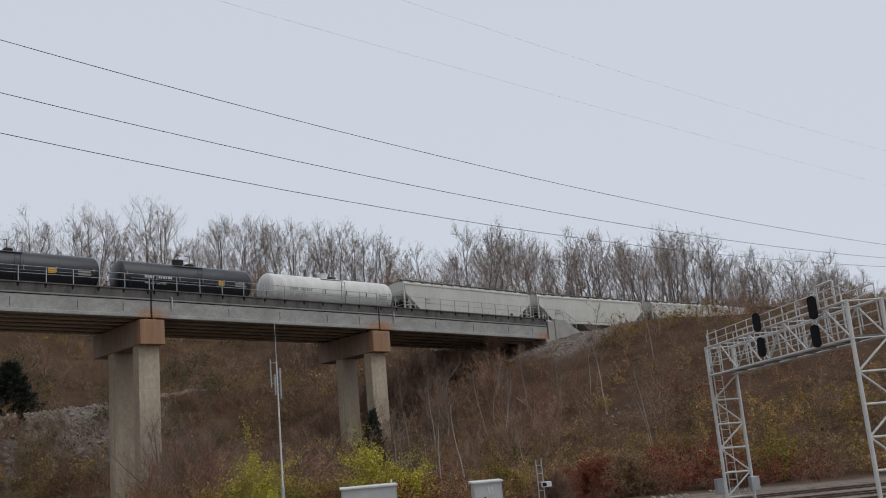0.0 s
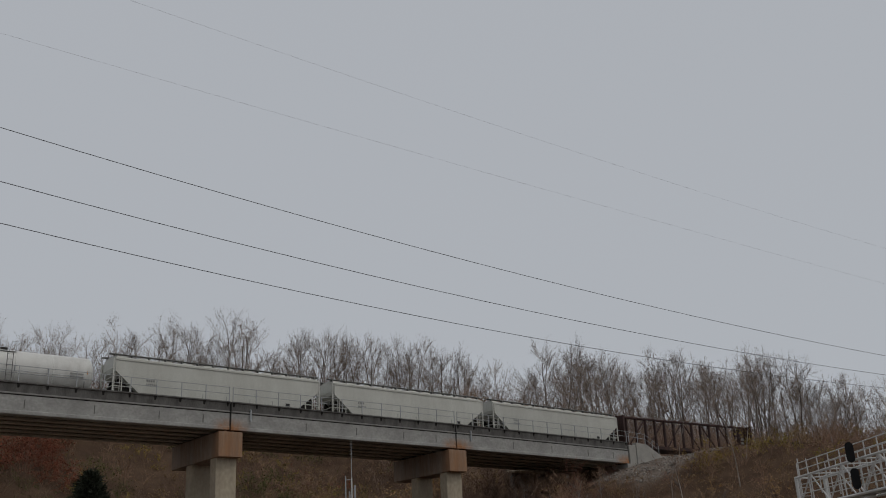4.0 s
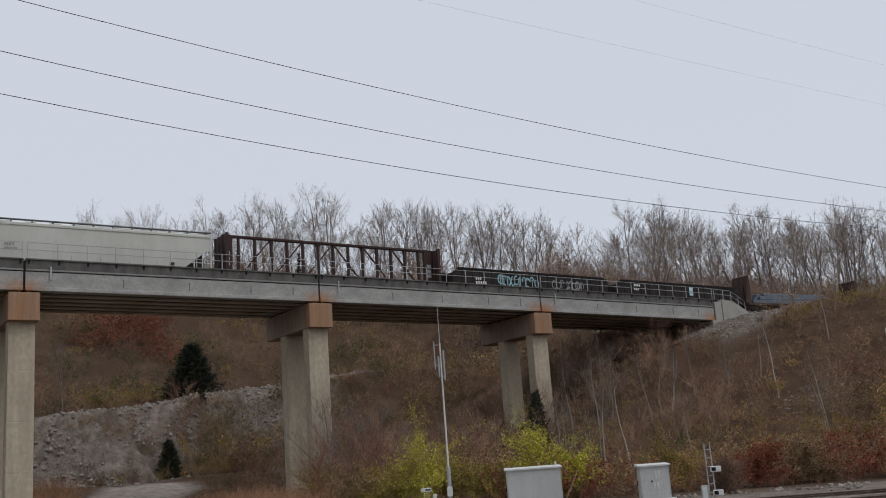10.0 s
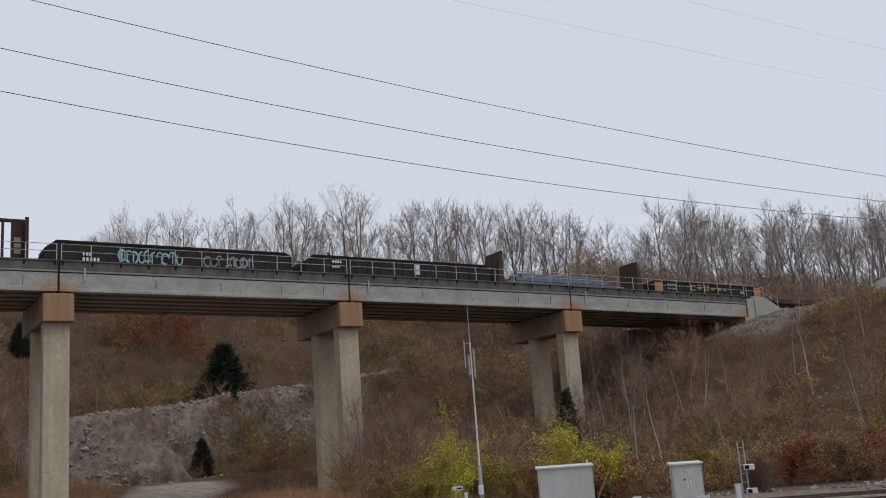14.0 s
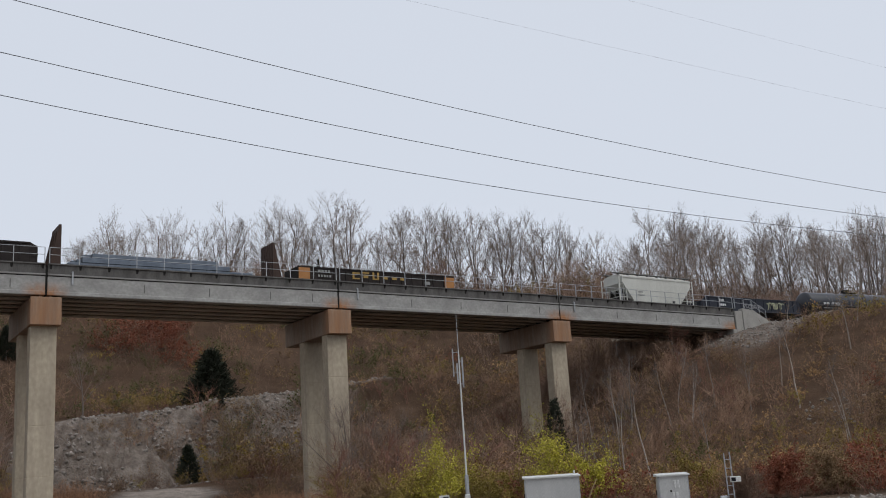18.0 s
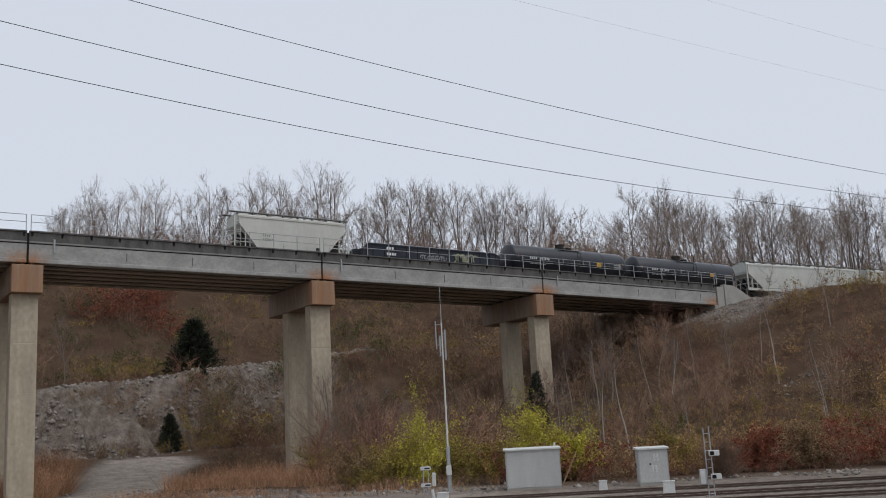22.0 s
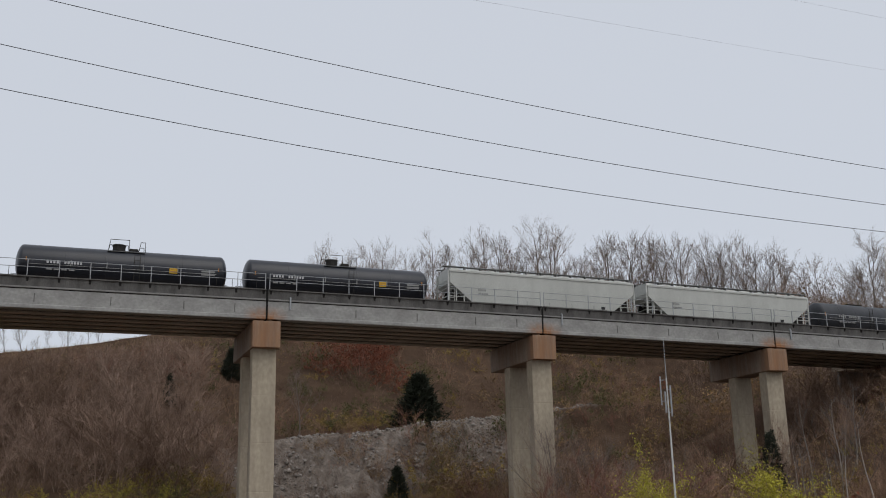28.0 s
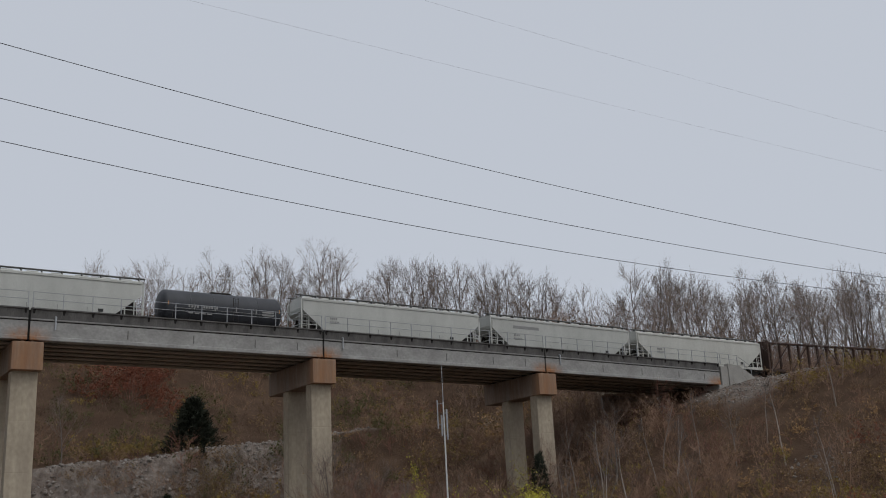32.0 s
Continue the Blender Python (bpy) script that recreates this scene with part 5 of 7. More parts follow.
def grow(x, y, lo, hi, shapes, kinds, bias=0.0, grey=False):
    """Shrubs at x, y between lo and hi metres; kinds: the share of each leaf colour."""
    size = rng.uniform(lo, hi, len(x)) * (1 - 0.68 * sm((x - 84) / 8) * sm((y - 60) / 8) * (y < 77)) * (1 + 0.4 * bumps(x, y, 0.37, 3.0) + 0.15 * bumps(x, y, 0.11, 1.0))
    size = np.where((x < 26) & (y > 110), np.minimum(size, room(x, y) * rng.uniform(0.75, 1.05, len(x))), size)
    lf_all = [s[1] for s in shapes]
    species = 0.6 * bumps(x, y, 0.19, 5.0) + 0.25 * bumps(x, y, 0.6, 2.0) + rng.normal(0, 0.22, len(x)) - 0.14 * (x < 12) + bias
    pick = rng.uniform(0, 1, len(x)) * 0.6 + 0.4 * (0.5 + 0.7 * bumps(x, y, 0.17, 1.0))
    bounds = np.cumsum([0] + [k[1] for k in kinds])
    leaf_kind = np.clip(np.searchsorted(bounds, np.clip(pick, 0.001, 0.999) * bounds[-1]) - 1, 0, len(kinds) - 1)
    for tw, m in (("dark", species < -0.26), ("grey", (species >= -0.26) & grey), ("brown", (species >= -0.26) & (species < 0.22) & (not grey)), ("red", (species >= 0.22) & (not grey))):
        for k, (kind, _) in enumerate(kinds):
            g = m & (leaf_kind == k)
            if not g.any():
                continue
            state = rng.bit_generator.state
            twig_parts[tw].append(spread_shapes([s[0] for s in shapes], x[g], y[g], size[g]))
            if kind in leaf_parts:
                rng.bit_generator.state = state
                leaf_parts[kind].append(spread_shapes(lf_all, x[g], y[g], size[g]))


def clear(x, y):
    """Ground free for plants: off the road, yard, track bed and riprap."""
    return (gravel_at(x, y) < 0.4) & ~((np.abs(y - track_y(x)) < 5.5) & ((x > 86) | (x < -80)))


def bearing(x, y):
    return np.degrees(np.arctan2(x, y))


def slope_low(x, y):
    return clear(x, y) & (toe(x, y) > 4.5) & (toe(x, y) < 24) & (y < 76) & (bearing(x, y) > 28) & (bearing(x, y) < 70)


def slope_high(x, y):
    return clear(x, y) & (np.hypot(x - 73, y - 54.5) > 2.0) & (toe(x, y) >= 24) & (y < 77) & (x > 40) & (bearing(x, y) < 70)


x, y = scatter(slope_low, 26, 130, 6, 76, 1.65)
far = (x > 47) | (toe(x, y) < 9)
grow(x[far], y[far], 1.5, 2.9, LEAFY + TWIGGY[:2], (("green", 0.1), ("olive", 0.2), ("tan", 0.1), ("brown", 0.22), ("russet", 0.4)), 0.2)
grow(x[~far], y[~far], 1.6, 3.2, LEAFY + TWIGGY[:4], (("green", 0.16), ("olive", 0.26), ("tan", 0.14), ("brown", 0.34), ("russet", 0.1)))
x, y = scatter(slope_high, 40, 190, 24, 77, 2.0)
low = (toe(x, y) < 36) & (x > 62)
grow(x[low], y[low], 1.5, 2.7, TWIGGY[:4] + LEAFY, (("green", 0.1), ("olive", 0.2), ("tan", 0.14), ("brown", 0.26), ("bare", 0.06), ("russet", 0.24)), 0.05)
grow(x[~low], y[~low], 1.6, 3.0, TWIGGY[:6] + LEAFY + TALL[:3], (("green", 0.12), ("olive", 0.14), ("bare", 0.3), ("brown", 0.3), ("tan", 0.14)), -0.06)
# taller grey brush with bare stems on the slope towards the pier
x, y = scatter(lambda x, y: clear(x, y) & (toe(x, y) > 14) & (bumps(x, y, 0.3, 2.0) > 0.0), 44, 84, 50, 76, 3.0)
grow(x, y, 3.0, 5.0, SMOKY[:4] + TALL[:4] + LEAFY[:2], (("bare", 0.4), ("brown", 0.3), ("tan", 0.3)))
# brush below the viaduct: the bias picks more dark twigs, toned for shade
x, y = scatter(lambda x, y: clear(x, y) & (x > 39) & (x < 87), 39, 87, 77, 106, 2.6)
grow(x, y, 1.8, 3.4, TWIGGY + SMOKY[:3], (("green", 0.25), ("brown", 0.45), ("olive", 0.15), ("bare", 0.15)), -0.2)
# dark domed brush on the bank
x, y = scatter(lambda x, y: (gravel_at(x, y) > 0.4) & (road_dist(x, y) > 4.5) & (0.5 * bumps(x, y, 0.3, 4.0) > 0.05 + (38.5 - x) * 0.16), 30, 70, 102.5, 116, 1.8)
grow(x, y, 2.8, 5.2, TWIGGY[:5] + LEAFY + SMOKY[:3], (("bare", 0.2), ("green", 0.24), ("brown", 0.36), ("olive", 0.2)), -0.12)
x, y = scatter(lambda x, y: (gravel_at(x, y) > 0.4) & (road_dist(x, y) > 5) & (bumps(x, y, 0.5, 1.0) > 0.2), 19, 42, 105, 117, 1.3)
grow(x, y, 1.2, 3.0, TWIGGY + LEAFY[:3], (("bare", 0.5), ("brown", 0.3), ("olive", 0.2)), -0.15)
x, y = scatter(lambda x, y: clear(x, y), 44, 92, 104, 121, 1.9)
grow(x, y, 2.2, 4.2, SMOKY[:4] + TWIGGY[:6] + LEAFY, (("green", 0.3), ("tan", 0.08), ("brown", 0.34), ("olive", 0.14), ("bare", 0.14)), -0.1)
x, y = scatter(lambda x, y: clear(x, y) & (road_dist(x, y) > 6), 29, 50, 91, 106, 1.8)
grow(x, y, 1.4, 2.8, TWIGGY + LEAFY[:3], (("bare", 0.2), ("green", 0.15), ("brown", 0.4), ("olive", 0.25)))
x, y = scatter(lambda x, y: np.hypot((x - 43) / 7.5, (y - 150) / 8) + 0.5 * bumps(x, y, 0.5) < 0.9, 30, 56, 138, 162, 1.9)
grow(x, y, 3.2, 5.6, LEAFY, (("russet", 0.8), ("brown", 0.2)), 0.2)
x, y = scatter(lambda x, y: np.hypot((x - 36) / 7, (y - 127) / 3) + 0.3 * bumps(x, y, 0.5) < 1, 27, 46, 122, 131, 1.9)
grow(x, y, 2.2, 3.4, LEAFY, (("olive", 0.8), ("brown", 0.2)))
# low russet and brown scrub along the foot of the left hill
x, y = scatter(lambda x, y: clear(x, y) & (bearing(x, y) > -36) & (x < 5 + bumps(x, y, 0.3) * 6), -80, 10, 82, 98, 1.6)
grow(x, y, 1.3, 2.7, LEAFY + TWIGGY[:4], (("olive", 0.14), ("bare", 0.14), ("tan", 0.3), ("brown", 0.14), ("russet", 0.28)), 0.22)
LUSH = [shrub_shape(8, 5, 4, 620, 0.046, 0.75, 0.1, 0.013) for _ in range(6)]
x, y = scatter(lambda x, y: clear(x, y) & (bearing(x, y) > -36) & (bumps(x, y, 0.22, 2.0) + 0.5 * bumps(x, y, 0.6) > -0.4), -125, 17, 94, 126, 2.0)
edge = 2.5 * bumps(x, y, 0.16, 3.0)
west = bearing(x, y) < -20 + edge
east = bearing(x, y) > -5.5 + edge
grow(x[west], y[west], 1.6, 3.1, LUSH, (("lime", 0.06), ("olive", 0.18), ("tan", 0.36), ("brown", 0.1), ("russet", 0.3)), 0.15)
mid = ~west & ~east
grow(x[mid], y[mid], 1.7, 3.3, LUSH, (("russet", 0.1), ("tan", 0.24), ("olive", 0.2), ("lime", 0.46)), 0.1)
east &= y < 107 + 1.5 * edge
grow(x[east], y[east], 1.5, 2.8, LUSH, (("brown", 0.14), ("green", 0.18), ("olive", 0.28), ("lime", 0.4)))
x, y = scatter(lambda x, y: (x < 50) & (bearing(x, y) > 25.5) & (toe(x, y) > 11), 34, 50, 62, 76, 2.2)
grow(x, y, 3.2, 5.6, SMOKY + TWIGGY[:6], (("bare", 0.35), ("brown", 0.35), ("tan", 0.1), ("olive", 0.2)))
# hazy grey-brown young wood half way up the left hill, brush above and between
x, y = scatter(lambda x, y: clear(x, y) & (bearing(x, y) > -9 + 3 * bumps(x, y, 0.2)) & ((y > 116) | (bearing(x, y) > -4.5)), -30, 17, 106, 156, 2.8)
grow(x, y, 5.0, 7.6, SMOKY, (("bare", 1.0),), 0.0, True)
x, y = scatter(lambda x, y: clear(x, y) & (bearing(x, y) > -36), -135, 17, 113, 188, 2.6)
grow(x, y, 2.2, 4.0, TWIGGY + SMOKY[:3], (("bare", 0.5), ("brown", 0.3), ("green", 0.06), ("russet", 0.14)), -0.08)
x, y = scatter(lambda x, y: clear(x, y) & (bearing(x, y) > -36) & (bearing(x, y) < -5), -135, -10, 128, 180, 3.7)
grow(x, y, 4.5, 7.5, SMOKY + TALL[:3], (("bare", 1.0),), 0.0, True)
x, y = scatter(lambda x, y: clear(x, y) & (bearing(x, y) < 45), 17, 150, 119, 165, 2.8)
grow(x, y, 2.2, 4.2, TWIGGY[:5] + LEAFY + SMOKY[:3], (("green", 0.4), ("olive", 0.08), ("bare", 0.3), ("brown", 0.12), ("russet", 0.1)), -0.3)
x, y = scatter(lambda x, y: clear(x, y) & (bearing(x, y) < 69), 88, 290, 88, 128, 2.8)
grow(x, y, 3.4, 6.4, SMOKY + TWIGGY, (("bare", 0.6), ("brown", 0.4)), -0.1, True)
x, y = scatter(lambda x, y: (np.abs(y - track_y(x) + 7.6) < 2.2) & (x > 116), 110, 200, 55, 78, 1.6)
grow(x, y, 3.6, 6.0, TALL, (("brown", 0.6), ("russet", 0.4)))
x, y = scatter(lambda x, y: clear(x, y) & (bearing(x, y) < 68), 96, 215, 89, 104, 2.3)
grow(x, y, 3.4, 6.4, TALL + SMOKY, (("bare", 1.0),), -0.1, True)
x, y = scatter(lambda x, y: (bearing(x, y) > 11.5) & (bearing(x, y) < 45), 30, 185, 166, 186, 2.8)
grow(x, y, 4.5, 8.0, SMOKY + TALL[:4], (("bare", 1.0),), -0.15, True)
stuff("hillside_brush", np.concatenate(twig_parts["brown"]), TWIG, "tangled bare brown brush covering the hillside", "brush")
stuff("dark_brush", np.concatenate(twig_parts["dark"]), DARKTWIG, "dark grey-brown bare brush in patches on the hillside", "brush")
stuff("reddish_brush", np.concatenate(twig_parts["red"]), REDTWIG, "reddish purple-brown bare brush in patches on the hillside", "brush")
stuff("grey_brush", np.concatenate(twig_parts["grey"]), GREYTWIG, "hazy grey-brown bare young growth on the hillsides", "brush")
stuff("russet_foliage", np.concatenate(leaf_parts["russet"]), RUSSET, "dull red-brown autumn leaves on hillside shrubs", "foliage")
stuff("olive_foliage", np.concatenate(leaf_parts["olive"]), OLIVE, "olive and yellow autumn leaves on low shrubs", "foliage")
stuff("brown_foliage", np.concatenate(leaf_parts["brown"]), BROWNLEAF, "withered brown leaves clinging to brush", "foliage")
stuff("tan_foliage", np.concatenate(leaf_parts["tan"]), TANLEAF, "pale tan dead leaves on hillside shrubs", "foliage")
stuff("lime_foliage", np.concatenate(leaf_parts["lime"]), LIMEISH, "yellow-green leaves on low shrubs at the hill foot", "foliage")
stuff("green_foliage", np.concatenate(leaf_parts["green"]), GREENLEAF, "dull dark green leaves on hillside shrubs", "foliage")


def thicket(name, mask, box_, step, lo, hi, shapes, label):
    x, y = scatter(mask, *box_, step)
    size = rng.uniform(lo, hi, len(x)) * (1 + 0.3 * bumps(x, y, 0.5))
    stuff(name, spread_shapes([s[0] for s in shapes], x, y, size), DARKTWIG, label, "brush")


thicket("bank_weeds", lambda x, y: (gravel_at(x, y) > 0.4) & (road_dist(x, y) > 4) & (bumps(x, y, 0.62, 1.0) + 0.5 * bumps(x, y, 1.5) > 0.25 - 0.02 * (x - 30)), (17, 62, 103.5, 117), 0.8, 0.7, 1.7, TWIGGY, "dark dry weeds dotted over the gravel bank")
# dark twigs stand in for the dim hollow below the last span
thicket("shaded_thicket", lambda x, y: (x > 66 + 2 * bumps(x, y, 0.7)), (64, 82, 80, 97), 1.7, 2.4, 4.6, SMOKY + TWIGGY[:3], "bare thicket below the last span, its shade put into dark twigs")


def grass(name, mask, box_, step, lo, hi, material, label, blades=9, plumes=0):
    x, y = scatter(mask, *box_, step)
    z = land(x, y)
    n = len(x) * blades
    bx = np.repeat(x, blades) + rng.normal(0, step * 0.35, n)
    by = np.repeat(y, blades) + rng.normal(0, step * 0.35, n)
    p0 = np.stack([bx, by, np.repeat(z, blades) - 0.05], 1)
    h = rng.uniform(lo, hi, (n, 1)) * (1 + 0.3 * bumps(bx, by, 0.4) + 0.25 * bumps(bx, by, 1.3, 2.0))[:, None]
    tilt = rng.normal(0, 0.3, (n, 2)) * rng.choice([0.6, 1.0, 1.7], (n, 1))
    p1 = p0 + np.concatenate([tilt * h, h * rng.uniform(0.5, 1.0, (n, 1))], 1)
    tris = [tri_ribbons(p0, p1, rng.uniform(0.02, 0.05, n))]
    if plumes:
        k = rng.integers(0, n, n * plumes)
        q = p0[k] + (p1 - p0)[k] * rng.uniform(0.55, 1.0, (len(k), 1))
        tris.append(tri_ribbons(q, q + rng.normal(0, 0.14, (len(k), 3)) + [0, 0, 0.1], rng.uniform(0.012, 0.03, len(k))))
    stuff(name, np.concatenate(tris), material, label, "grass")


grass("tall_dry_grass", lambda x, y: clear(x, y) & (road_dist(x, y) > 2.7 + bumps(x, y, 0.4)) & (x < 24) & (x > 2 + 4 * bumps(x, y, 0.2)), (-6, 23, 79.5, 97), 0.45, 1.6, 3.0, TAN, "tall orange-brown dry grass beside the road", 14, 3)
grass("low_dry_grass", lambda x, y: clear(x, y) & (road_dist(x, y) > 4) & (toe(x, y) > 2) & (x < 20), (-85, 20, 54, 82), 0.9, 0.3, 0.8, TAN, "low orange-brown dry grass below the viaduct")
grass("dry_grass_tufts", lambda x, y: (road_dist(x, y) > 4) & (toe(x, y) > 9) & (bumps(x, y, 0.45, 2.0) > 0.12 - 0.06 * (x - 30)), (22, 38, 68, 90), 0.5, 0.8, 2.0, TAN, "orange-brown dry grass tufts by the pier", 10, 3)
grass("straw_grass_verge", lambda x, y: (toe(x, y) > 1.5) & (toe(x, y) < 12) & (road_dist(x, y) > 3.5) & (bumps(x, y, 0.5, 1.0) > -0.1 + 0.55 * (x > 2)), (-45, 34, 42, 80), 1.0, 0.25, 0.7, STRAW, "short pale straw grass on the yard verge", 7)
grass("crest_grass", lambda x, y: (bearing(x, y) > -8) & (bearing(x, y) < 14), (-26, 50, 156, 182), 1.2, 0.25, 0.6, STRAW, "pale dry grass on the bare hill crest", 7)

grass("ridge_stalks", lambda x, y: clear(x, y) & (bearing(x, y) > -37) & (bearing(x, y) < -8), (-140, -18, 164, 190), 0.95, 0.9, 2.2, TWIG, "dead brown stalks along the far hill crest", 6)


# rubble verge: weeds and short tufts between road and rails
thicket("verge_weeds", lambda x, y: (toe(x, y) > 1.0) & (toe(x, y) < 13) & (road_dist(x, y) > 2.5) & (bumps(x, y, 0.8, 3.0) + 0.4 * bumps(x, y, 2.0) > 0.15), (4, 36, 34, 74), 0.9, 0.35, 1.0, TWIGGY, "low dry brown weeds on the stony verge")
grass("verge_tufts", lambda x, y: (toe(x, y) > 3.0) & (toe(x, y) < 15) & (road_dist(x, y) > 3.0) & (bumps(x, y, 0.9, 5.0) > 0.35), (6, 36, 40, 76), 0.5, 0.4, 1.1, TAN, "small orange-brown grass tufts on the stony verge", 9, 1)


# stones on the bank, along the road and below the abutment
def stones(name, mask, box_, step, lo, hi, label):
    x, y = scatter(mask, *box_, step)
    n = len(x)
    base = np.array([(1, 0, 0), (-1, 0, 0), (0, 1, 0), (0, -1, 0), (0, 0, 1), (0, 0, -1)], float)
    fc = np.array([(0, 2, 4), (2, 1, 4), (1, 3, 4), (3, 0, 4), (2, 0, 5), (1, 2, 5), (3, 1, 5), (0, 3, 5)])
    v = base[None] * rng.uniform(0.6, 1.25, (n, 6, 1)) * (lo + (hi - lo) * rng.uniform(0, 1, n) ** 2.5)[:, None, None] * [1, 1, 0.7]
    a = rng.uniform(0, 2 * np.pi, n)[:, None]
    tilt = rng.normal(0, 0.5, n)[:, None]
    vy = v[:, :, 1] * np.cos(tilt) - v[:, :, 2] * np.sin(tilt)
    v[:, :, 2] = v[:, :, 1] * np.sin(tilt) + v[:, :, 2] * np.cos(tilt)
    v = np.stack([v[:, :, 0] * np.cos(a) - vy * np.sin(a), v[:, :, 0] * np.sin(a) + vy * np.cos(a), v[:, :, 2]], -1)
    v = v + rng.normal(0, 0.5, v.shape) * lo + np.stack([x, y, land(x, y) + 0.02], 1)[:, None, :]
    f = (fc[None] + 6 * np.arange(n)[:, None, None]).reshape(-1, 3)
    tagged(new(name, mesh_np(name, v.reshape(-1, 3), f, STONE)), label, "stones", kind="stuff")


stones("bank_stones", lambda x, y: (gravel_at(x, y) > 0.6) & (bumps(x, y, 0.8, 1.0) + rng.normal(0, 0.4, len(x)) > 0.1), (16, 66, 103, 121), 0.36, 0.05, 0.42, "pale broken stones on the quarry bank")
stones("slope_stones", lambda x, y: np.hypot(x - 73, (y - 54.5)) + 1.6 * bumps(x, y, 1.2) < 2.6, (68, 78, 50, 59), 0.6, 0.06, 0.26, "grey stones showing through the brush")
stones("riprap", lambda x, y: gravel_at(x, y) > 0.4, (80, 106, 67, 78), 0.5, 0.06, 0.26, "pale stone riprap below the abutment")
stones("yard_stones", lambda x, y: (road_dist(x, y) > 1.6) & (gravel_at(x, y) > 0.35) & (bumps(x, y, 0.9, 2.0) > 0.1), (0, 60, 30, 86), 0.5, 0.05, 0.26, "scattered stones beside road and tracks")


# ---- trees ----
def seg_mesh(p0, p1, r0, r1, sides=3):
    d = p1 - p0
    d = d / (np.linalg.norm(d, axis=1, keepdims=True) + 1e-9)
    u = np.cross(d, np.where(np.abs(d[:, 2:3]) < 0.9, [[0, 0, 1.0]], [[1.0, 0, 0]]))
    u /= np.linalg.norm(u, axis=1, keepdims=True) + 1e-9
    w = np.cross(d, u)
    a = np.arange(sides) * 2 * np.pi / sides
    o = u[:, None] * np.cos(a)[None, :, None] + w[:, None] * np.sin(a)[None, :, None]
    v = np.concatenate([p0[:, None] + o * r0[:, None, None], p1[:, None] + o * r1[:, None, None]], 1)
    k = np.arange(sides)
    q = np.stack([k, (k + 1) % sides, (k + 1) % sides + sides, k + sides], 1)
    f = (q[None] + (2 * sides) * np.arange(len(p0))[:, None, None]).reshape(-1, 4)
    return v.reshape(-1, 3), f


def tree_meshes(seed, h=14.0, limbs=13, bough=7, twigs=8, wide=1.0, stems=1, slim=1.0, first=0.24):
    """Trunk with limbs, and a crown of boughs and fine sprays inside a rounded outline."""
    r = np.random.default_rng(seed)
    T, C, S = [], [], []

    def chain(store, p, d, length, n, r0, r1, bend, lift):
        pts = [p]
        for i in range(n):
            d = d + r.normal(0, bend, 3) + np.array([0, 0, lift])
            d = d / np.linalg.norm(d)
            q = p + d * length / n
            a, b = r0 + (r1 - r0) * i / n, r0 + (r1 - r0) * (i + 1) / n
            store.append((p, q, a, b))
            p = q
            pts.append(p)
        return pts, d

    def on(pts, g):
        i = min(int(g), len(pts) - 2)
        return pts[i] + (pts[i + 1] - pts[i]) * (g - i)

    def inside(p, d, length):
        """Shortens a limb so that it ends under the crown's dome."""
        for _ in range(6):
            e = p + d * length
            rad = math.hypot(e[0], e[1]) / (0.3 * wide * h)
            if e[2] < h * (1.0 - 0.3 * rad * rad):
                break
            length *= 0.82
        return length
    for s in range(stems):
        lean = r.normal(0, 0.045 if stems == 1 else 0.16, 2)
        hh = h * (1 if s == 0 else r.uniform(0.75, 0.95))
        foot = np.array([r.normal(0, 0.25), r.normal(0, 0.25), -0.4]) * (1 if stems > 1 else 0.1)
        foot[2] = -0.4
        trunk, _ = chain(T, foot, np.array([lean[0], lean[1], 1.0]), hh * 0.84, 9, 0.011 * slim * hh / stems ** 0.4, 0.0016 * slim * hh, 0.06, 0.05)
        for i in range(limbs // stems):
            f = first + (0.96 - first) * (i + r.uniform(0, 1)) / (limbs // stems)
            p = on(trunk, f * 9)
            az, el = r.uniform(0, 2 * np.pi), r.uniform(0.55, 1.1)
            d = np.array([np.cos(az) * np.cos(el), np.sin(az) * np.cos(el), np.sin(el)])
            ln = inside(p, d, hh * (0.5 * (1 - f) + 0.1) * r.uniform(0.75, 1.1) * (0.7 + 0.3 * wide))
            lp, ld = chain(T if f < 0.35 else C, p, d, ln, 4, 0.0052 * slim * hh * (1.15 - f), 0.0011 * slim * hh, 0.1, 0.07)
            for j in range(bough):
                q = on(lp, r.uniform(0.8, 4.0))
                bd = ld * 0.65 + r.normal(0, 0.43, 3) + np.array([0, 0, 0.36])
                bd = bd / np.linalg.norm(bd)
                bp, b2 = chain(C, q, bd, inside(q, bd, hh * r.uniform(0.08, 0.17)), 2, 0.0013 * hh, 0.0006 * hh, 0.1, 0.08)
                for t in range(twigs):
                    q2 = on(bp, r.uniform(0.3, 2.0))
                    td = b2 + r.normal(0, 0.46, 3) + np.array([0, 0, 0.16])
                    e2 = q2 + td / np.linalg.norm(td) * hh * r.uniform(0.03, 0.07)
                    S.append((q2, e2, 0.0013 * hh))
                    for u in range(2):
                        q3 = q2 + (e2 - q2) * r.uniform(0.3, 0.9)
                        S.append((q3, q3 + ((e2 - q2) * 0.7 + r.normal(0, 0.012, 3) * hh) * r.uniform(0.5, 1.0), 0.0009 * hh))
    out = []
    for store, sides in ((T, 5), (C, 3)):
        p0, p1 = np.array([a[0] for a in store]), np.array([a[1] for a in store])
        out.append(seg_mesh(p0, p1, np.array([a[2] for a in store]), np.array([a[3] for a in store]), sides))
    p0, p1, w = np.array([a[0] for a in S]), np.array([a[1] for a in S]), np.array([a[2] for a in S])
    side = np.cross(p1 - p0, r.normal(size=p0.shape))
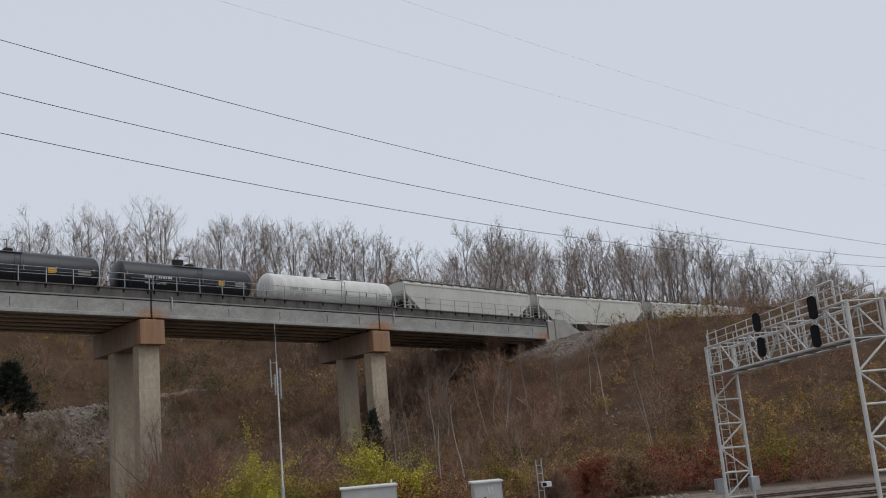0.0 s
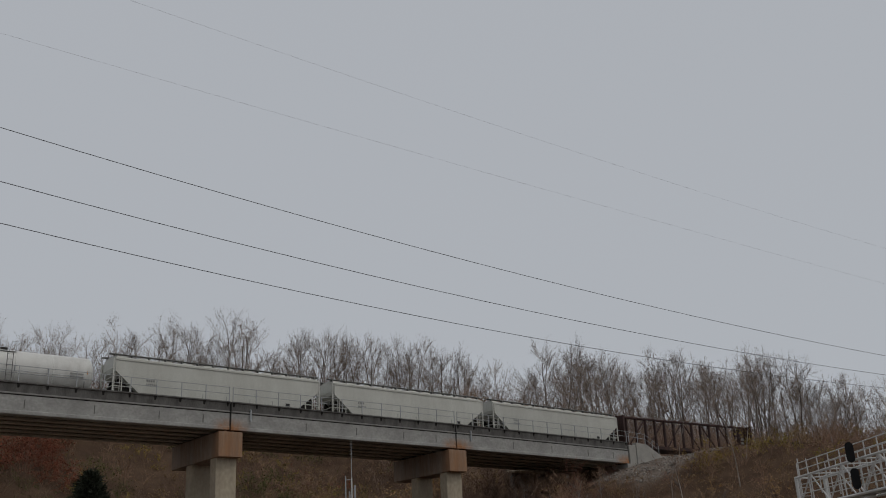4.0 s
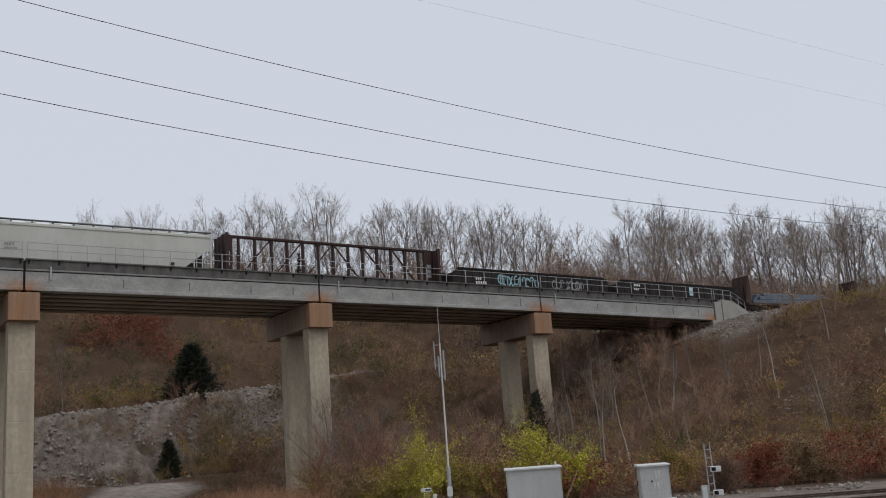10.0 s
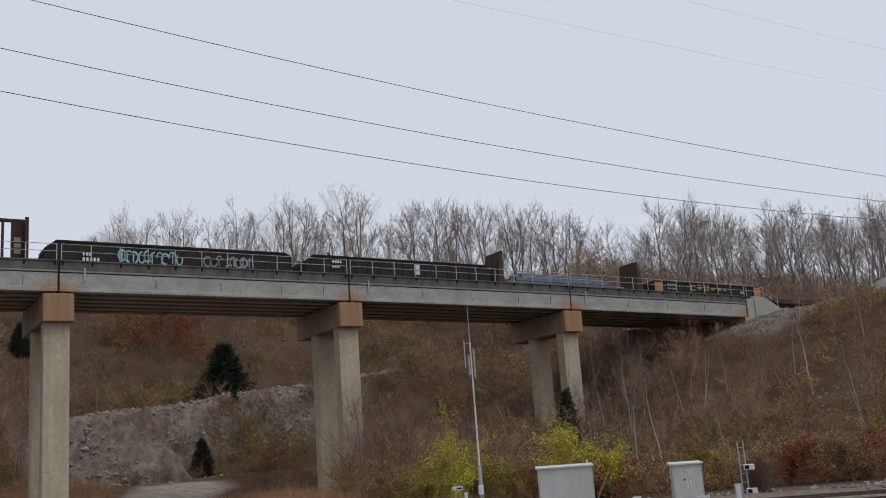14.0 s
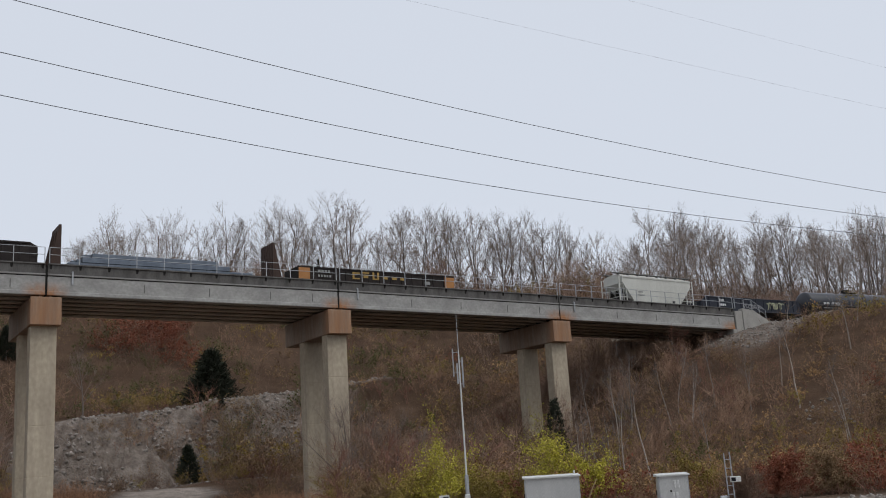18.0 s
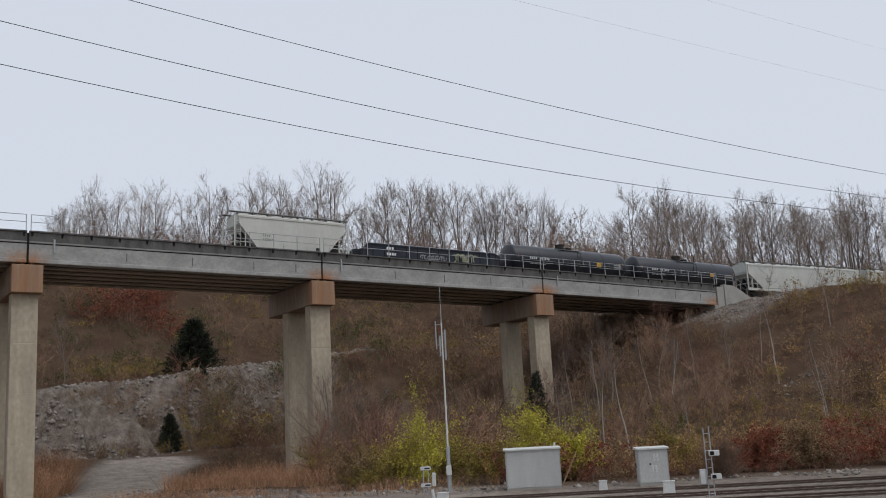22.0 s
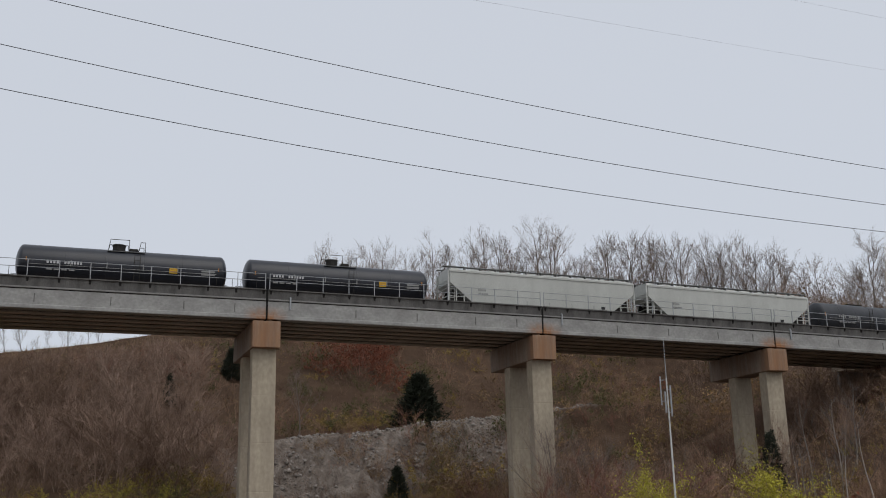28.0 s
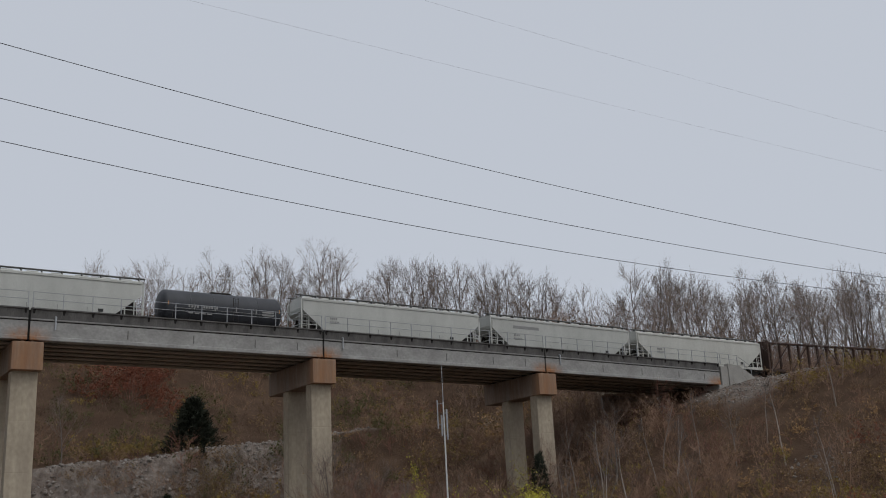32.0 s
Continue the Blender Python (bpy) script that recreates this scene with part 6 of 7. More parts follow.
    side /= np.linalg.norm(side, axis=1, keepdims=True) + 1e-9
    # each spray is a slim kite, so that it shares the crown's four-cornered faces
    kite = np.stack([p0, p0 * 0.6 + p1 * 0.4 + side * w[:, None] / 2, p1, p0 * 0.6 + p1 * 0.4 - side * w[:, None] / 2], 1).reshape(-1, 3)
    v, f = out[1]
    out[1] = (np.concatenate([v, kite]), np.concatenate([f, np.arange(len(kite)).reshape(-1, 4) + len(v)]))
    return out


BARE = "bare grey deciduous tree with fine upswept twigs on the ridge"
TREES = []
for i in range(11):
    (tv, tf), (cv, cf) = tree_meshes(100 + i, 14.0, (13, 11, 15)[i % 3], 6, (8, 9, 7)[i % 3], (1.25, 0.95, 1.45, 0.8)[i % 4], (1, 1, 2)[i % 3])
    TREES.append((mesh_np("trunk", tv, tf, BARK, 4), mesh_np("crown", cv, cf, FINETWIG, 4)))


def plant_tree(i, x, y, h, turn, label=BARE, group="ridge trees", lean=0.0, bark=None):
    t = thing("bare_tree", label, "tree", group, Matrix.Translation((x, y, land1(x, y) - 0.1)) @ pose(0, 0, 0, lean, 0, turn) @ Matrix.Scale(h / 14.0, 4))
    for nm, me in zip(("trunk", "crown"), TREES[i % len(TREES)]):
        ob = new(nm, me)
        ob.parent = t
    return t


TOP_B = [-34, -32.4, -31, -28.5, -26.2, -23.2, -19.9, -18.3, -13.6, -11.7, -9.8, -4.5, -1.2, 1.4, 3, 11.0, 11.6, 15.1, 17, 19.9, 21.8, 24.1, 25.2, 26.7, 28.7, 31.9, 35, 37.4, 39, 41.5, 43.2, 45.8, 47.3, 49.1, 51.3, 53.6, 55.3, 57, 59.7, 61.9, 63.2, 64.6, 65.5, 67]
TOP_T = [0.10, 0.103, 0.1085, 0.126, 0.135, 0.145, 0.152, 0.14, 0.162, 0.172, 0.166, 0.176, 0.178, 0.18, 0.178, 0.2, 0.252, 0.266, 0.258, 0.275, 0.272, 0.268, 0.245, 0.282, 0.266, 0.275, 0.259, 0.258, 0.241, 0.226, 0.231, 0.24, 0.223, 0.224, 0.227, 0.211, 0.2135, 0.2035, 0.187, 0.163, 0.166, 0.16, 0.136, 0.11]


def ridge_trees():
    r = random.Random(4)
    n = 0
    b = 11.2
    while b < 66.5:
        for row in range(2 if b < 44 else 3):
            bb = b + r.uniform(-0.35, 0.35)
            if bb < 44:
                yy = r.uniform(168, 176) if row == 0 else r.uniform(178, 190)
            else:
                yy = (r.uniform(100, 112) if row == 0 else r.uniform(114, 132)) * (1 if bb < 58 else 0.92)
            xx = yy * math.tan(radians(bb))
            top = np.interp(bb, TOP_B, TOP_T)
            want = 2.65 + math.hypot(xx, yy) * top * (r.uniform(0.8, 0.99) if row == 0 else r.uniform(0.9, 1.04))
            h = want - land1(xx, yy)
            if h > 3.5:
                plant_tree(n, xx, yy, min(h * 1.1, 27), r.uniform(0, 360))
                n += 1
        b += 0.68 if b < 44 else 0.6
    b = -33.5
    while b < 4.0:
        bb = b + r.uniform(-0.4, 0.4)
        yy = r.uniform(160, 184)
        xx = yy * math.tan(radians(bb))
        h = 2.65 + math.hypot(xx, yy) * np.interp(bb, TOP_B, TOP_T) * r.uniform(0.9, 1.03) * (1 if bb < -5 else r.uniform(0.93, 1.02)) - land1(xx, yy)
        if h > (2.5 if bb < -5 else 1.6):
            plant_tree(n, xx, yy, min(h * 1.25, 18), r.uniform(0, 360))
            n += 1
        b += 0.42 if b < -5 else r.uniform(0.25, 0.9)


ridge_trees()
for i, (x, y, h) in enumerate(((26.6, 121, 9.0), (37.4, 75.2, 11.0), (38.9, 74.4, 9.0), (41.0, 73.0, 8.5), (43.8, 72.0, 7.5), (46.5, 70.0, 7.0), (36.0, 72.5, 6.5))):
    plant_tree(3 * i + 1, x, y, h, 40 * i, "bare young tree with slender grey trunk beside the viaduct", "young trees")

# pale saplings on the slope
SAPS = []
for i in range(4):
    (tv, tf), (cv, cf) = tree_meshes(300 + i, 14.0, 9, 3, 4, 0.5, 1, 0.75, 0.45)
    SAPS.append((mesh_np("trunk", tv, tf, PALEBARK, 4), mesh_np("crown", cv, cf, BARK, 4)))
sr = random.Random(12)
for k in range(30):
    bb, yy = sr.uniform(39, 60), sr.uniform(44, 72)
    xx = yy * math.tan(radians(bb))
    if toe(xx, yy) < 14 or xx > 112:
        continue
    t = thing("sapling", "slender pale-stemmed bare sapling on the brushy slope", "tree", "slope saplings", Matrix.Translation((xx, yy, land1(xx, yy) - 0.1)) @ pose(0, 0, 0, sr.uniform(-1.5, 1.5), sr.uniform(-1.5, 1.5), sr.uniform(0, 360)) @ Matrix.Scale(sr.uniform(4.5, 9.5) / 14, 4))
    for nm, me in zip(("trunk", "crown"), SAPS[k % 4]):
        new(nm, me).parent = t


def conifer(name, x, y, h, wid, label, seed, dense=1.0):
    r = np.random.default_rng(seed)
    t = thing(name, label, "tree", "", pose(x, y, land1(x, y) - 0.1))
    bm = bmesh.new()
    tube(bm, (0, 0, -0.2), (0, 0, h * 0.95), 0.02 * h, 0.005, 7)
    part("trunk", bm, BARK, t)
    tris = []
    n = int(22 * dense)
    lump = r.uniform(0.72, 1.1, (n + 1, 7))
    for k in range(n):
        f = 0.97 * k / n - 0.02
        rad = wid / 2 * min(1.0, 0.9 + 1.5 * f) * (1 - f) ** 0.95 * 1.08
        for a in r.uniform(0, 2 * np.pi, 13):
            rk = rad * lump[k, int(a / 2 / np.pi * 7)] * r.uniform(0.8, 1.1)
            tip = np.array([np.cos(a) * rk, np.sin(a) * rk, h * f + rad * 0.14 + r.normal(0, 0.025) * h])
            root = np.array([0, 0, h * f + 0.05])
            m = 30
            c = root + (tip - root) * r.uniform(0.3, 1.0, (m, 1)) ** 0.7 + r.normal(0, 0.03 * wid, (m, 3))
            d = (tip - root) / (np.linalg.norm(tip - root) + 1e-6)
            e = c + (d + r.normal(0, 0.55, (m, 3)) + [0, 0, 0.25]) * 0.05 * wid * r.uniform(0.6, 1.3, (m, 1))
            side = np.cross(e - c, r.normal(size=(m, 3)))
            side /= np.linalg.norm(side, axis=1, keepdims=True) + 1e-9
            o = side * 0.012 * wid
            tris.append(np.stack([c - o, c + o, e], 1))
    v = np.concatenate(tris).reshape(-1, 3)
    ob = new("crown", mesh_np("crown", v, np.arange(len(v)).reshape(-1, 3), NEEDLE))
    ob.parent = t


conifer("pine_tree", 43.1, 124.5, 7.0, 7.4, "dark green bushy pine above the gravel bank", 1, 1.2)
conifer("pine_tree", 34.9, 108.4, 4.2, 3.3, "narrow dark green pine on the gravel bank", 2)
conifer("pine_tree", 54.6, 69.0, 8.7 - land1(54.6, 69.0), 3.2, "small dark spruce in front of the pier", 3, 0.7)
conifer("pine_tree", 66.1, 140, 37.3 - land1(66.1, 140), 2.3, "dark spruce among the bare ridge trees", 4)
conifer("pine_tree", 41.4, 116.0, 1.7, 1.5, "tiny dark pine seedling on the bank", 5, 0.6)
conifer("pine_tree", 12.2, 134, 20.4 - land1(12.2, 134), 2.4, "dark green pine on the wooded hillside", 6, 1.0)
# a broad dark bush, built with the conifer shape
conifer("pine_tree", 22.5, 150, 5.0, 4.2, "broad dark green bush in a pine's shape on the wooded hillside", 7, 1.2)


def bright_shrub(x, y, h, wid, material, label, n=11500):
    s = thing("leafy_shrub", label, "shrub", "", pose(x, y, land1(x, y)))
    tw, lf = shrub_shape(20, 6, 6, n, 0.095 / h, 0.55 * wid / h, 0.12, 0.01)
    for nm, t_, m_ in (("stem_clump", tw, TWIG), ("foliage", lf, material)):
        v = t_.reshape(-1, 3) * h
        ob = new(nm, mesh_np(nm, v, np.arange(len(v)).reshape(-1, 3), m_))
        ob.parent = s


def bare_bush(x, y, h, wid):
    b = thing("bare_bush", "dense dark purple-brown bare bush beside the track", "shrub", "", pose(x, y, land1(x, y)))
    tw, _ = shrub_shape(60, 14, 12, 0, 0.03, 0.5 * wid / h, 0.05, 0.016)
    v = tw.reshape(-1, 3) * h
    new("stem_clump", mesh_np("stem_clump", v, np.arange(len(v)).reshape(-1, 3), DARKTWIG)).parent = b


bare_bush(41.6, 37.3, 1.9, 2.5)
def tall_shrub(x, y, h, wid, leaf_mat, n):
    s = thing("tall_shrub", "tall thin grey-brown shrub with a few withered leaves before the pier", "shrub", "shrubs before the pier", pose(x, y, land1(x, y)))
    tw, lf = shrub_shape(16, 9, 9, n, 0.09 / h, 0.5 * wid / h, 0.35, 0.0085, 0.12)
    for nm, t_, m_ in (("stem_clump", tw, GREYTWIG), ("foliage", lf, leaf_mat)):
        v = t_.reshape(-1, 3) * h
        new(nm, mesh_np(nm, v, np.arange(len(v)).reshape(-1, 3), m_)).parent = s


for x, y, h, wd, m_, n in ((38.6, 75.4, 8.6, 3.6, TANLEAF, 900), (40.8, 74.2, 7.4, 4.6, BROWNLEAF, 700), (43.6, 72.8, 6.2, 5.0, BROWNLEAF, 800), (46.8, 71.0, 5.6, 5.0, BROWNLEAF, 700), (36.4, 75.8, 6.0, 3.4, OLIVE, 900), (42.0, 68.5, 5.4, 5.0, BROWNLEAF, 500), (50.0, 70.0, 5.6, 5.0, TANLEAF, 700), (58.0, 72.5, 6.4, 4.6, BROWNLEAF, 600), (66.5, 73.0, 6.0, 4.6, TANLEAF, 500)):
    tall_shrub(x, y, h, wd, m_, n)
def bank_bush(x, y, h, wid, leaf_mat, n):
    s = thing("bank_bush", "rounded brown half-bare bush on the gravel bank", "shrub", "bushes on the bank", pose(x, y, land1(x, y) - 0.1))
    tw, lf = shrub_shape(22, 9, 8, n, 0.1 / h, 0.5 * wid / h, 0.05, 0.009)
    for nm, t_, m_ in (("stem_clump", tw, DARKTWIG), ("foliage", lf, leaf_mat)):
        v = t_.reshape(-1, 3) * h
        new(nm, mesh_np(nm, v, np.arange(len(v)).reshape(-1, 3), m_)).parent = s


for x, y, h, wd, m_, n in ((30.7, 108.5, 2.8, 3.4, BROWNLEAF, 500), (27.0, 107.0, 1.9, 2.6, BROWNLEAF, 300), (33.6, 107.2, 2.0, 2.6, OLIVE, 500), (33.0, 111.5, 2.4, 3.0, BROWNLEAF, 400), (39.2, 108.0, 4.2, 4.8, GREENLEAF, 1600), (42.0, 106.5, 5.6, 6.4, BROWNLEAF, 2200), (45.0, 107.5, 6.0, 6.0, GREENLEAF, 1800), (41.0, 111.0, 4.6, 5.4, OLIVE, 1600), (48.0, 106.0, 5.4, 6.0, BROWNLEAF, 1600), (38.0, 104.6, 2.6, 3.4, OLIVE, 900)):
    bank_bush(x, y, h, wd, m_, n)
YG = "bright yellow-green leafy shrub at the foot of the slope"
for k, (x, y, h, wd, m_) in enumerate(((33.4, 53.4, 4.6, 4.6, LIMELEAF), (35.6, 54.2, 3.4, 4.0, OLIVE), (31.3, 54.6, 3.2, 3.6, OLIVE), (37.6, 47.6, 4.6, 3.8, LIMELEAF), (39.6, 47.2, 3.4, 3.2, LIMELEAF), (36.2, 74.0, 3.0, 3.0, OLIVE), (36.0, 51.0, 2.4, 3.0, OLIVE), (44.5, 43.5, 2.6, 3.2, OLIVE), (41.5, 50.5, 3.0, 3.6, OLIVE), (30.0, 57.0, 2.8, 3.4, BROWNLEAF), (47.0, 39.5, 2.6, 3.2, RUSSET), (50.5, 38.0, 2.8, 3.6, BROWNLEAF), (54.0, 34.5, 2.8, 3.6, RUSSET), (58.0, 33.0, 3.2, 4.2, OLIVE))):
    bright_shrub(x, y, h, wd, m_, YG if m_ is LIMELEAF else "olive autumn shrub at the foot of the slope" if m_ is OLIVE else "brown autumn shrub at the foot of the slope" if m_ is BROWNLEAF else "dull red autumn shrub at the foot of the slope")



# ---- yard equipment ----
ALU = mat("pale_galvanised_paint", (0.56, 0.555, 0.54), (0.47, 0.465, 0.455), 1.2, 0.55, 0.15, bump=0.05, stretch=(1, 1, 0.3))
CABM = mat("dull_cabinet_aluminium", (0.50, 0.50, 0.485), (0.41, 0.41, 0.40), 1.2, 0.5, 0.25, bump=0.05, stretch=(1, 1, 0.3))
WHITEP = mat("dirty_white_paint", (0.62, 0.62, 0.6), (0.5, 0.5, 0.48), 2.0, 0.6, bump=0.1)
BLACKP = mat("matt_black_paint", (0.007, 0.007, 0.008), (0.012, 0.012, 0.013), 2.0, 0.75, bump=0.05, spec=0.15)
WOODP = mat("weathered_pole_wood", (0.30, 0.26, 0.22), (0.22, 0.185, 0.155), 1.0, 0.9, bump=0.4, stretch=(1, 1, 0.2))
WIRE = mat("dark_cable", (0.03, 0.03, 0.035), (0.05, 0.05, 0.055), 1, 0.6, bump=0)
FAINT = mat("thin_grey_cable", (0.4, 0.4, 0.43), (0.45, 0.45, 0.48), 1, 0.6, bump=0)
DULLP = mat("dull_beige_mast_paint", (0.36, 0.325, 0.27), (0.29, 0.26, 0.215), 2, 0.8, bump=0.1)
DULL = mat("dull_weathered_steel", (0.15, 0.145, 0.14), (0.21, 0.205, 0.2), 2, 0.7, 0.3, bump=0.1)
RUSTP = mat("rusty_post_steel", (0.13, 0.06, 0.04), (0.08, 0.045, 0.035), 2, 0.85, bump=0.2)
LAMP, lt, lp = nodes_of("red_signal_lamp")
lp.inputs["Base Color"].default_value = (0.5, 0.01, 0.02, 1)
lp.inputs["Emission Color"].default_value, lp.inputs["Emission Strength"].default_value = (1.0, 0.06, 0.12, 1), 1.6
LENS = mat("dark_glass_lens", (0.01, 0.01, 0.012), (0.015, 0.015, 0.018), 3, 0.5, bump=0, spec=0.1)
TURN = -35.15


def at(x, y, rz=TURN, dz=0.0):
    return pose(x, y, land1(x, y) + dz, 0, 0, rz)


def bungalow(x, y, w, d, h, label, vents=False):
    """A sheet-metal equipment house with an overhanging roof, corner trims, a door and feet."""
    b = thing("equipment_cabinet", label, "cabinet", "", at(x, y))
    bm = bmesh.new()
    rbox(bm, -w / 2, w / 2, -d / 2, d / 2, 0.1, h - 0.1, 0.02)
    part("body", bm, CABM, b)
    bm = bmesh.new()
    vs = [bm.verts.new(c) for c in ((-w / 2 - 0.1, -d / 2 - 0.12, h - 0.12), (w / 2 + 0.1, -d / 2 - 0.12, h - 0.12), (w / 2 + 0.1, d / 2 + 0.12, h - 0.12), (-w / 2 - 0.1, d / 2 + 0.12, h - 0.12), (-w / 2 - 0.1, -d / 2 - 0.12, h - 0.05), (w / 2 + 0.1, -d / 2 - 0.12, h - 0.05), (w / 2 + 0.1, d / 2 + 0.12, h + 0.02), (-w / 2 - 0.1, d / 2 + 0.12, h + 0.02))]
    for f in ((0, 3, 2, 1), (4, 5, 6, 7), (0, 1, 5, 4), (1, 2, 6, 5), (2, 3, 7, 6), (3, 0, 4, 7)):
        bm.faces.new([vs[i] for i in f])
    part("roof", bm, WHITEP, b, "pale overhanging sheet roof")
    bm = bmesh.new()
    box(bm, -w / 2 - 0.02, w / 2 + 0.02, -d / 2 - 0.02, d / 2 + 0.02, -0.3, 0.1)
    part("plinth", bm, CONC, b)
    for sx in (-1, 1):
        bm = bmesh.new()
        box(bm, sx * w / 2 - 0.03, sx * w / 2 + 0.03, -d / 2 - 0.012, -d / 2 + 0.02, 0.12, h - 0.12)
        part("corner_trim", bm, GALV, b)
    bm = bmesh.new()
    rbox(bm, -w / 2 - 0.03, -w / 2 + 0.01, -0.42, 0.42, 0.18, h - 0.25, 0.01)
    dr = part("door", bm, CABM, b)
    bm = bmesh.new()
    box(bm, -w / 2 - 0.08, -w / 2 - 0.03, 0.28, 0.33, h * 0.45, h * 0.58)
    part("handle", bm, DARK, dr)
    if vents:
        for z in (h * 0.42, h * 0.72):
            for k in range(2):
                bm = bmesh.new()
                rbox(bm, -0.05, 0.05, -0.035, 0.0, -0.18, 0.18, 0.008)
                part("white_tag", bm, WHITEP, b, m=pose(0.05 + k * 0.16 - (0.1 if z < h / 2 else 0), -d / 2, z))
        for sx in (-0.5, 0.5):
            bm = bmesh.new()
            box(bm, -w / 4 + 0.01, w / 4 - 0.01, -0.012, 0.0, 0.15, h - 0.2)
            part("door_leaf", bm, CABM, b, m=pose(sx * w / 2, -d / 2, 0))
        bm = bmesh.new()
        tube(bm, (0, -0.05, 0), (0, 0.0, 0), 0.05, n=10)
        part("handle", bm, DARK, b, m=pose(-w * 0.12, -d / 2, h * 0.55))
    else:
        bm = bmesh.new()
        tube(bm, (w / 2 - 0.15, 0, h), (w / 2 - 0.15, 0, h + 0.2), 0.05, n=8)
        part("roof_vent", bm, WHITEP, b)
        bm = bmesh.new()
        tube(bm, (w / 2 + 0.12, 0.1, 0.05), (w / 2 + 1.0, 0.4, 1.75), 0.035, n=6)
        part("guy_strut", bm, STRAW, b, "leaning pale pole")
    return b


bungalow(32.9, 42.4, 2.75, 1.75, 2.1, "large pale aluminium equipment house beside the tracks")
bungalow(36.25, 37.05, 1.4, 0.95, 1.85, "grey metal relay cabinet with white tags", True)


def antenna_mast(x, y, h):
    m = thing("radio_mast", "slender tapering galvanised radio mast with dipole antennas", "mast", "", at(x, y))
    bm = bmesh.new()
    tube(bm, (0, 0, -0.2), (0, 0, 2.4), 0.11, 0.1, 10)
    part("base_tube", bm, GALV, m)
    bm = bmesh.new()
    tube(bm, (0, 0, 2.4), (0, 0, h - 2.2), 0.05, 0.035, 8)
    part("pole", bm, WHITEP, m)
    bm = bmesh.new()
    tube(bm, (0, 0, h - 2.2), (0, 0, h), 0.025, 0.012, 6)
    part("whip", bm, GALV, m)
    bm = bmesh.new()
    rbox(bm, -0.14, 0.14, -0.2, -0.08, 0.9, 1.4, 0.02)
    part("junction_box", bm, WHITEP, m)
    for k, (dx, z0, z1) in enumerate(((-0.32, h - 3.6, h - 2.1), (0.16, h - 4.2, h - 2.6), (-0.12, h - 4.0, h - 2.9))):
        bm = bmesh.new()
        tube(bm, (dx, 0, z0), (dx, 0, z1), 0.045 if k else 0.035, n=6)
        for z in (z0 + 0.2, z1 - 0.2):
            tube(bm, (0, 0, z), (dx, 0, z), 0.018, n=5)
        part("dipole", bm, GALV, m)


antenna_mast(29.3, 44.9, 11.15)


def dwarf_signal(x, y):
    s = thing("dwarf_signal", "low white lineside signal with two small plates", "signal", "", at(x, y))
    for dx in (-0.12, 0.12):
        bm = bmesh.new()
        tube(bm, (dx, 0, -0.1), (dx, 0, 1.75), 0.025, n=6)
        part("post", bm, GALV, s)
    for z, w in ((1.62, 0.5), (0.82, 0.5)):
        bm = bmesh.new()
        rbox(bm, -w / 2, w / 2, -0.05, 0.0, z - 0.09, z + 0.09, 0.015)
        pl = part("plate", bm, WHITEP, s)
        bm = bmesh.new()
        box(bm, -0.05, w / 2 - 0.04, -0.056, -0.05, z - 0.035, z + 0.035)
        part("plate_print", bm, BLACKLET, pl)
    bm = bmesh.new()
    rbox(bm, 0.3, 0.48, -0.1, 0.1, 0.75, 1.4, 0.03)
    part("white_housing", bm, WHITEP, s)
    bm = bmesh.new()
    tube(bm, (0.38, 0, 0.0), (0.28, 0, 0.6), 0.07, n=8)
    part("conduit", bm, WHITEP, s)


dwarf_signal(26.3, 42.4)


def case(x, y, w, h, label):
    c = thing("switch_box", label, "box", "", at(x, y, TURN - 12))
    bm = bmesh.new()
    vs0 = [bm.verts.new((a * w / 2, b * 0.2, -0.1)) for a, b in ((-1, -1), (1, -1), (1, 1), (-1, 1))]
    vs1 = [bm.verts.new((a * w / 2 * 0.88, b * 0.18, h)) for a, b in ((-1, -1), (1, -1), (1, 1), (-1, 1))]
    bm.faces.new(vs0[::-1])
    bm.faces.new(vs1)
    for i in range(4):
        j = (i + 1) % 4
        bm.faces.new((vs0[i], vs0[j], vs1[j], vs1[i]))
    bmesh.ops.bevel(bm, geom=bm.edges[:], offset=0.02, segments=1, affect="EDGES")
    part("housing", bm, WHITEP, c)
    bm = bmesh.new()
    box(bm, -w / 2 * 0.9 - 0.02, w / 2 * 0.9 + 0.02, -0.21, 0.21, h - 0.02, h + 0.02)
    part("lid", bm, WHITEP, c)


case(24.6, 38.3, 0.5, 0.72, "pale mint-white trackside switch box")
case(32.65, 32.45, 0.55, 0.72, "pale mint-white trackside switch box")
case(33.6, 37.8, 0.4, 0.45, "small grey trackside junction box")


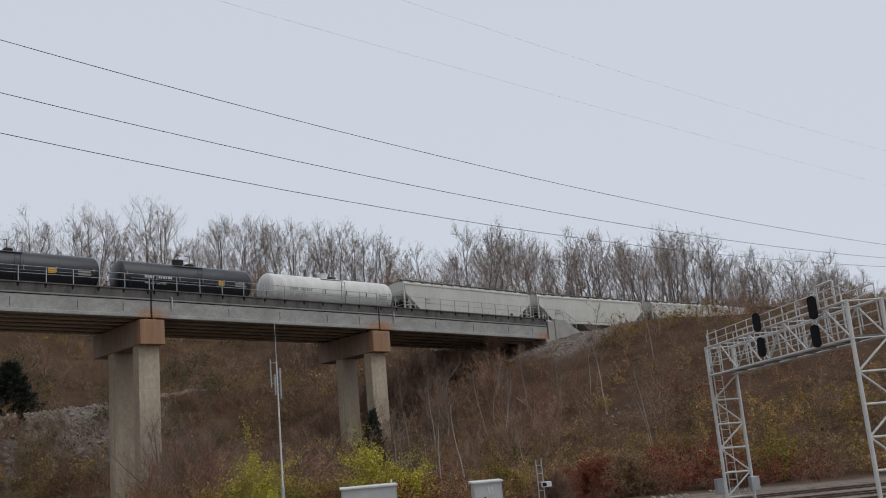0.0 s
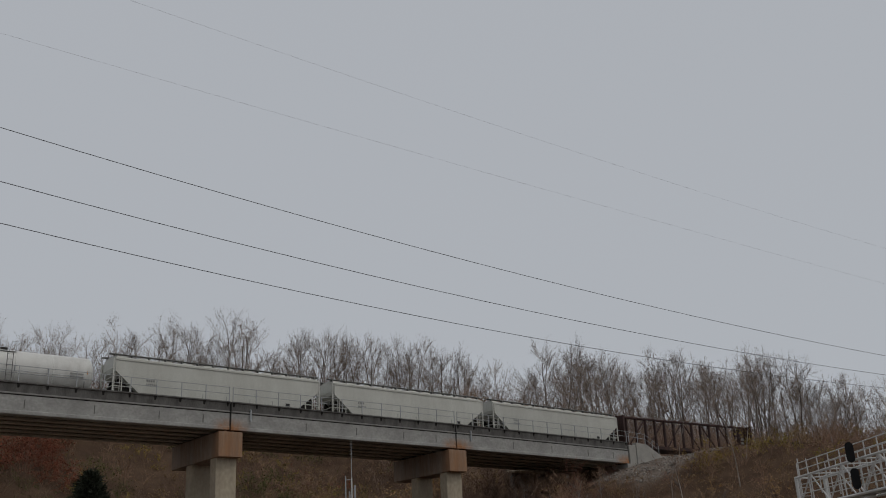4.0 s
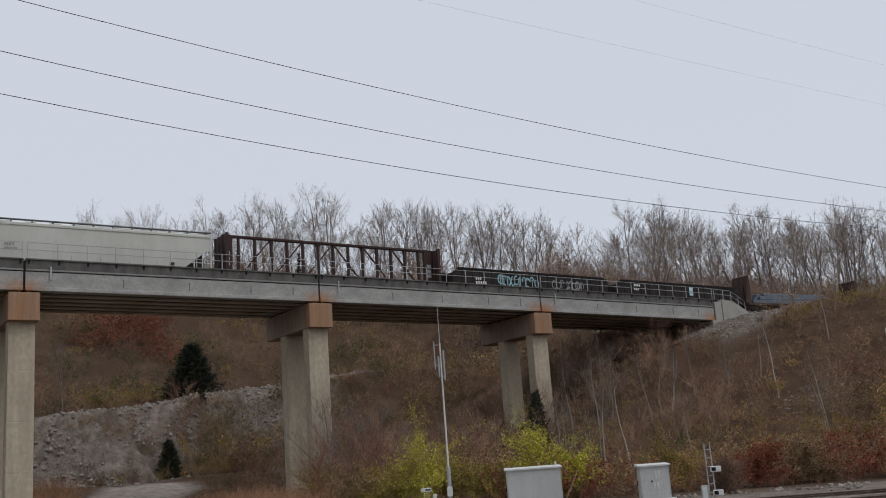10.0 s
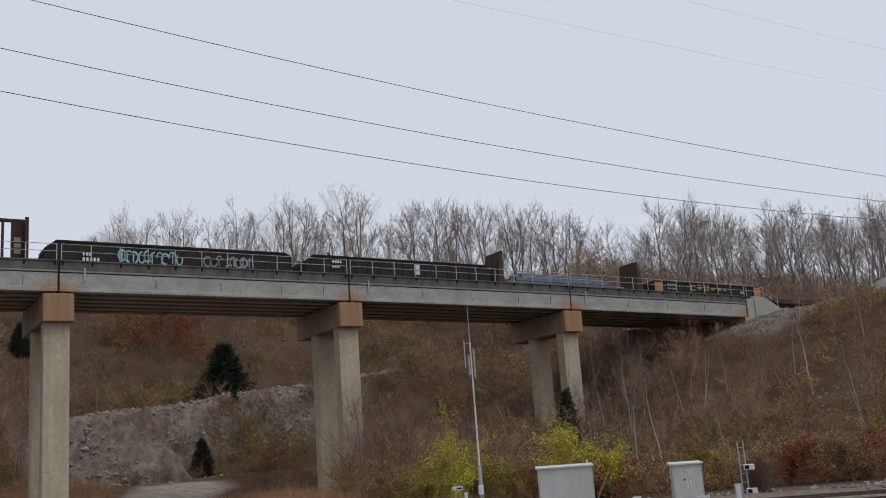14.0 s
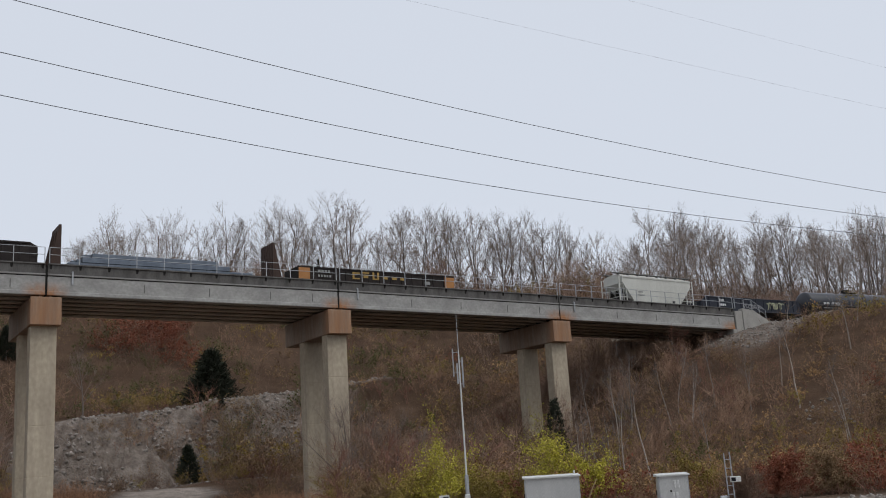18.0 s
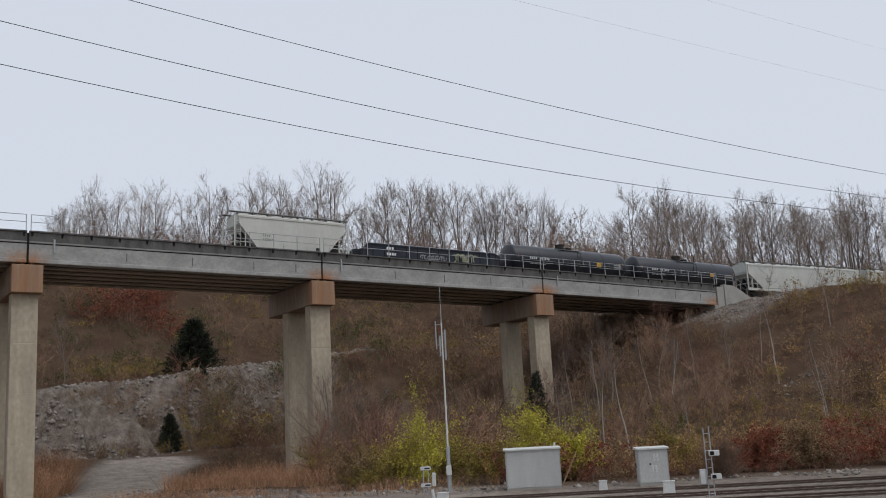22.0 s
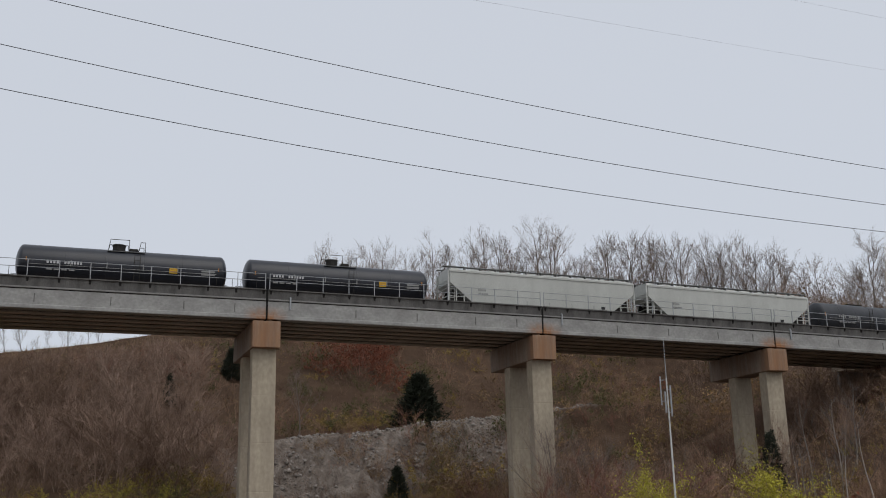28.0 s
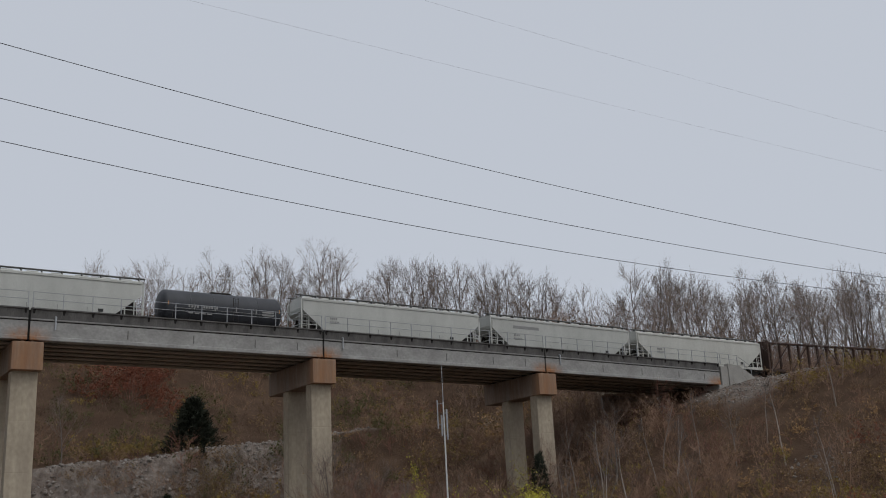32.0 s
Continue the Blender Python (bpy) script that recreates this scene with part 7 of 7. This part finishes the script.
def ladder_signal(x, y):
    s = thing("signal_ladder", "narrow galvanised ladder mast with small white lamps", "signal", "", at(x, y, TURN - 8))
    for dx in (-0.11, 0.11):
        bm = bmesh.new()
        tube(bm, (dx, 0, -0.2), (dx, 0, 3.0 if dx > 0 else 2.95), 0.024, n=6)
        part("upright", bm, GALV, s)
    for i in range(8):
        put("rung", "sig_rung", lambda bm: tube(bm, (-0.11, 0, 0), (0.11, 0, 0), 0.015, n=5), GALV, s, pose(0, 0, 0.4 + i * 0.33))
    for z in (1.95, 1.05):
        bm = bmesh.new()
        rbox(bm, 0.02, 0.42, -0.14, 0.02, z - 0.11, z + 0.11, 0.02)
        part("lamp_housing", bm, WHITEP, s)
        bm = bmesh.new()
        box(bm, 0.06, 0.22, -0.146, -0.14, z - 0.07, z + 0.07)
        part("lamp_lens", bm, LENS, s)
    bm = bmesh.new()
    rbox(bm, -0.42, -0.14, -0.12, 0.12, 0.75, 1.35, 0.03)
    part("case", bm, GALV, s)
    bm = bmesh.new()
    box(bm, -0.38, -0.2, -0.126, -0.12, 0.8, 1.3)
    part("case_door", bm, WHITEP, s)


ladder_signal(30.42, 27.95)


def colour_light(name_parent, z, y=-0.15, lit=True, back=False):
    """A long black oval signal backing with three hooded lamps, the lowest lit red."""
    bm = bmesh.new()
    w, h = 0.34, 0.66
    prof = []
    for i in range(24):
        a = 2 * math.pi * i / 24
        prof.append((w * math.cos(a), (h - w) * (1 if math.sin(a) >= 0 else -1) + w * math.sin(a)))
    e = [[bm.verts.new((px, y + d, z + pz)) for px, pz in prof] for d in (0.0, 0.04)]
    for i in range(24):
        j = (i + 1) % 24
        bm.faces.new((e[0][i], e[0][j], e[1][j], e[1][i]))
    bm.faces.new(e[0][::-1])
    bm.faces.new(e[1])
    bmesh.ops.recalc_face_normals(bm, faces=bm.faces[:])
    head = part("signal_head", bm, BLACKP, name_parent, "black oval three-lamp signal head")
    for k, dz in enumerate((0.38, 0.0, -0.38)):
        bm = bmesh.new()
        n = 14
        ring = []
        for yy in (y, y - 0.26):
            ring.append([bm.verts.new((0.14 * math.cos(math.pi * (0.0 + i / n)), yy, z + dz + 0.14 * math.sin(math.pi * i / n))) for i in range(n + 1)])
        for i in range(n):
            bm.faces.new((ring[0][i], ring[0][i + 1], ring[1][i + 1], ring[1][i]))
        part("hood", bm, BLACKP, head)
        bm = bmesh.new()
        tube(bm, (0, y - 0.03, z + dz), (0, y - 0.012, z + dz), 0.1 if k < 2 else 0.068, n=16)
        part("lens", bm, LAMP if lit and k == 2 else LENS, head, "glowing red lamp" if lit and k == 2 else "")
    bm = bmesh.new()
    rbox(bm, -0.13, 0.13, y + 0.04, y + 0.3, z - 0.5, z + 0.5, 0.03)
    part("lamp_case", bm, BLACKP, head)
    return head


def pier_signal(x, y):
    s = thing("colour_light_signal", "tall lineside mast with two black signal heads glowing red", "signal", "", pose(x, y, land1(x, y), 0, 0, -math.degrees(math.atan2(x, y)) - 2))
    bm = bmesh.new()
    tube(bm, (-0.12, 0, -0.2), (-0.12, 0, 6.75), 0.07, n=10)
    part("mast", bm, DULLP, s)
    for z in (6.33, 3.93):
        colour_light(s, z)
        bm = bmesh.new()
        tube(bm, (-0.12, 0, z - 0.85), (0.3, -0.05, z - 0.82), 0.04, n=6)
        rbox(bm, -0.05, 0.2, -0.12, 0.08, z - 0.78, z - 0.66, 0.02)
        tube(bm, (0.1, -0.05, z - 0.9), (0.1, -0.05, z - 0.66), 0.05, n=8)
        part("bracket", bm, ALU, s)
        # ladder cage with platform
        for dx in (-0.88, -0.68, -0.48):
            for yy in (-0.05, 0.55):
                put("cage_upright", "cage_upright", lambda bm: tube(bm, (0, 0, -1.1), (0, 0, 0.35), 0.016, n=5), DULL, s, pose(dx, yy, z))
        for zz in (z - 1.1, z - 0.55, z - 0.1, z + 0.35):
            for yy in (-0.05, 0.55):
                put("cage_rail", "cage_rail", lambda bm: tube(bm, (-0.88, 0, 0), (-0.48, 0, 0), 0.016, n=5), DULL, s, pose(0, yy, zz))
            put("cage_end_rail", "cage_end_rail", lambda bm: tube(bm, (-0.88, -0.05, 0), (-0.88, 0.55, 0), 0.016, n=5), DULL, s, pose(0, 0, zz))
        bm = bmesh.new()
        box(bm, -0.9, -0.1, -0.1, 0.6, z - 1.16, z - 1.12)
        part("platform", bm, DULL, s)
    for dx in (-0.92, -0.58):
        bm = bmesh.new()
        tube(bm, (dx - 0.1, 0.1, -0.1), (dx, 0.1, 5.3), 0.022, n=5)
        part("ladder_rail", bm, DULL, s)
    for i in range(15):
        f = (i + 0.5) / 15
        put("ladder_rung", "pier_rung", lambda bm: tube(bm, (-0.17, 0, 0), (0.17, 0, 0), 0.014, n=5), DULL, s, pose(-0.75 - 0.1 * (1 - f), 0.1, 5.2 * f))


pier_signal(-5.3, 39.6)


def sign_post(x, y):
    s = thing("sign_post", "small white number sign on a rusty steel post", "sign", "", pose(x, y, land1(x, y), 0, 0, -7))
    bm = bmesh.new()
    box(bm, -0.035, 0.035, -0.02, 0.02, -0.2, 2.2)
    part("post", bm, RUSTP, s)
    bm = bmesh.new()
    rbox(bm, -0.2, 0.2, -0.045, -0.022, 2.12, 2.42, 0.008)
    part("sign_plate", bm, WHITEP, s)
    for dx in (-0.09, 0.03):
        bm = bmesh.new()
        box(bm, dx, dx + 0.07, -0.052, -0.046, 2.18, 2.36)
        part("digit_bar", bm, BLACKLET, s)


sign_post(5.6, 47.9)


def gantry():
    """Signal bridge over the tracks: two lattice legs, a box truss with a railed walkway and black signal heads."""
    d = Vector((-0.576, -0.818, 0))
    g = thing("signal_gantry", "white-grey lattice signal bridge with walkway and black signal heads", "signal gantry", "", Matrix.Translation((40.9, 26.2, -0.3)) @ Matrix.Rotation(math.atan2(d.y, d.x), 4, "Z"))
    # local x runs along the beam towards the camera side, local y along the tracks
    span, dep, z0, z1 = 12.9, 1.3, 6.05, 7.35
    for x in (0.0, span):
        for y in (0.0, dep):
            bm = bmesh.new()
            tube(bm, (x, y, -0.2), (x, y, z1), 0.08, n=10)
            part("leg", bm, ALU, g)
        zs = [0.5 + i * 1.1 for i in range(6)]
        for i, z in enumerate(zs[:-1]):
            bm = bmesh.new()
            tube(bm, (x, 0, z), (x, dep, z), 0.045, n=6)
            part("leg_strut", bm, ALU, g)
            bm = bmesh.new()
            a, b = ((0, dep) if i % 2 == 0 else (dep, 0))
            tube(bm, (x, a, z), (x, b, zs[i + 1]), 0.04, n=6)
            part("leg_brace", bm, ALU, g)
        for y in (0.0, dep):
            bm = bmesh.new()
            rbox(bm, x - 0.25, x + 0.25, y - 0.25, y + 0.25, -0.25, 0.15, 0.03)
            part("footing", bm, CONC, g)
    for y in (0.0, dep):
        for z in (z0, z1):
            bm = bmesh.new()
            tube(bm, (-0.1, y, z), (span + 0.1, y, z), 0.052, n=8)
            part("chord", bm, ALU, g)
        n = 8
        for i in range(n):
            xa, xb = span * i / n, span * (i + 1) / n
            bm = bmesh.new()
            tube(bm, (xa, y, z1 if i % 2 else z0), (xb, y, z0 if i % 2 else z1), 0.035, n=6)
            part("diagonal", bm, ALU, g)
            bm = bmesh.new()
            tube(bm, (xb, y, z0), (xb, y, z1), 0.03, n=6)
            part("truss_post", bm, ALU, g)
    for i in range(9):
        x = span * i / 8
        for z in (z0, z1):
            put("cross_strut", "gantry_strut", lambda bm: tube(bm, (0, 0, 0), (0, dep, 0), 0.03, n=6), ALU, g, pose(x, 0, z))
    bm = bmesh.new()
    box(bm, 0.0, span, 0.12, dep - 0.12, z0 + 0.05, z0 + 0.09)
    part("walkway", bm, HOPTOP, g, "grated steel walkway")
    for y in (0.0, dep):
        for k in range(12):
            put("rail_post", "gantry_post", lambda bm: tube(bm, (0, 0, -0.9), (0, 0, 0.6), 0.025, n=5), ALU, g, pose(0.3 + k * (span - 0.6) / 11, y, z1))
        for dz in (-0.75, -0.35, 0.3, 0.6):
            bm = bmesh.new()
            tube(bm, (0.3, y, z1 + dz), (span - 0.3, y, z1 + dz), 0.022, n=5)
            part("hand_rail", bm, ALU, g)
    bm = bmesh.new()
    pts = [(11.0, 0, z1), (11.0, 0, z1 + 0.85), (12.2, 0, z1 + 0.85), (12.2, 0, z1)]
    for a, b in zip(pts[:-1], pts[1:]):
        tube(bm, a, b, 0.045, n=6)
    part("service_frame", bm, ALU, g)
    # ladders at the far leg
    for dx in (0.35, 0.75):
        bm = bmesh.new()
        tube(bm, (-0.4, dx, 0.2), (-0.4, dx, z1 + 0.9), 0.025, n=5)
        part("ladder_rail", bm, ALU, g)
    for i in range(19):
        put("ladder_rung", "gantry_rung", lambda bm: tube(bm, (-0.4, 0.35, 0), (-0.4, 0.75, 0), 0.015, n=5), ALU, g, pose(0, 0, 0.5 + i * 0.38))
    # signal heads seen from behind: black plates standing and hanging
    for x, z, h in ((6.5, 7.6, 0.78), (6.6, 6.58, 0.8), (11.2, 7.42, 0.86), (11.1, 6.4, 0.84)):
        bm = bmesh.new()
        e = [[bm.verts.new((0.16 * math.cos(a), dy, (h / 2 - 0.16) * (1 if math.sin(a) >= 0 else -1) + 0.16 * math.sin(a))) for a in [math.pi * (i + 0.5) / 12 for i in range(24)]] for dy in (-0.03, 0.03)]
        for i in range(24):
            k = (i + 1) % 24
            bm.faces.new((e[0][i], e[0][k], e[1][k], e[1][i]))
        bm.faces.new(e[0][::-1])
        bm.faces.new(e[1])
        hd = part("signal_head", bm, BLACKP, g, "black oval signal backing", pose(x, -0.35, z, 0, 0, 90 - 25))
        bm = bmesh.new()
        rbox(bm, -0.14, 0.14, 0.035, 0.2, -h / 2 + 0.12, h / 2 - 0.12, 0.02)
        part("lamp_case", bm, BLACKP, hd)
    for x, y in ((-0.15, 0.0), (0.1, dep)):
        bm = bmesh.new()
        rbox(bm, x - 0.45 if y == 0 else x + 0.12, x - 0.1 if y == 0 else x + 0.5, y - 0.3, y + 0.1, 0.7, 1.35, 0.02)
        part("case", bm, GALV, g, "grey control case")


gantry()


# ---- overhead lines ----
def line_z(c, x):
    """Height of a hanging cable at x; beyond its known reach it goes on with the same gentle sag."""
    k = min(max(x, -30.0), 108.0)
    u = (k - 40) / 60
    z = (((c[0] * u + c[1]) * u + c[2]) * u + c[3]) * u + c[4]
    slope = (((4 * c[0] * u + 3 * c[1]) * u + 2 * c[2]) * u + c[3]) / 60
    return z + slope * (x - k) + 0.0007 * (x - k) ** 2


def cable(name, y, height, radius, material, label):
    bm = bmesh.new()
    rings = []
    for i in range(110):
        x = -150 + 4.2 * i
        z = height(x)
        rings.append([bm.verts.new((x, y + radius * math.cos(a), z + radius * math.sin(a))) for a in (0.5, 1.76, 3.0, 4.27, 5.5)])
    for a, b in zip(rings[:-1], rings[1:]):
        for i in range(5):
            bm.faces.new((a[i], a[(i + 1) % 5], b[(i + 1) % 5], b[i]))
    me = bpy.data.meshes.new(name)
    bm.to_mesh(me)
    bm.free()
    me.materials.append(material)
    tagged(new(name, me), label, "cable", "overhead cables")


for c in ((0.0583, -0.4804, 2.3463, -2.5097, 22.4835), (0.1531, -0.592, 2.5227, -1.8957, 20.0682), (-0.0448, -0.4877, 2.8491, -1.384, 18.2708)):
    cable("overhead_cable", 45, lambda x, c=c: line_z(c, x), 0.018, WIRE, "thin dark sagging overhead cable above the yard")
cable("ground_wire", 45, lambda x: 29.0 + 0.0001 * (x - 60) ** 2, 0.005, FAINT, "hair-thin grey overhead wire")
cable("ground_wire", 45, lambda x: 32.7 + 0.0003 * (x - 62) ** 2, 0.005, FAINT, "hair-thin grey overhead wire")


# ---- far poles and towers on the left ----
def utility_pole(x, y, top, arm=True, material=None):
    g = land1(x, y)
    p = thing("utility_pole", "weathered wooden utility pole on the far hillside", "pole", "utility poles", pose(x, y, g))
    bm = bmesh.new()
    tube(bm, (0, 0, -0.3), (0, 0, top - g), 0.17, 0.11, 8)
    part("pole", bm, WOODP, p)
    if arm:
        bm = bmesh.new()
        box(bm, -1.3, 1.3, -0.08, 0.08, top - g - 3.8, top - g - 3.6)
        part("cross_arm", bm, WOODP, p)


utility_pole(-73.5, 124, 15.3, False)
utility_pole(-67.3, 124, 17.4)
utility_pole(-70.6, 124.4, 10.7, False)


def lattice_tower(x, y, top, base_w, label):
    g = land1(x, y)
    h = top - g
    t = thing("lattice_tower", label, "tower", "", pose(x, y, g))
    def w(f):
        return base_w / 2 * (1 - 0.82 * f)
    for sx, sy in ((-1, -1), (1, -1), (1, 1), (-1, 1)):
        bm = bmesh.new()
        tube(bm, (sx * w(0), sy * w(0), -0.3), (sx * w(1), sy * w(1), h), 0.09, 0.06, 5)
        part("leg", bm, GALV, t)
    n = 8
    for i in range(n):
        a, b = i / n, (i + 1) / n
        bm = bmesh.new()
        for sx, sy, tx, ty in ((-1, -1, 1, -1), (1, -1, 1, 1), (1, 1, -1, 1), (-1, 1, -1, -1)):
            tube(bm, (sx * w(a), sy * w(a), a * h), (tx * w(b), ty * w(b), b * h), 0.045, n=4)
            tube(bm, (tx * w(a), ty * w(a), a * h), (sx * w(b), sy * w(b), b * h), 0.045, n=4)
            tube(bm, (sx * w(b), sy * w(b), b * h), (tx * w(b), ty * w(b), b * h), 0.04, n=4)
        part("lattice_bay", bm, GALV, t)
    return t


lattice_tower(-124, 219, 40, 3.5, "slim grey lattice tower beyond the viaduct")
lattice_tower(-91, 302, 62, 11.0, "pale grey lattice transmission tower on the far ridge")


def guyed_mast(x, y, top):
    g = land1(x, y)
    t = thing("radio_tower", "very thin tall guyed radio mast in the distance", "mast", "", pose(x, y, g))
    bm = bmesh.new()
    for k in range(3):
        a = 2.1 * k
        tube(bm, (0.5 * math.cos(a), 0.5 * math.sin(a), -0.5), (0.5 * math.cos(a), 0.5 * math.sin(a), (top - g) * 0.7), 0.12, n=4)
    part("lattice_shaft", bm, GALV, t)
    bm = bmesh.new()
    tube(bm, (0, 0, (top - g) * 0.7 - 2), (0, 0, top - g), 0.14, 0.06, 5)
    part("antenna", bm, GALV, t)


guyed_mast(-226.8, 400, 126)

# light post standing on the viaduct beyond the track
lpost = thing("light_post", "thin grey post at the far edge of the viaduct", "post", "", pose(-35.2, 86.9, deck_z(-35) + 0.3))
bm = bmesh.new()
tube(bm, (0, 0, -0.4), (0, 0, 4.7), 0.05, n=6)
part("pole", bm, GALV, lpost)
bm = bmesh.new()
rbox(bm, -0.09, 0.09, -0.09, 0.09, 4.7, 5.0, 0.02)
part("lamp_head", bm, GALV, lpost)


# old concrete seat standing behind the last span
seat = thing("concrete_seat", "pale old concrete bridge seat behind the last span", "retaining wall", "", pose(88.4, 92.5, 17.15))
bm = bmesh.new()
rbox(bm, -3.6, 3.6, -0.3, 2.4, 0.0, 0.6, 0.05)
part("seat_slab", bm, COLUMN, seat)
# wall given the dark slab colour to look like a shaded recess
bm = bmesh.new()
box(bm, -3.2, 3.2, 1.6, 2.3, land1(85.6, 92.5) - 18.5, 0.0)
part("seat_wall", bm, SLAB, seat)


motions()
